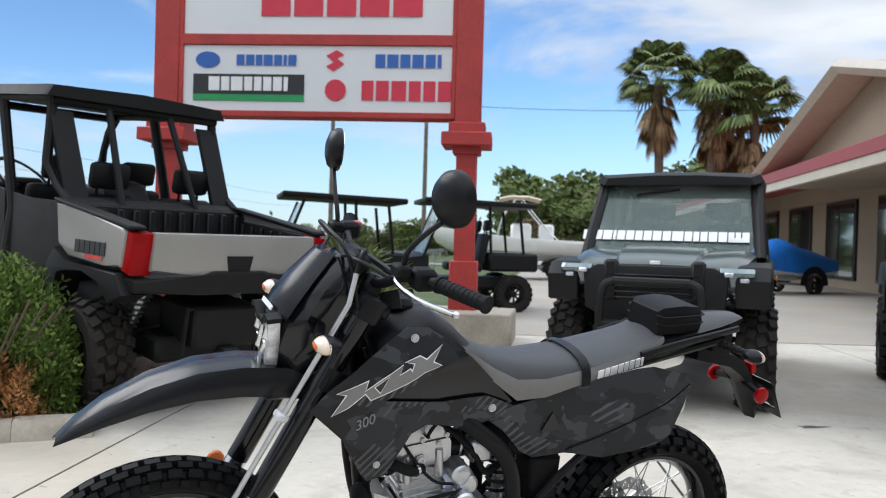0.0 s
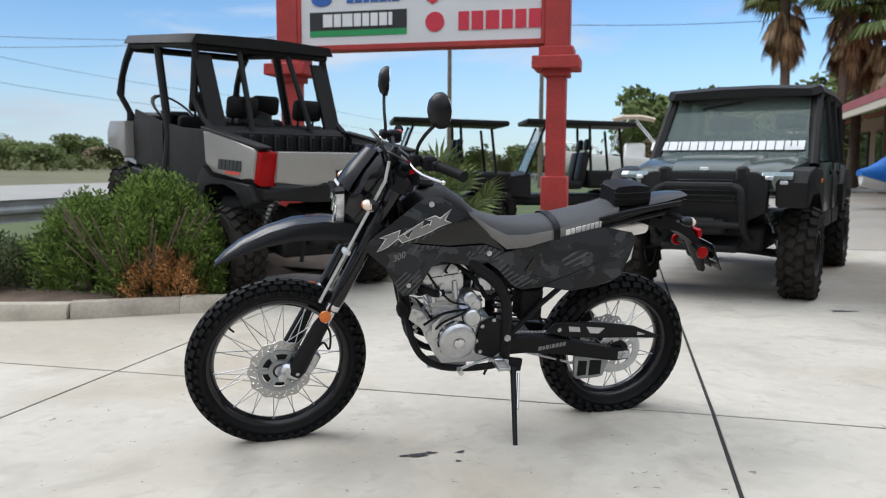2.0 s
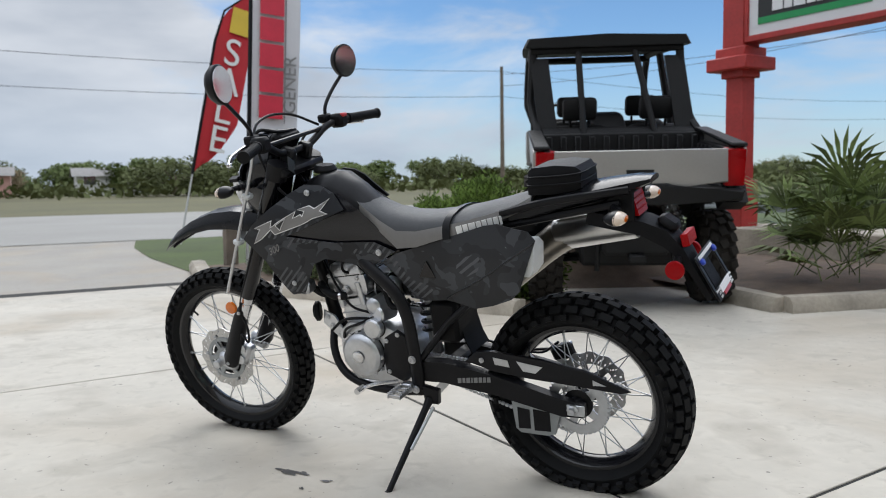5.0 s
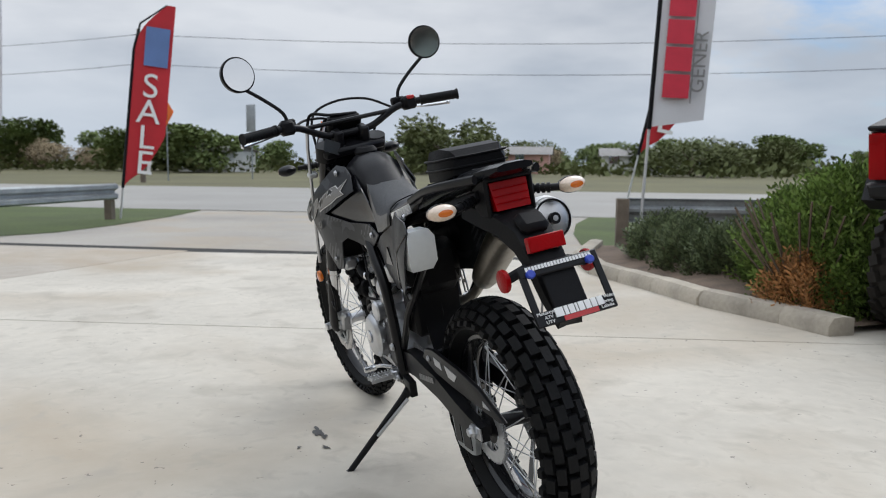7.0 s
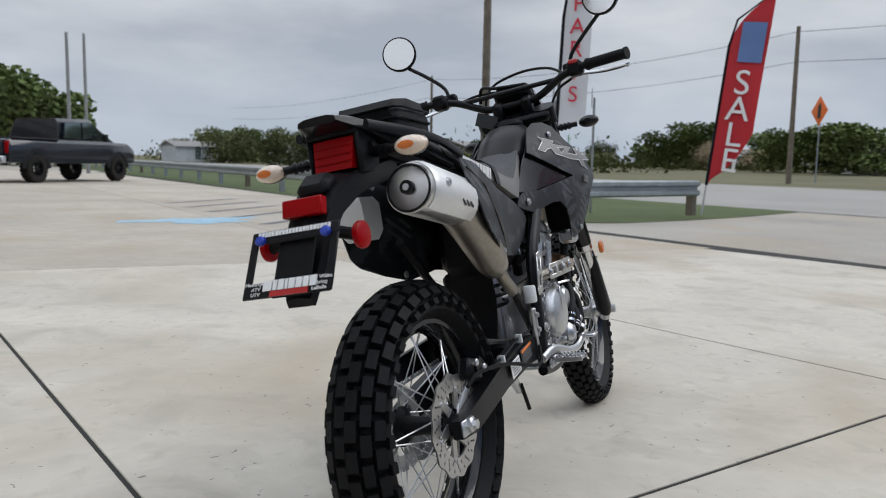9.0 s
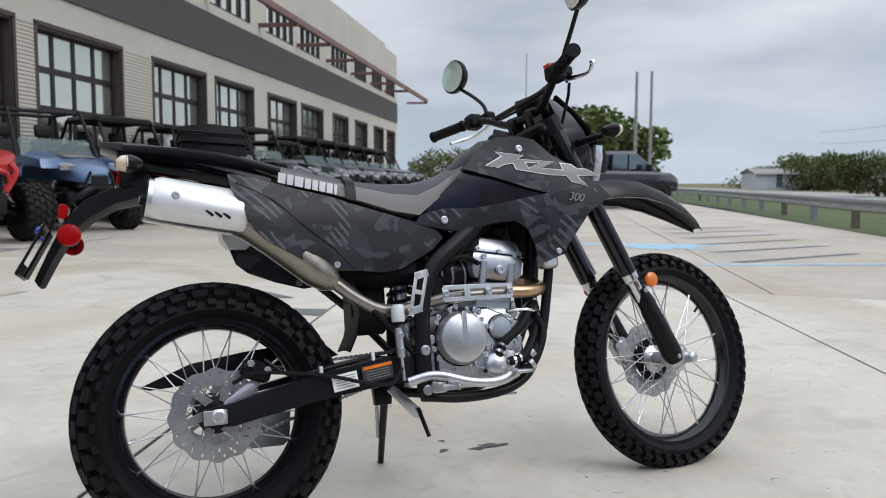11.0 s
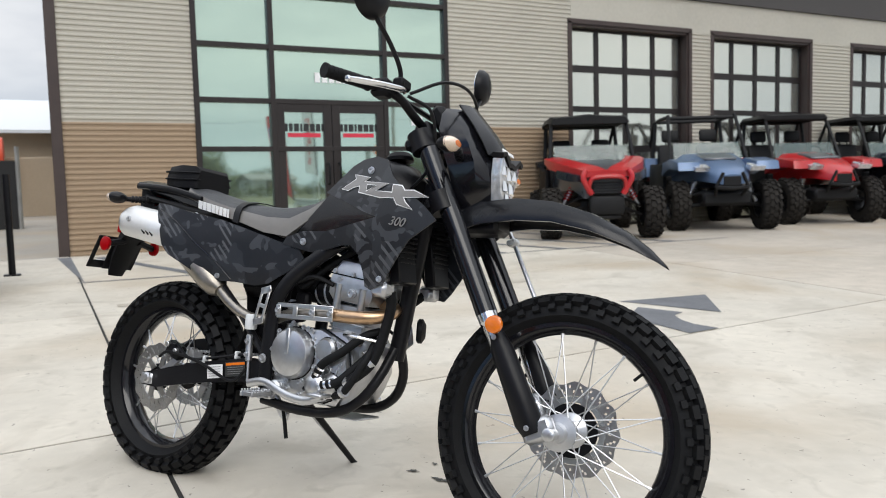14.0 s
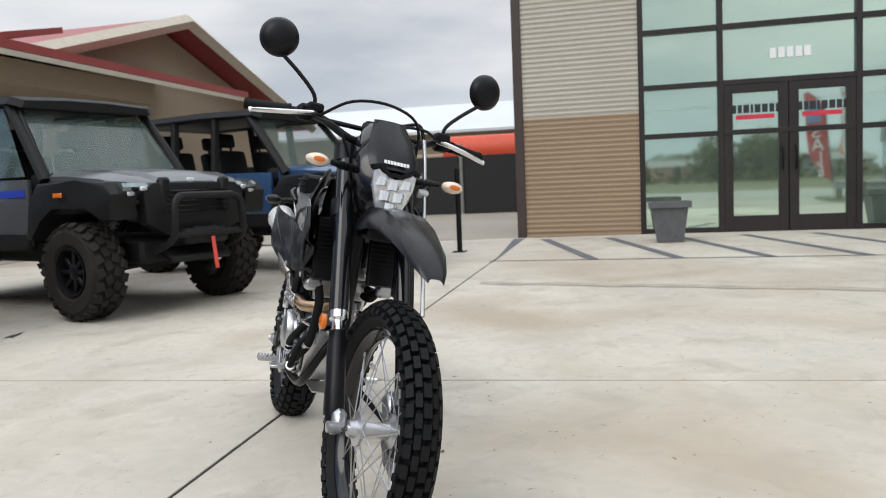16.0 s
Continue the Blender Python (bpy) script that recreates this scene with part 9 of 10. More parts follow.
# left cover
bm = B()
lathe(bm, [(0.075, 0.0), (0.076, 0.03), (0.068, 0.04), (0.06, 0.044), (0.024, 0.046), (0.022, 0.042), (0.008, 0.043)], 34, pose(-0.017, 0.1, 0.434))
lc = part("generator_cover", bm, "cast_alu", eng, "round silver cover")
part("cover_plug", lathe(B(), [(0.02, 0), (0.021, 0.006), (0.014, 0.009)], 20, pose(-0.017, 0.1455, 0.434)), "polished", lc)
part("cover_cap", lathe(B(), [(0.034, 0), (0.035, 0.024), (0.03, 0.03), (0.012, 0.031)], 26, pose(-0.072, 0.1, 0.53)), "cast_alu", eng, "round silver cap")
part("starter_motor", cyl(B(), (-0.1, 0.03, 0.57), (-0.085, 0.105, 0.575), 0.028, 18, bev=0.006), "cast_alu", eng)
# right cover
bm = B()
slab(bm, [(0.06, 0.36), (0.085, 0.42), (0.07, 0.5), (-0.02, 0.54), (-0.13, 0.535), (-0.18, 0.47), (-0.18, 0.38), (-0.12, 0.34), (0.0, 0.335)], -0.118, -0.095, bev=0.006)
rc = part("crankcase_cover", bm, "cast_alu", eng)
part("clutch_cover", lathe(B(), [(0.073, 0.0), (0.074, 0.022), (0.066, 0.036), (0.05, 0.042), (0.01, 0.043)], 36, pose(-0.111, -0.112, 0.465, 0, 0, 180)), "cast_alu", eng, "large round silver cover")
part("cover_rib", boxat(B(), (-0.111, -0.154, 0.5), (0.014, 0.006, 0.075), 0.002), "cast_alu", eng)
part("filter_cover", lathe(B(), [(0.033, 0.0), (0.034, 0.016), (0.028, 0.024), (0.01, 0.025)], 26, pose(0.01, -0.112, 0.485, 0, 0, 180)), "cast_alu", eng, "small round silver cover")
part("water_pump", lathe(B(), [(0.036, 0), (0.036, 0.012), (0.02, 0.024), (0.012, 0.034)], 22, pose(0.03, -0.112, 0.385, 0, 0, 180)), "cast_alu", eng)
for k in range(10):
    a = 2 * math.pi * k / 10
    bolt(eng, -0.111 + 0.084 * math.cos(a), -0.118, 0.462 + 0.084 * math.sin(a), 0.75)
for k in range(8):
    a = 2 * math.pi * k / 8
    bolt(eng, -0.017 + 0.083 * math.cos(a), 0.102, 0.434 + 0.08 * math.sin(a), 0.75)
for pts, r in (([(0.06, -0.12, 0.385), (0.11, -0.13, 0.41), (0.16, -0.1, 0.47), (0.195, -0.09, 0.6), (0.2, -0.1, 0.66)], 0.0145), ([(0.05, -0.12, 0.36), (0.1, -0.14, 0.38), (0.15, -0.12, 0.47), (0.14, -0.06, 0.53)], 0.011), ([(0.1, 0.06, 0.64), (0.14, 0.085, 0.63), (0.18, 0.1, 0.66)], 0.013)):
    part("coolant_hose", tube(B(), smooth_path(pts, 5), r, 10), "rubber", eng, "black rubber hose")
part("oil_line", tube(B(), smooth_path([(0.05, -0.1, 0.53), (0.1, -0.12, 0.53), (0.16, -0.09, 0.52)], 4), 0.005, 8), "polished", eng)
part("oil_line", tube(B(), smooth_path([(0.07, 0.1, 0.48), (0.04, 0.12, 0.52), (-0.02, 0.12, 0.545), (-0.06, 0.1, 0.56)], 4), 0.005, 8), "satin_black", eng)
intake = part("throttle_body", cyl(B(), (-0.03, 0.0, 0.645), (-0.13, 0.0, 0.655), 0.04, 18, bev=0.006), "satin_black", eng)
for x in (-0.045, -0.085, -0.12):
    part("clamp_ring", lathe(B(), [(0.0415, -0.004), (0.043, 0), (0.0415, 0.004)], 20, pose(x, 0, 0.6475 - 0.06 * (x + 0.045), 0, -6, 0), axis="X", closed=True), "zinc", intake)
part("intake_boot", tube(B(), [(-0.12, 0, 0.655), (-0.16, 0, 0.665), (-0.2, 0, 0.68)], [0.043, 0.052, 0.06], 18), "rubber", eng, "black rubber intake boot")
part("starter_relay", boxat(B(), (-0.15, -0.055, 0.615), (0.05, 0.03, 0.06), 0.008), "black_plastic", bike)
part("wiring_loom", tube(B(), smooth_path([(-0.19, -0.06, 0.7), (-0.13, -0.085, 0.66), (-0.08, -0.075, 0.7), (-0.03, -0.06, 0.74), (0.04, -0.05, 0.78)], 5), 0.009, 8), "rubber", bike, "taped black wiring loom")
part("wiring_loom", tube(B(), smooth_path([(-0.2, 0.07, 0.62), (-0.14, 0.085, 0.6), (-0.1, 0.07, 0.66), (-0.03, 0.065, 0.72), (0.05, 0.05, 0.76)], 5), 0.01, 8), "rubber", bike, "taped black wiring loom")
part("clutch_cable", tube(B(), smooth_path([(-0.05, 0.09, 0.575), (0.02, 0.1, 0.6), (0.09, 0.085, 0.68), (0.16, 0.06, 0.8), (0.22, 0.05, 0.95)], 5), 0.0045, 8), "satin_black", bike, "black clutch cable")
# dark joint lines between the castings
part("gasket", slab(B(), [(0.064, 0.357), (0.09, 0.42), (0.074, 0.504), (-0.02, 0.545), (-0.132, 0.54), (-0.185, 0.472), (-0.185, 0.378), (-0.122, 0.335), (0.0, 0.33)], -0.1005, -0.0985), "gloss_black", eng, "dark joint line")
for c, r_ in (((-0.111, -0.1185, 0.465), 0.0775), ((0.01, -0.1185, 0.485), 0.0365), ((0.03, -0.1185, 0.385), 0.0385)):
    part("gasket", lathe(B(), [(r_ - 0.004, -0.001), (r_, -0.001), (r_, 0.001), (r_ - 0.004, 0.001)], 40, pose(*c), closed=True), "gloss_black", eng)
for c, r_ in (((-0.017, 0.1015, 0.434), 0.0795), ((-0.072, 0.1015, 0.53), 0.038)):
    part("gasket", lathe(B(), [(r_ - 0.004, -0.001), (r_, -0.001), (r_, 0.001), (r_ - 0.004, 0.001)], 40, pose(*c), closed=True), "gloss_black", eng)
for z, w in ((0.011, 0.134), (0.0865, 0.163), (-0.092, 0.13)):
    part("gasket", box(B(), w, w - 0.006, 0.0035, tilt @ pose(0, 0, z)), "gloss_black", eng)
sc = part("sprocket_cover", slab(B(), [(-0.1, 0.37), (-0.095, 0.43), (-0.11, 0.5), (-0.16, 0.53), (-0.212, 0.5), (-0.214, 0.38), (-0.17, 0.345)], 0.1, 0.116, bev=0.005), "satin_black", eng, "black cover over the drive sprocket")
for x, z in ((-0.115, 0.38), (-0.118, 0.49), (-0.165, 0.515)):
    bolt(sc, x, 0.117, z, 0.8)
for x, z in ((0.052, 0.352), (-0.02, 0.343), (-0.085, 0.346), (-0.135, 0.36), (-0.172, 0.4), (-0.172, 0.46), (-0.13, 0.523), (-0.05, 0.533), (0.03, 0.515), (0.07, 0.45), (0.066, 0.4)):
    bolt(rc, x, -0.119, z, 0.85)
for k in range(5):
    part("case_rib", boxat(B(), (-0.02 + 0.022 * k, -0.12, 0.425 - 0.004 * k), (0.0035, 0.006, 0.04), 0.001, ry=20), "cast_alu", rc)
for x, z, r_ in ((-0.17, 0.36, 0.022), (-0.02, 0.4, 0.015), (-0.05, 0.37, 0.011)):
    boss = part("shaft_boss", lathe(B(), [(r_, 0), (r_, 0.014), (r_ * 0.7, 0.02), (r_ * 0.35, 0.02)], 20, pose(x, -0.115, z, 0, 0, 180)), "cast_alu", rc)
    part("oil_seal", lathe(B(), [(r_ * 0.62, 0.0205), (r_ * 0.4, 0.0212)], 18, pose(x, -0.115, z, 0, 0, 180)), "gloss_black", boss)
for x in (-0.02, 0.048, 0.116):
    p = tilt @ Vector((x - 0.048, 0, 0.094))
    for q in (1, -1):
        bolt(eng, p.x, 0.078 * q, p.z, 0.75)
for pts in ([(0.095, -0.128, 0.4), (0.108, -0.131, 0.409)], [(0.148, -0.107, 0.455), (0.156, -0.102, 0.465)], [(0.09, -0.137, 0.374), (0.1, -0.14, 0.38)]):
    part("hose_clip", tube(B(), pts, 0.0165, 14), "zinc", eng, "zinc hose clip")
part("air_box", boxat(B(), (-0.3, 0, 0.7), (0.24, 0.15, 0.16), 0.03), "black_plastic", bike)
part("inner_fender", thicken(loft(B(), [[(x, -0.06, z), (x, -0.02, z + 0.004), (x, 0.02, z + 0.004), (x, 0.06, z)] for x, z in ((-0.42, 0.68), (-0.385, 0.62), (-0.375, 0.55), (-0.39, 0.49), (-0.41, 0.45))], caps=False, closed=False), 0.004), "black_plastic", bike, "black inner fender flap")
part("horn", lathe(B(), [(0.03, 0), (0.036, 0.006), (0.036, 0.016), (0.02, 0.026)], 22, pose(0.19, 0.06, 0.555, 0, 0, -60)), "black_plastic", bike, "round black horn")
part("battery_box", boxat(B(), (-0.33, 0.04, 0.56), (0.1, 0.1, 0.14), 0.012), "black_plastic", bike)

# exhaust
HEADER = [(0.11, 0.0, 0.62), (0.165, -0.02, 0.612), (0.175, -0.08, 0.592), (0.12, -0.122, 0.582), (0.03, -0.128, 0.584), (-0.1, -0.126, 0.58), (-0.18, -0.1, 0.57), (-0.25, -0.082, 0.553), (-0.33, -0.098, 0.557), (-0.4, -0.106, 0.592), (-0.46, -0.11, 0.638)]
part("exhaust_header", tube(B(), smooth_path(HEADER, 5), 0.0165, 14), "pipe_steel", bike, "dull steel header pipe")
part("header_bend", tube(B(), smooth_path(HEADER[:5], 5), 0.0185, 14), "copper", bike, "heat-tinted header bend")
bm = B()
for x0, x1 in ((-0.165, 0.045),):
    for zz, hh in ((0.602, 0.013), (0.57, 0.013)):
        boxat(bm, ((x0 + x1) / 2, -0.15, zz), (x1 - x0, 0.004, hh), 0.0015)
    for x in (-0.16, -0.095, -0.03, 0.036):
        boxat(bm, (x, -0.1505, 0.586), (0.018, 0.0045, 0.034), 0.0015)
hs = part("heat_shield", bm, "brushed_steel", bike, "slotted steel heat shield")
for x in (-0.16, -0.03, 0.036):
    bolt(hs, x, -0.153, 0.586, 1.0)
bm = B()
for (x, z) in ((-0.222, 0.642), (-0.246, 0.548)):
    boxat(bm, (x, -0.143, z), (0.04, 0.004, 0.02), 0.0015, ry=-14)
for dx in (-0.014, 0.014):
    boxat(bm, (-0.234 + dx, -0.143, 0.595), (0.01, 0.004, 0.11), 0.0015, ry=14)
boxat(bm, (-0.234, -0.1432, 0.595), (0.03, 0.0038, 0.012), 0.001, ry=14)
part("heel_guard", bm, "brushed_steel", bike, "slotted steel heel guard")
A0, A1 = Vector((-0.655, -0.122, 0.806)), Vector((-0.905, -0.128, 0.85))
dm = (A1 - A0).normalized()
part("exhaust_pipe", tube(B(), [(-0.45, -0.11, 0.632), (-0.47, -0.11, 0.644), (-0.5, -0.112, 0.666), (-0.6, -0.118, 0.752), (-0.66, -0.121, 0.795), (-0.7, -0.122, 0.812)], [0.022, 0.036, 0.043, 0.05, 0.051, 0.05], 22), "pipe_steel", bike, "tapered steel pipe")
muf = part("muffler", tube(B(), [A0, A0 + dm * 0.01, A1 - dm * 0.012, A1 - dm * 0.002, A1], [0.046, 0.053, 0.053, 0.052, 0.048], 28), "brushed_steel", bike, "brushed steel silencer")
ua, ub = dm.cross(Vector((0, 0, 1))).normalized(), dm.cross(dm.cross(Vector((0, 0, 1)))).normalized()
part("muffler_rim", tube(B(), [A1 + dm * 0.0005 + 0.047 * (math.cos(a) * ua + math.sin(a) * ub) for a in (2 * math.pi * k / 28 for k in range(29))], 0.0028, 6), "satin_black", muf, "dark rim")
part("muffler_tip", tube(B(), [A1 - dm * 0.03, A1 + dm * 0.012], 0.0145, 14), "satin_black", muf, "dark outlet")
part("muffler_bore", tube(B(), [A1 + dm * 0.011, A1 + dm * 0.0135], 0.007, 12), "zinc", muf)
bm = B()
side = Vector((0, -1, 0))
upv = dm.cross(side).normalized()
if upv.z < 0:
    upv = -upv
rings = []
for t in (0.02, 0.035, 0.225, 0.24):
    r = 0.0605 if 0.03 < t < 0.23 else 0.055
    rings.append([A0 + dm * t + r * (math.cos(a) * side + math.sin(a) * upv) for a in (radians(-52 + 13.5 * k) for k in range(14))])
loft(bm, rings, caps=False, closed=False)
bmesh.ops.recalc_face_normals(bm, faces=bm.faces)
thicken(bm, 0.002)
ms = part("muffler_shield", bm, "alu_satin", muf, "bright curved heat shield")
for k in range(3):
    p = A0 + dm * (0.07 + 0.02 * k) + side * 0.0575 - upv * 0.016
    part("shield_slot", boxat(B(), (0, 0, 0), (0.007, 0.004, 0.024), 0.0015), "gloss_black", ms, m=Matrix.Translation(p) @ pose(0, 0, 0, 0, -50, 0))
pb = A0 + dm * 0.19 + side * 0.0585 + upv * 0.012
bolt(ms, pb.x, pb.y, pb.z, 1.0)
bm = B()
loft(bm, [[(-0.745 + 0.012, 0.08 + 0.02, 0.752), (-0.68, 0.1, 0.752), (-0.68, 0.155, 0.752), (-0.733, 0.155, 0.752)], [(-0.75, 0.09, 0.775), (-0.67, 0.09, 0.775), (-0.67, 0.165, 0.775), (-0.75, 0.165, 0.775)], [(-0.755, 0.09, 0.84), (-0.67, 0.09, 0.84), (-0.67, 0.165, 0.84), (-0.755, 0.165, 0.84)], [(-0.745, 0.1, 0.858), (-0.68, 0.1, 0.858), (-0.68, 0.155, 0.858), (-0.745, 0.155, 0.858)]])
part("coolant_bottle", bm, "milk_plastic", bike, "translucent white overflow bottle", pose(0.05, 0.016, 0.004))

# swingarm, chain, shock
bm = B()
for s in (1, -1):
    secs = []
    for x, z, h, w in ((-0.24, 0.39, 0.034, 0.02), (-0.32, 0.395, 0.036, 0.02), (-0.5, 0.37, 0.033, 0.017), (-0.66, 0.34, 0.03, 0.016), (-0.72, 0.326, 0.028, 0.014), (-0.79, 0.322, 0.02, 0.012)):
        y = s * (0.088 + (0.006 if x < -0.5 else 0))
        secs.append([(x, y - w, z - h), (x, y + w, z - h), (x, y + w * 1.02, z), (x, y + w, z + h), (x, y - w, z + h)])
    loft(bm, secs)
boxat(bm, (-0.33, 0, 0.4), (0.06, 0.16, 0.05), 0.01)
swg = part("swingarm", bm, "satin_black", bike)
part("rear_axle", cyl(B(), (RA.x, -0.125, RA.z), (RA.x, 0.125, RA.z), 0.01, 12), "polished", swg)
for s in (1, -1):
    bm = B()
    lathe(bm, [(0.019, 0), (0.019, 0.012), (0.013, 0.016), (0.011, 0.024)], 6, pose(RA.x, 0.104 * s, RA.z, 0, 0, 0 if s > 0 else 180))
    boxat(bm, (-0.764, 0.106 * s, 0.323), (0.056, 0.006, 0.036), 0.002)
    part("chain_adjuster", bm, "zinc", swg)
part("warning_label", boxat(B(), (-0.44, -0.112, 0.378), (0.068, 0.002, 0.042), 0.0005, ry=-8), "white_ink", swg, "white printed label")
part("warning_label", boxat(B(), (-0.352, -0.1125, 0.394), (0.085, 0.002, 0.044), 0.0005, ry=-8), "sign_black", swg, "black and orange warning label")
part("label_strip", boxat(B(), (-0.352, -0.114, 0.41), (0.08, 0.001, 0.008), ry=-8), "orange_lens", swg)
for k in range(4):
    part("label_line", boxat(B(), (-0.352 + 0.001 * k, -0.1141, 0.4 - 0.0065 * k), (0.066, 0.0008, 0.0016), ry=-8), "grey_ink", swg)
for k in range(5):
    part("label_line", boxat(B(), (-0.44, -0.1135, 0.392 - 0.007 * k), (0.05, 0.001, 0.0016), ry=-8), "grey_ink", swg)
bm = B()
slab(bm, [(-0.4, 0.44), (-0.44, 0.476), (-0.5, 0.482), (-0.66, 0.47), (-0.8, 0.45), (-0.93, 0.398), (-0.9, 0.39), (-0.78, 0.398), (-0.62, 0.405), (-0.5, 0.415)], 0.086, 0.098, bev=0.003)
cg = part("chain_guard", bm, "satin_black", bike, "long black plastic chain guard with cut-outs")
for poly in ([(-0.5, 0.463), (-0.55, 0.458), (-0.555, 0.436), (-0.505, 0.44)], [(-0.58, 0.458), (-0.665, 0.448), (-0.64, 0.425), (-0.6, 0.428)], [(-0.82, 0.424), (-0.86, 0.41), (-0.82, 0.408)]):
    part("guard_slot", slab(B(), poly, 0.0965, 0.0995), "zinc", cg)
bolt(cg, -0.46, 0.1, 0.45, 0.9)
# chain links as pieces along the two runs
link = B()
boxat(link, (0, 0.003, 0), (0.0125, 0.002, 0.009), 0.002)
boxat(link, (0, -0.003, 0), (0.0125, 0.002, 0.009), 0.002)
cyl(link, (0.004, -0.003, 0), (0.004, 0.003, 0), 0.0035, 6)
link = finish(link, "chain_link", "zinc")
chain = part("chain", tube(B(), [(-0.25, 0.066, 0.435), (-0.29, 0.066, 0.437)], 0.004, 6), "zinc", bike, "steel roller chain")
for p, q in (((-0.25, 0.066, 0.437), (-0.742, 0.066, 0.415)), ((-0.25, 0.066, 0.365), (-0.742, 0.066, 0.224))):
    p, q = Vector(p), Vector(q)
    k = int((q - p).length / 0.0145)
    for i in range(k):
        c = p.lerp(q, i / k)
        part("chain_link", link, None, chain, m=Matrix.Translation(c) @ pose(0, 0, 0, 0, -math.degrees(math.atan2((q - p).z, (q - p).x)), 0))
for i in range(20):
    a = radians(90 + 9.4 * i)
    part("chain_link", link, None, chain, m=Matrix.Translation((RA.x + 0.096 * math.cos(a), 0.066, RA.z + 0.096 * math.sin(a))) @ pose(0, 0, 0, 0, -math.degrees(a) - 90, 0))
bm = B()
slab(bm, [(-0.545, 0.318), (-0.69, 0.308), (-0.705, 0.29), (-0.685, 0.222), (-0.66, 0.214), (-0.57, 0.212), (-0.553, 0.225)], 0.072, 0.09, bev=0.003)
cgd = part("chain_guide", bm, "galvanised", bike, "grey chain guide with black windows")
for x0, x1 in ((-0.565, -0.605), (-0.618, -0.672)):
    part("guide_window", slab(B(), [(x0, 0.3), (x1, 0.296), (x1, 0.232), (x0, 0.228)], 0.088, 0.0925), "satin_black", cgd)
bm = B()
hel = [(-0.235 + 0.035 * math.cos(a), 0.035 * math.sin(a), 0.5 + 0.0045 * a) for a in (0.45 * k for k in range(75))]
part("shock_spring", tube(bm, hel, 0.0055, 6), "satin_black", bike, "black shock absorber spring")
part("shock_body", cyl(B(), (-0.235, 0, 0.42), (-0.235, 0, 0.7), 0.02, 14), "cast_alu", bike)
bm = B()
boxat(bm, (-0.66, -0.085, 0.425), (0.075, 0.036, 0.05), 0.01, ry=20)
cyl(bm, (-0.655, -0.066, 0.43), (-0.655, -0.108, 0.43), 0.018, 14)
cal = part("rear_caliper", bm, "satin_black", bike, "black rear brake caliper")
for x, z in ((-0.675, 0.445), (-0.635, 0.425)):
    part("slide_pin", cyl(B(), (x, -0.1, z), (x, -0.114, z), 0.009, 12, bev=0.002), "zinc", cal)
part("caliper_bracket", slab(B(), [(-0.63, 0.405), (-0.66, 0.41), (-0.735, 0.36), (-0.75, 0.335), (-0.72, 0.335)], -0.078, -0.07, bev=0.002), "cast_alu", cal)
part("swingarm_decal", blocks(B(), [0.8, 0.6, 0.8, 0.3, 0.8, 0.7, 0.6, 0.7], 0.017, 0.0015, 0.25, 0.2), "grey_ink", swg, "grey decal blocks", pose(-0.43, 0.1075, 0.382, 0, -8, 180))
part("brake_line", tube(B(), smooth_path([(-0.64, -0.1, 0.45), (-0.58, -0.1, 0.408), (-0.5, -0.098, 0.413), (-0.36, -0.098, 0.437), (-0.3, -0.115, 0.45), (-0.289, -0.125, 0.5)], 4), 0.0045, 8), "satin_black", bike)
for x, z in ((-0.5, 0.41), (-0.36, 0.436)):
    part("line_clip", boxat(B(), (x, -0.1, z), (0.009, 0.02, 0.024), 0.002), "milk_plastic", bike, "pale plastic line clip")
part("master_cylinder", cyl(B(), (-0.287, -0.125, 0.425), (-0.292, -0.125, 0.505), 0.0105, 12, bev=0.003), "cast_alu", bike)
part("push_rod", cyl(B(), (-0.284, -0.125, 0.365), (-0.287, -0.125, 0.426), 0.0045, 10), "zinc", bike)
for z in (0.445, 0.485):
    bolt(bike, -0.289, -0.136, z, 0.8)
bm = tube(B(), smooth_path([(-0.275, -0.13, 0.36), (-0.2, -0.14, 0.372), (-0.1, -0.15, 0.345), (-0.02, -0.155, 0.34), (0.035, -0.16, 0.36)], 4), 0.0125, 12, flat=0.6)
boxat(bm, (0.04, -0.175, 0.363), (0.05, 0.05, 0.01), 0.003)
part("brake_pedal", bm, "cast_alu", bike, "cast alloy brake pedal")
bm = tube(B(), smooth_path([(-0.15, 0.125, 0.352), (-0.08, 0.15, 0.345), (-0.02, 0.155, 0.325)], 4), 0.0065, 8)
cyl(bm, (-0.02, 0.15, 0.325), (-0.02, 0.19, 0.325), 0.011, 10)
part("shift_lever", bm, "polished", bike)
for s in (1, -1):
    peg = part("footpeg", boxat(B(), (-0.19, 0.13 * s, 0.34), (0.04, 0.03, 0.03), 0.004), "cast_alu", bike, "serrated alloy footpeg")
    for x in (-0.212, -0.168):
        bm = B()
        boxat(bm, (x, 0.18 * s, 0.342), (0.005, 0.08, 0.014), 0.001)
        for k in range(7):
            boxat(bm, (x, (0.148 + 0.011 * k) * s, 0.351), (0.005, 0.0055, 0.009), 0.001)
        part("peg_rail", bm, "cast_alu", peg)
    for k in range(3):
        part("peg_bar", boxat(B(), (-0.19, (0.16 + 0.027 * k) * s, 0.342), (0.045, 0.005, 0.012), 0.001), "cast_alu", peg)
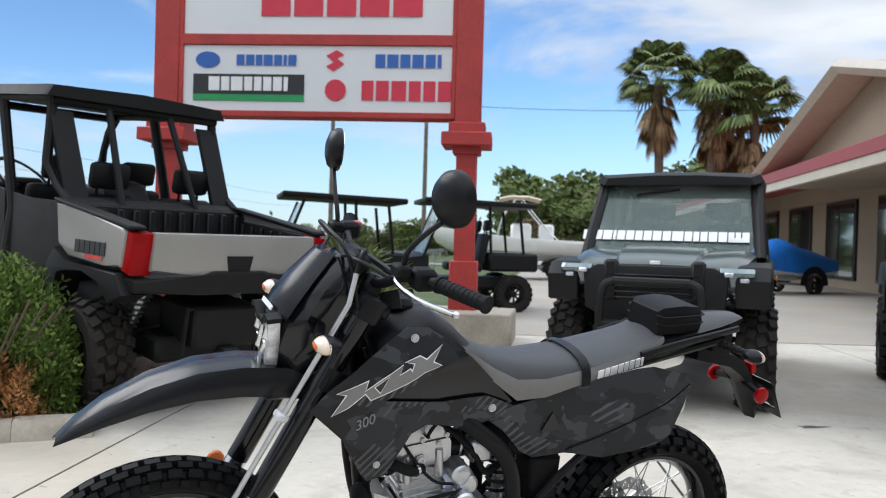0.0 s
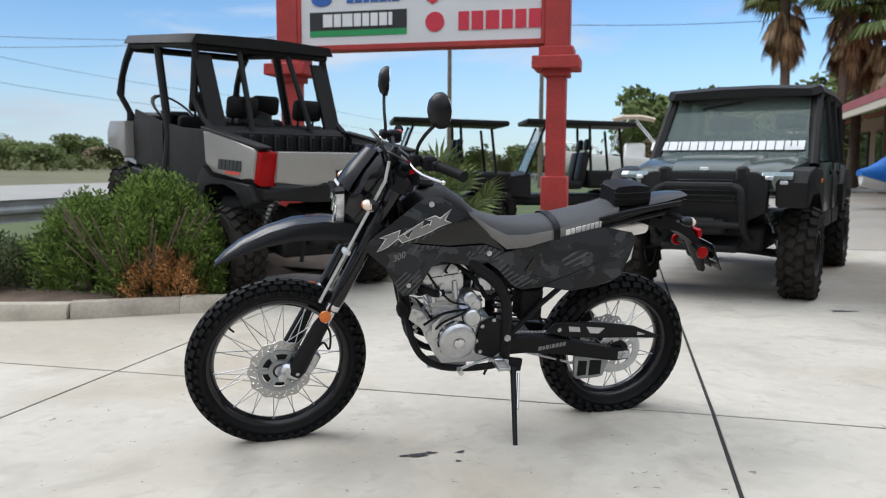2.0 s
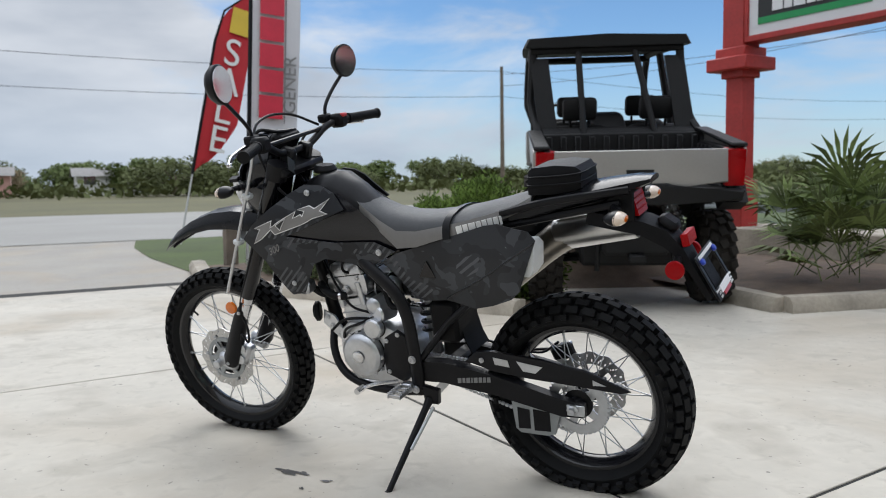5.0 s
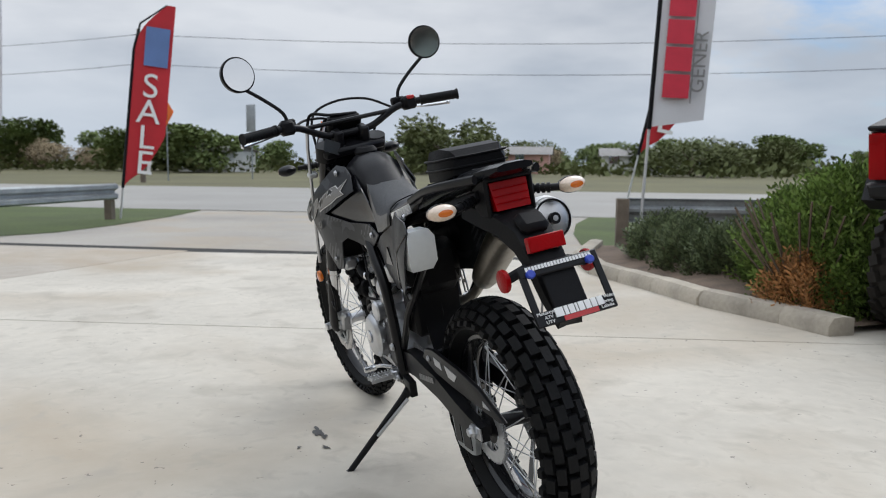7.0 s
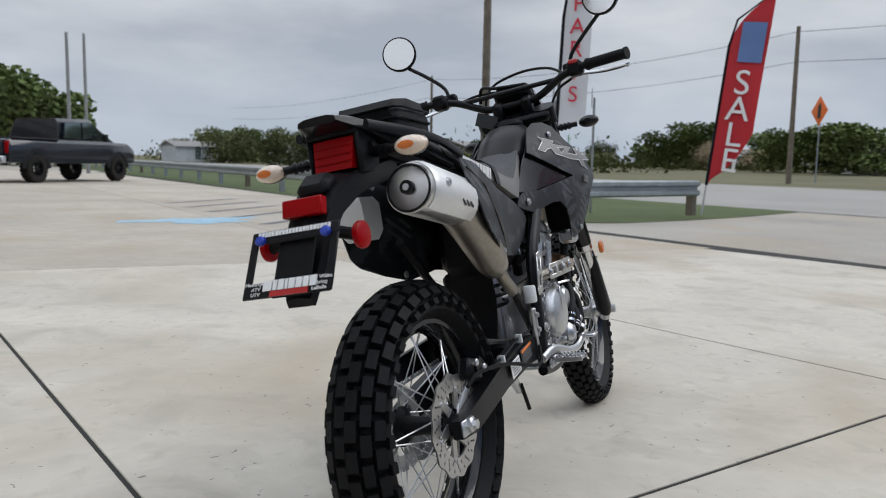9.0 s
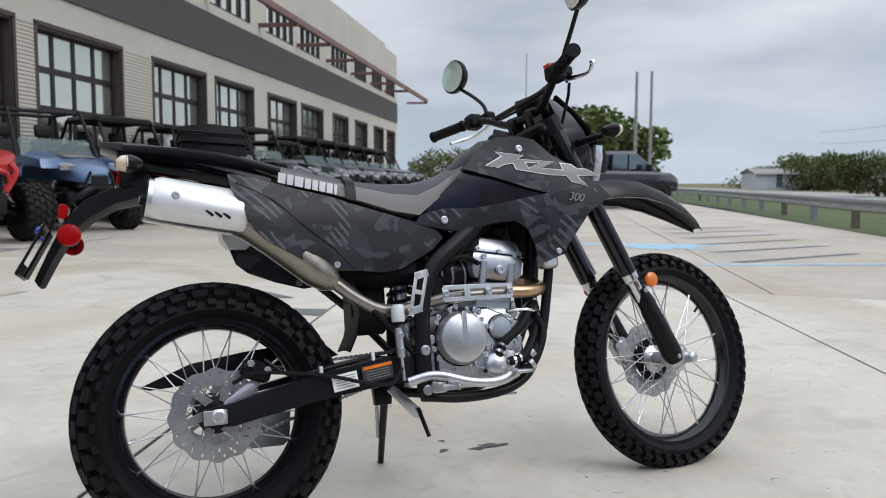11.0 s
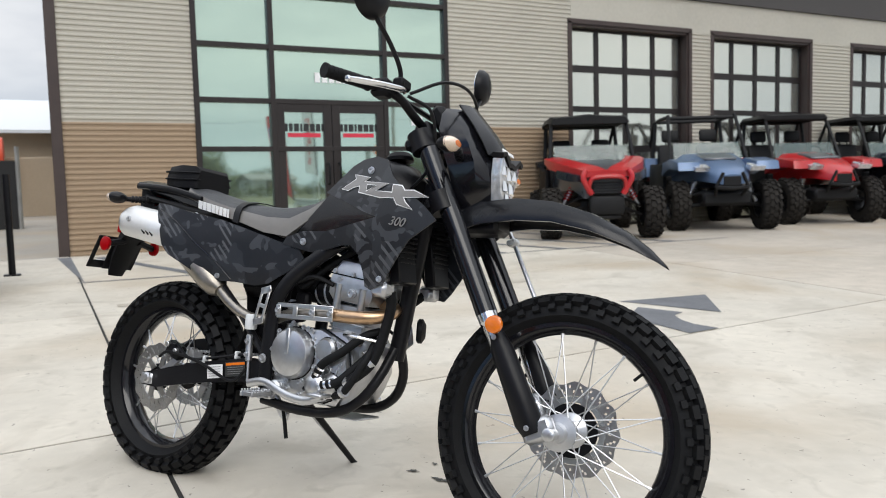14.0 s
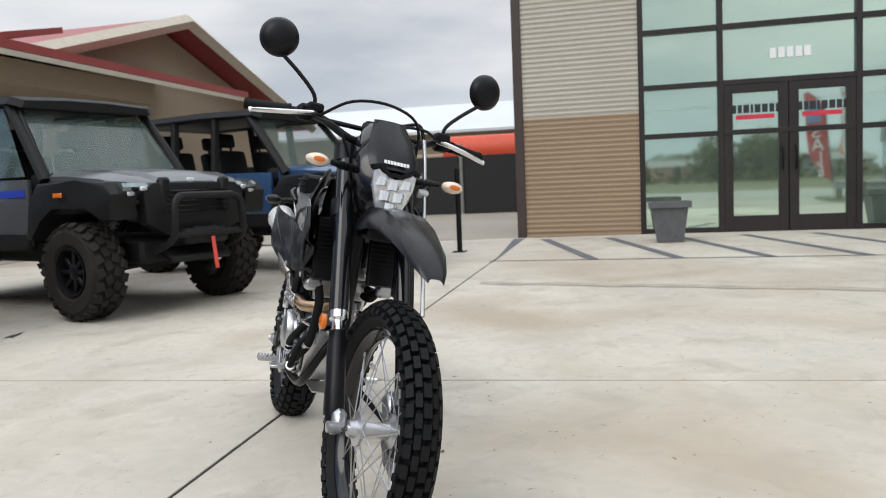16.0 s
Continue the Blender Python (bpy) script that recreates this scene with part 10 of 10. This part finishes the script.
# side stand, its spring, hanging linkage
ST0, ST1 = Vector((-0.262, 0.118, 0.3)), Vector((-0.213, 0.345, 0.078))
bm = tube(B(), [ST0, ST0.lerp(ST1, 0.1), ST1], [0.016, 0.012, 0.0095], 12)
std = part("side_stand", bm, "satin_black", bike, "black tubular side stand")
part("stand_foot", lathe(B(), [(0.026, 0), (0.028, 0.004), (0.024, 0.012), (0.01, 0.02)], 18, axis="Z"), "satin_black", std, m=Matrix.Translation(ST1 + Vector((0, 0.002, -0.004))) @ pose(0, 0, 0, LEAN, 0, 0) @ pose(0, 0, -0.012))
part("stand_spring", tube(B(), [ST0 + Vector((-0.02, 0.015, -0.02)), ST0.lerp(ST1, 0.55) + Vector((-0.014, 0, 0))], 0.006, 8), "zinc", std)
part("stand_bracket", slab(B(), [(-0.24, 0.345), (-0.3, 0.335), (-0.295, 0.285), (-0.245, 0.285)], 0.1, 0.125, bev=0.004), "satin_black", bike)
part("link_arm", slab(B(), [(-0.3, 0.335), (-0.28, 0.35), (-0.2, 0.27), (-0.205, 0.25), (-0.225, 0.255)], -0.03, -0.015, bev=0.003), "zinc", bike)
part("drain_tube", tube(B(), [(-0.215, -0.03, 0.28), (-0.19, -0.035, 0.2)], 0.006, 8), "rubber", bike)

# engine details: bolts round the covers, hoses with clamps, rubber boots
for k in range(9):
    a = 2 * math.pi * k / 9 + 0.3
    bolt(eng, -0.111 + 0.086 * math.cos(a), -0.122, 0.466 + 0.086 * math.sin(a), 0.8)
for x, z in ((0.052, 0.5), (0.004, 0.5), (0.02, 0.435), (0.06, 0.44), (0.1, 0.4), (0.06, 0.36), (-0.15, 0.37), (-0.19, 0.44)):
    bolt(eng, x, -0.118, z, 0.8)
for k in range(7):
    a = 2 * math.pi * k / 7 + 0.5
    bolt(eng, -0.017 + 0.078 * math.cos(a), 0.122, 0.434 + 0.078 * math.sin(a), 0.8)
part("water_pump", lathe(B(), [(0.034, 0.0), (0.035, 0.02), (0.026, 0.03), (0.012, 0.034)], 24, pose(-0.012, -0.118, 0.382, 0, 0, 180)), "cast_alu", eng, "round water pump cover")
for pts in ([(0.16, -0.06, 0.55), (0.12, -0.1, 0.53), (0.07, -0.13, 0.482), (0.015, -0.14, 0.446), (-0.01, -0.138, 0.405)], [(0.15, -0.09, 0.49), (0.11, -0.12, 0.44), (0.07, -0.138, 0.4), (0.02, -0.142, 0.388)]):
    hose = part("coolant_hose", tube(B(), smooth_path(pts, 5), 0.0125, 12), "rubber", bike, "black rubber coolant hose")
    e = Vector(pts[-1])
    d = (Vector(pts[-2]) - e).normalized()
    part("hose_clamp", tube(B(), [e + d * 0.012, e + d * 0.02], 0.0145, 12), "polished", hose)
    part("hose_clamp", tube(B(), [e + d * 0.032, e + d * 0.038], 0.0145, 12), "polished", hose)
hose = part("coolant_hose", tube(B(), smooth_path([(0.16, 0.07, 0.66), (0.12, 0.1, 0.648), (0.08, 0.1, 0.63), (0.045, 0.085, 0.628)], 5), 0.014, 12), "rubber", bike, "black rubber coolant hose")
part("hose_clamp", tube(B(), [(0.062, 0.093, 0.629), (0.07, 0.097, 0.629)], 0.016, 12), "polished", hose)
part("starter_motor", lathe(B(), [(0.026, -0.04), (0.03, -0.036), (0.03, 0.036), (0.024, 0.042), (0.012, 0.046)], 22, pose(-0.068, 0.06, 0.6)), "zinc", eng, "cylindrical starter motor")
part("spark_plug_lead", tube(B(), smooth_path([(0.02, 0.06, 0.7), (0.04, 0.09, 0.72), (0.02, 0.1, 0.76), (-0.05, 0.08, 0.79)], 4), 0.005, 7), "rubber", bike)
part("wiring_loom", tube(B(), smooth_path([(0.12, 0.1, 0.5), (0.06, 0.112, 0.545), (0.0, 0.115, 0.56), (-0.05, 0.105, 0.56)], 4), 0.005, 7), "rubber", bike)
part("breather_hose", tube(B(), smooth_path([(-0.2, -0.07, 0.62), (-0.16, -0.1, 0.66), (-0.08, -0.1, 0.69), (-0.02, -0.08, 0.67)], 4), 0.007, 8), "rubber", bike)
part("intake_boot", tube(B(), [(-0.2, 0, 0.7), (-0.13, 0, 0.67), (-0.06, 0, 0.65)], [0.04, 0.034, 0.03], 14), "rubber", bike, "black rubber intake boot")
part("throttle_body", boxat(B(), (-0.13, 0.03, 0.655), (0.07, 0.1, 0.07), 0.012), "cast_alu", bike)
# hand guard of the rear master cylinder, brake hose, hang tag on the bars
part("reservoir", lathe(B(), [(0.016, 0), (0.018, 0.004), (0.018, 0.04), (0.015, 0.046)], 16, pose(-0.29, -0.125, 0.52), axis="Z"), "milk_plastic", bike)
part("brake_hose", tube(B(), smooth_path([(-0.29, -0.13, 0.4), (-0.34, -0.14, 0.36), (-0.5, -0.12, 0.4), (-0.66, -0.11, 0.42), (-0.72, -0.1, 0.4)], 4), 0.005, 7), "rubber", bike)
tag_ = fpart("hang_tag", boxat(B(), (0.19, 0.09, 1.09), (0.002, 0.07, 0.045), 0.0, rx=24, rz=20), "sign_black", None, "small black dealer tag on the bars")


# ---- boat and watercraft on trailers ----
MAT["gelcoat"] = mat("gelcoat", (0.74, 0.74, 0.72), 0.25, vary=0.06, scale=2, bump=0.02, coat=0.3)
MAT["tarp_blue"] = mat("tarp_blue", (0.01, 0.14, 0.5), 0.5, vary=0.25, scale=5, bump=0.6, bump_scale=14)
MAT["canvas_tan"] = mat("canvas_tan", (0.5, 0.4, 0.3), 0.8, vary=0.12, bump=0.2)
MAT["house_white"] = mat("house_white", (0.6, 0.6, 0.58), 0.8, vary=0.12, scale=1.5, bump=0.1)
MAT["house_pink"] = mat("house_pink", (0.55, 0.32, 0.28), 0.8, vary=0.15, scale=1.5, bump=0.1)
MAT["house_grey"] = mat("house_grey", (0.4, 0.42, 0.42), 0.8, vary=0.15, scale=1.5, bump=0.1)
MAT["shingle"] = mat("shingle", (0.24, 0.23, 0.22), 0.9, vary=0.25, scale=3, bump=0.4, bump_scale=15)
MAT["orange_sheet"] = mat("orange_sheet", (0.8, 0.16, 0.02), 0.5, vary=0.12, bump=0.02)


def trailer(parent, x0, x1, w, R=0.3):
    for s in (1, -1):
        part("rail", boxat(B(), ((x0 + x1) / 2, w * s, 0.46), (x1 - x0, 0.06, 0.1), 0.006), "galvanised", parent)
        part("wheel", R_BIG, None, parent, m=pose(x0 + 0.9, (w + 0.16) * s, R, 0, 0, 0 if s > 0 else 180) @ Matrix.Diagonal((R / 0.37, 0.6, R / 0.37, 1)))
        part("tyre", lathe(B(), [(0.19, 0.08), (R - 0.02, 0.095), (R, 0.06), (R, -0.06), (R - 0.02, -0.095), (0.19, -0.08)], 28, pose(x0 + 0.9, (w + 0.16) * s, R), closed=True), "utv_tyre", parent)
        bm = tube(B(), [(x0 + 0.9 + 0.42 * math.cos(a), (w + 0.16) * s, R + 0.4 * math.sin(a)) for a in (math.pi * k / 10 for k in range(11))], 0.1, 6, flat=0.2)
        part("mudguard", bm, "satin_black", parent)
    part("axle", tube(B(), [(x0 + 0.9, -w - 0.1, R), (x0 + 0.9, w + 0.1, R)], 0.03, 8), "galvanised", parent)
    part("tongue", tube(B(), [(x1 - 0.1, w, 0.46), (x1 + 0.9, 0, 0.44), (x1 - 0.1, -w, 0.46)], 0.04, 6), "galvanised", parent)
    part("jack", tube(B(), [(x1 + 0.75, 0.08, 0.0), (x1 + 0.75, 0.08, 0.75)], 0.03, 8), "galvanised", parent)


def boat(m):
    b = thing("motorboat", "white open motorboat with a tan canopy on a trailer", "boat", m)
    trailer(b, -2.4, 1.9, 0.75)
    secs = []
    for x, w, zk, zs in ((-2.7, 0.98, 0.72, 1.35), (-1.5, 1.08, 0.66, 1.38), (0.0, 1.08, 0.66, 1.45), (1.2, 0.9, 0.7, 1.56), (2.1, 0.55, 0.9, 1.68), (2.6, 0.2, 1.2, 1.76), (2.8, 0.03, 1.55, 1.8)):
        secs.append([(x, -w, zs), (x, -w * 1.02, zs - 0.08), (x, -w * 0.9, zk + 0.32), (x, -w * 0.5, zk + 0.1), (x, 0, zk), (x, w * 0.5, zk + 0.1), (x, w * 0.9, zk + 0.32), (x, w * 1.02, zs - 0.08), (x, w, zs), (x, w * 0.86, zs - 0.02), (x, w * 0.8, zs - 0.3), (x, -w * 0.8, zs - 0.3), (x, -w * 0.86, zs - 0.02)])
    part("hull", loft(B(), secs), "gelcoat", b, "white fibreglass hull")
    bm = boxat(B(), (-0.3, 0, 1.5), (0.7, 0.7, 0.85), 0.08)
    part("console", bm, "gelcoat", b)
    bm = B()
    add(bm, [(-0.02, -0.36, 1.9), (-0.02, 0.36, 1.9), (-0.2, 0.32, 2.2), (-0.2, -0.32, 2.2)], [(0, 1, 2, 3)])
    thicken(bm, 0.01)
    part("windscreen", bm, "dark_glass", b)
    part("seat", boxat(B(), (-1.15, 0, 1.5), (0.5, 0.9, 0.8), 0.07), "gelcoat", b)
    bm = B()
    for s in (1, -1):
        tube(bm, smooth_path([(-1.5, 0.86 * s, 1.38), (-0.9, 0.84 * s, 2.0), (-0.3, 0.8 * s, 2.72)], 4), 0.022, 6)
        tube(bm, smooth_path([(0.5, 0.86 * s, 1.5), (0.3, 0.84 * s, 2.2), (-0.1, 0.8 * s, 2.7)], 4), 0.022, 6)
        tube(bm, [(0.9, 0.9 * s, 1.55), (1.0, 0.86 * s, 1.8), (2.1, 0.5 * s, 1.95), (2.6, 0.1 * s, 2.0)], 0.018, 6)
    part("canopy_frame", bm, "polished", b)
    bm = loft(B(), [[(x, y, z + 0.1 * (1 - (y / 0.85) ** 2)) for y in (-0.85, -0.4, 0, 0.4, 0.85)] for x, z in ((-0.95, 2.66), (-0.5, 2.76), (0.1, 2.76), (0.45, 2.68))], caps=False, closed=False)
    thicken(bm, 0.02)
    part("canopy", bm, "canvas_tan", b, "folded tan canopy")
    bm = loft(B(), [[(x, w * math.cos(a), z + h * math.sin(a)) for a in (2 * math.pi * k / 12 for k in range(12))] for x, z, w, h in ((-2.75, 1.5, 0.1, 0.16), (-2.85, 1.7, 0.2, 0.26), (-3.2, 1.86, 0.22, 0.26), (-3.5, 1.9, 0.12, 0.14))])
    eng = part("outboard", bm, "gelcoat", b, "white outboard engine, tilted up")
    part("outboard_leg", tube(B(), [(-2.9, 0, 1.5), (-3.25, 0, 1.0), (-3.45, 0, 0.85)], [0.09, 0.06, 0.09], 8), "gelcoat", eng)


boat(pose(-1.3, 24.4, -0.05, 0, 0, 184))


def watercraft(m):
    b = thing("watercraft", "personal watercraft under a bright blue cover on a trailer", "watercraft", m)
    trailer(b, -1.3, 1.2, 0.42, 0.24)
    secs = []
    for x, w, z0, z1 in ((-1.45, 0.5, 0.62, 0.95), (-0.8, 0.56, 0.55, 1.12), (-0.2, 0.57, 0.55, 1.22), (0.2, 0.55, 0.55, 1.42), (0.55, 0.5, 0.58, 1.35), (1.1, 0.36, 0.66, 1.08), (1.6, 0.1, 0.82, 0.95)):
        n = 14
        secs.append([(x, w * math.cos(math.pi * k / n) * (1 + 0.05 * math.sin(5 * k + 9 * x)), z0 + (z1 - z0) * math.sin(math.pi * k / n) ** 0.7 * (1 + 0.04 * math.sin(7 * k + 5 * x))) for k in range(n + 1)])
    part("cover", loft(B(), secs), "tarp_blue", b, "creased bright blue cover")
    part("hull", loft(B(), [[(x, w * math.cos(math.pi + math.pi * k / 8), z + 0.28 * math.sin(math.pi + math.pi * k / 8)) for k in range(9)] for x, w, z in ((-1.4, 0.48, 0.66), (0, 0.54, 0.6), (1.0, 0.34, 0.7), (1.55, 0.08, 0.85))]), "gelcoat", b)


watercraft(pose(6.1, 18.9, 0.09, 0, 0, 215))


# ---- parked pickups ----
def pickup(m, label):
    t = thing("pickup_truck", label, "truck", m, group="parked pickups")
    def sec(x, w, z0, z1, r=0.1):
        return [(x, -w, z0), (x, -w * 1.02, (z0 + z1) / 2), (x, -w, z1 - r), (x, -w + r, z1), (x, w - r, z1), (x, w, z1 - r), (x, w * 1.02, (z0 + z1) / 2), (x, w, z0)]
    part("body", loft(B(), [sec(-2.85, 0.92, 0.62, 1.2), sec(-2.75, 0.97, 0.58, 1.24), (sec(-0.9, 0.97, 0.55, 1.24)), sec(1.5, 0.97, 0.55, 1.24), sec(2.5, 0.95, 0.56, 1.2), sec(2.9, 0.84, 0.6, 1.08)]), "dark_body", t, "dark blue-black truck body")
    part("cab", loft(B(), [sec(-0.85, 0.86, 1.2, 1.3, 0.04), sec(-0.7, 0.76, 1.2, 1.88), sec(0.75, 0.76, 1.2, 1.92), sec(1.75, 0.86, 1.2, 1.27, 0.03)]), "dark_body", t)
    for s in (1, -1):
        bm = slab(B(), [(-0.55, 1.3), (-0.5, 1.76), (0.2, 1.8), (0.2, 1.3)], 0.8 * s, 0.86 * s)
        part("window", bm, "dark_glass", t)
        bm = slab(B(), [(0.28, 1.3), (0.28, 1.8), (0.75, 1.8), (1.4, 1.32)], 0.8 * s, 0.86 * s)
        part("window", bm, "dark_glass", t)
        part("tail_light", boxat(B(), (-2.82, 0.86 * s, 1.0), (0.1, 0.14, 0.34), 0.02), "red_lens", t, "red tail light")
        part("mirror", boxat(B(), (1.05, 1.08 * s, 1.35), (0.12, 0.2, 0.24), 0.03), "utv_black", t)
        for x in (-1.85, 1.85):
            part("wheel_arch", tube(B(), [(x + 0.5 * math.cos(a), 0.95 * s, 0.42 + 0.48 * math.sin(a)) for a in (math.pi * k / 12 for k in range(13))], 0.08, 6, flat=0.5), "utv_black", t)
            utv_wheel(t, x, 0.86 * s, 0.41)
    part("bumper", boxat(B(), (-2.98, 0, 0.66), (0.16, 1.8, 0.2), 0.03), "zinc", t)
    part("tailgate", boxat(B(), (-2.87, 0, 1.0), (0.06, 1.5, 0.4), 0.02), "dark_body", t)
    part("bed_rail", boxat(B(), (-1.8, 0, 1.25), (1.85, 1.9, 0.05), 0.02), "utv_black", t)
    return t


trk = pickup(pose(-1.86, -28.0, ground_z(-1.86) + 0.008, 0, 0, 224), "dark pickup truck parked on the far lot")
trk.scale = (1.1, 1.1, 1.12)
far_trk = copy_thing(trk, pose(-42, -70.5, 0.45, 0, 0, 155))
tagged(far_trk, label="dark pickup truck parked across the road")


# ---- houses across the road ----
def house(x, y, ang, w, d, h, wall, label):
    w, d, h = 0.75 * w, 0.75 * d, 0.85 * h
    hs_ = thing("house", label, "house", pose(x, y, 0.45, 0, 0, ang), group="houses across the road")
    part("wall", boxat(B(), (0, 0, h / 2 - 0.2), (w, d, h + 0.4)), wall, hs_)
    bm = B()
    e = 0.4
    slab(bm, [(-d / 2 - e, h - 0.05), (0, h + d * 0.16), (d / 2 + e, h - 0.05), (0, h + d * 0.16 + 0.12)], -w / 2 - e, w / 2 + e, pose(0, 0, 0, 0, 0, 90))
    slab(bm, [(-d / 2, h), (0, h + d * 0.155), (d / 2, h)], -w / 2, w / 2, pose(0, 0, 0, 0, 0, 90))
    part("roof", bm, "shingle", hs_)
    for k in range(max(2, int(w / 2.6))):
        xx = -w / 2 + 1.2 + 2.5 * k
        if xx > w / 2 - 0.8:
            break
        for s in (1, -1):
            if k == 1:
                part("door", boxat(B(), (xx, s * (d / 2 + 0.02), 1.0), (0.95, 0.06, 2.0)), "dark_glass", hs_)
            else:
                wd = part("window", boxat(B(), (xx, s * (d / 2 + 0.02), 1.45), (1.1, 0.06, 0.95)), "dark_glass", hs_)
                part("frame", boxat(B(), (xx, s * (d / 2 + 0.04), 0.95), (1.25, 0.08, 0.08)), "house_white", wd)
    return hs_


house(-46, -115, 25, 7.5, 6, 2.3, "house_white", "low white house with a shingle roof")
house(-33, -126, 15, 10, 6, 2.4, "house_grey", "low grey house behind the road")
house(-46, -68, 35, 6.5, 5, 2.2, "house_grey", "small grey house across the road")
house(-76, -38, 75, 9, 6, 2.3, "house_white", "low white house among the far trees")
house(-80, -24, 80, 8, 6, 2.3, "house_grey", "low pale house among the far trees")
house(-82, -6, 90, 9, 6, 2.3, "house_pink", "low pink house among the far trees")
house(-84, 6, 90, 8, 6, 2.2, "house_white", "low white house among the far trees")


# ---- traffic signs ----
def traffic_sign(x, y, base, h, turn, plate, material, label):
    t = thing("traffic_sign", label, "sign", pose(x, y, base, 0, 0, turn), group="traffic signs")
    part("post", boxat(B(), (0, 0.04, h / 2), (0.07, 0.05, h), 0.004), "galvanised", t)
    part("plate", slab(B(), plate, -0.012, 0.0, pose(0, 0, h), 0.002), material, t)
    return t


DIA = [(0, 0.85), (0.85, 0), (0, -0.85), (-0.85, 0)]
sg = traffic_sign(-41.0, -24.1, 0.0, 4.1, 62, DIA, "orange_sheet", "orange diamond road work sign on a post")
part("symbol", slab(B(), [(-0.12, -0.3), (0.1, -0.3), (0.14, 0.1), (0.05, 0.34), (-0.1, 0.2)], -0.02, -0.013, pose(0, 0, 4.1) @ Matrix.Diagonal((1.4, 1, 1.4, 1))), "sign_black", sg)
traffic_sign(-38.8, -17.7, 0.2, 3.4, 62, [(-0.4, -0.75), (0.4, -0.75), (0.4, 0.75), (-0.4, 0.75)], "galvanised", "back of a grey rectangular road sign")
traffic_sign(-52, -18, 0.3, 3.0, 62, [(-0.3, -0.9), (0.3, -0.9), (0.1, 0.9), (-0.1, 0.9)], "orange_sheet", "slim orange road work panel")
traffic_sign(-9.62, -11.05, -0.09, 2.33, 45, [(-0.24, -0.45), (0.24, -0.45), (0.24, 0.45), (-0.24, 0.45)], "galvanised", "back of a tall grey road sign behind the guardrail")
traffic_sign(-9.35, -9.6, -0.09, 2.28, 45, [(-0.16, -0.18), (0.16, -0.18), (0.16, 0.18), (-0.16, 0.18)], "galvanised", "back of a small grey road sign behind the guardrail")
traffic_sign(-45.5, -50.1, 0.3, 2.6, 50, [(-1.2, -0.5), (1.2, -0.5), (1.2, 0.5), (-1.2, 0.5)], "sign_green", "green road direction sign across the road")
# slender posts along the far lot
for k in range(9):
    solid("fence_post", boxat(B(), (-1.0 + 2.0 * k, -58 - 0.6 * k, 0.6), (0.14, 0.14, 1.3), 0.01), "house_white", "white fence post along the far lot", "post", group="fence posts")
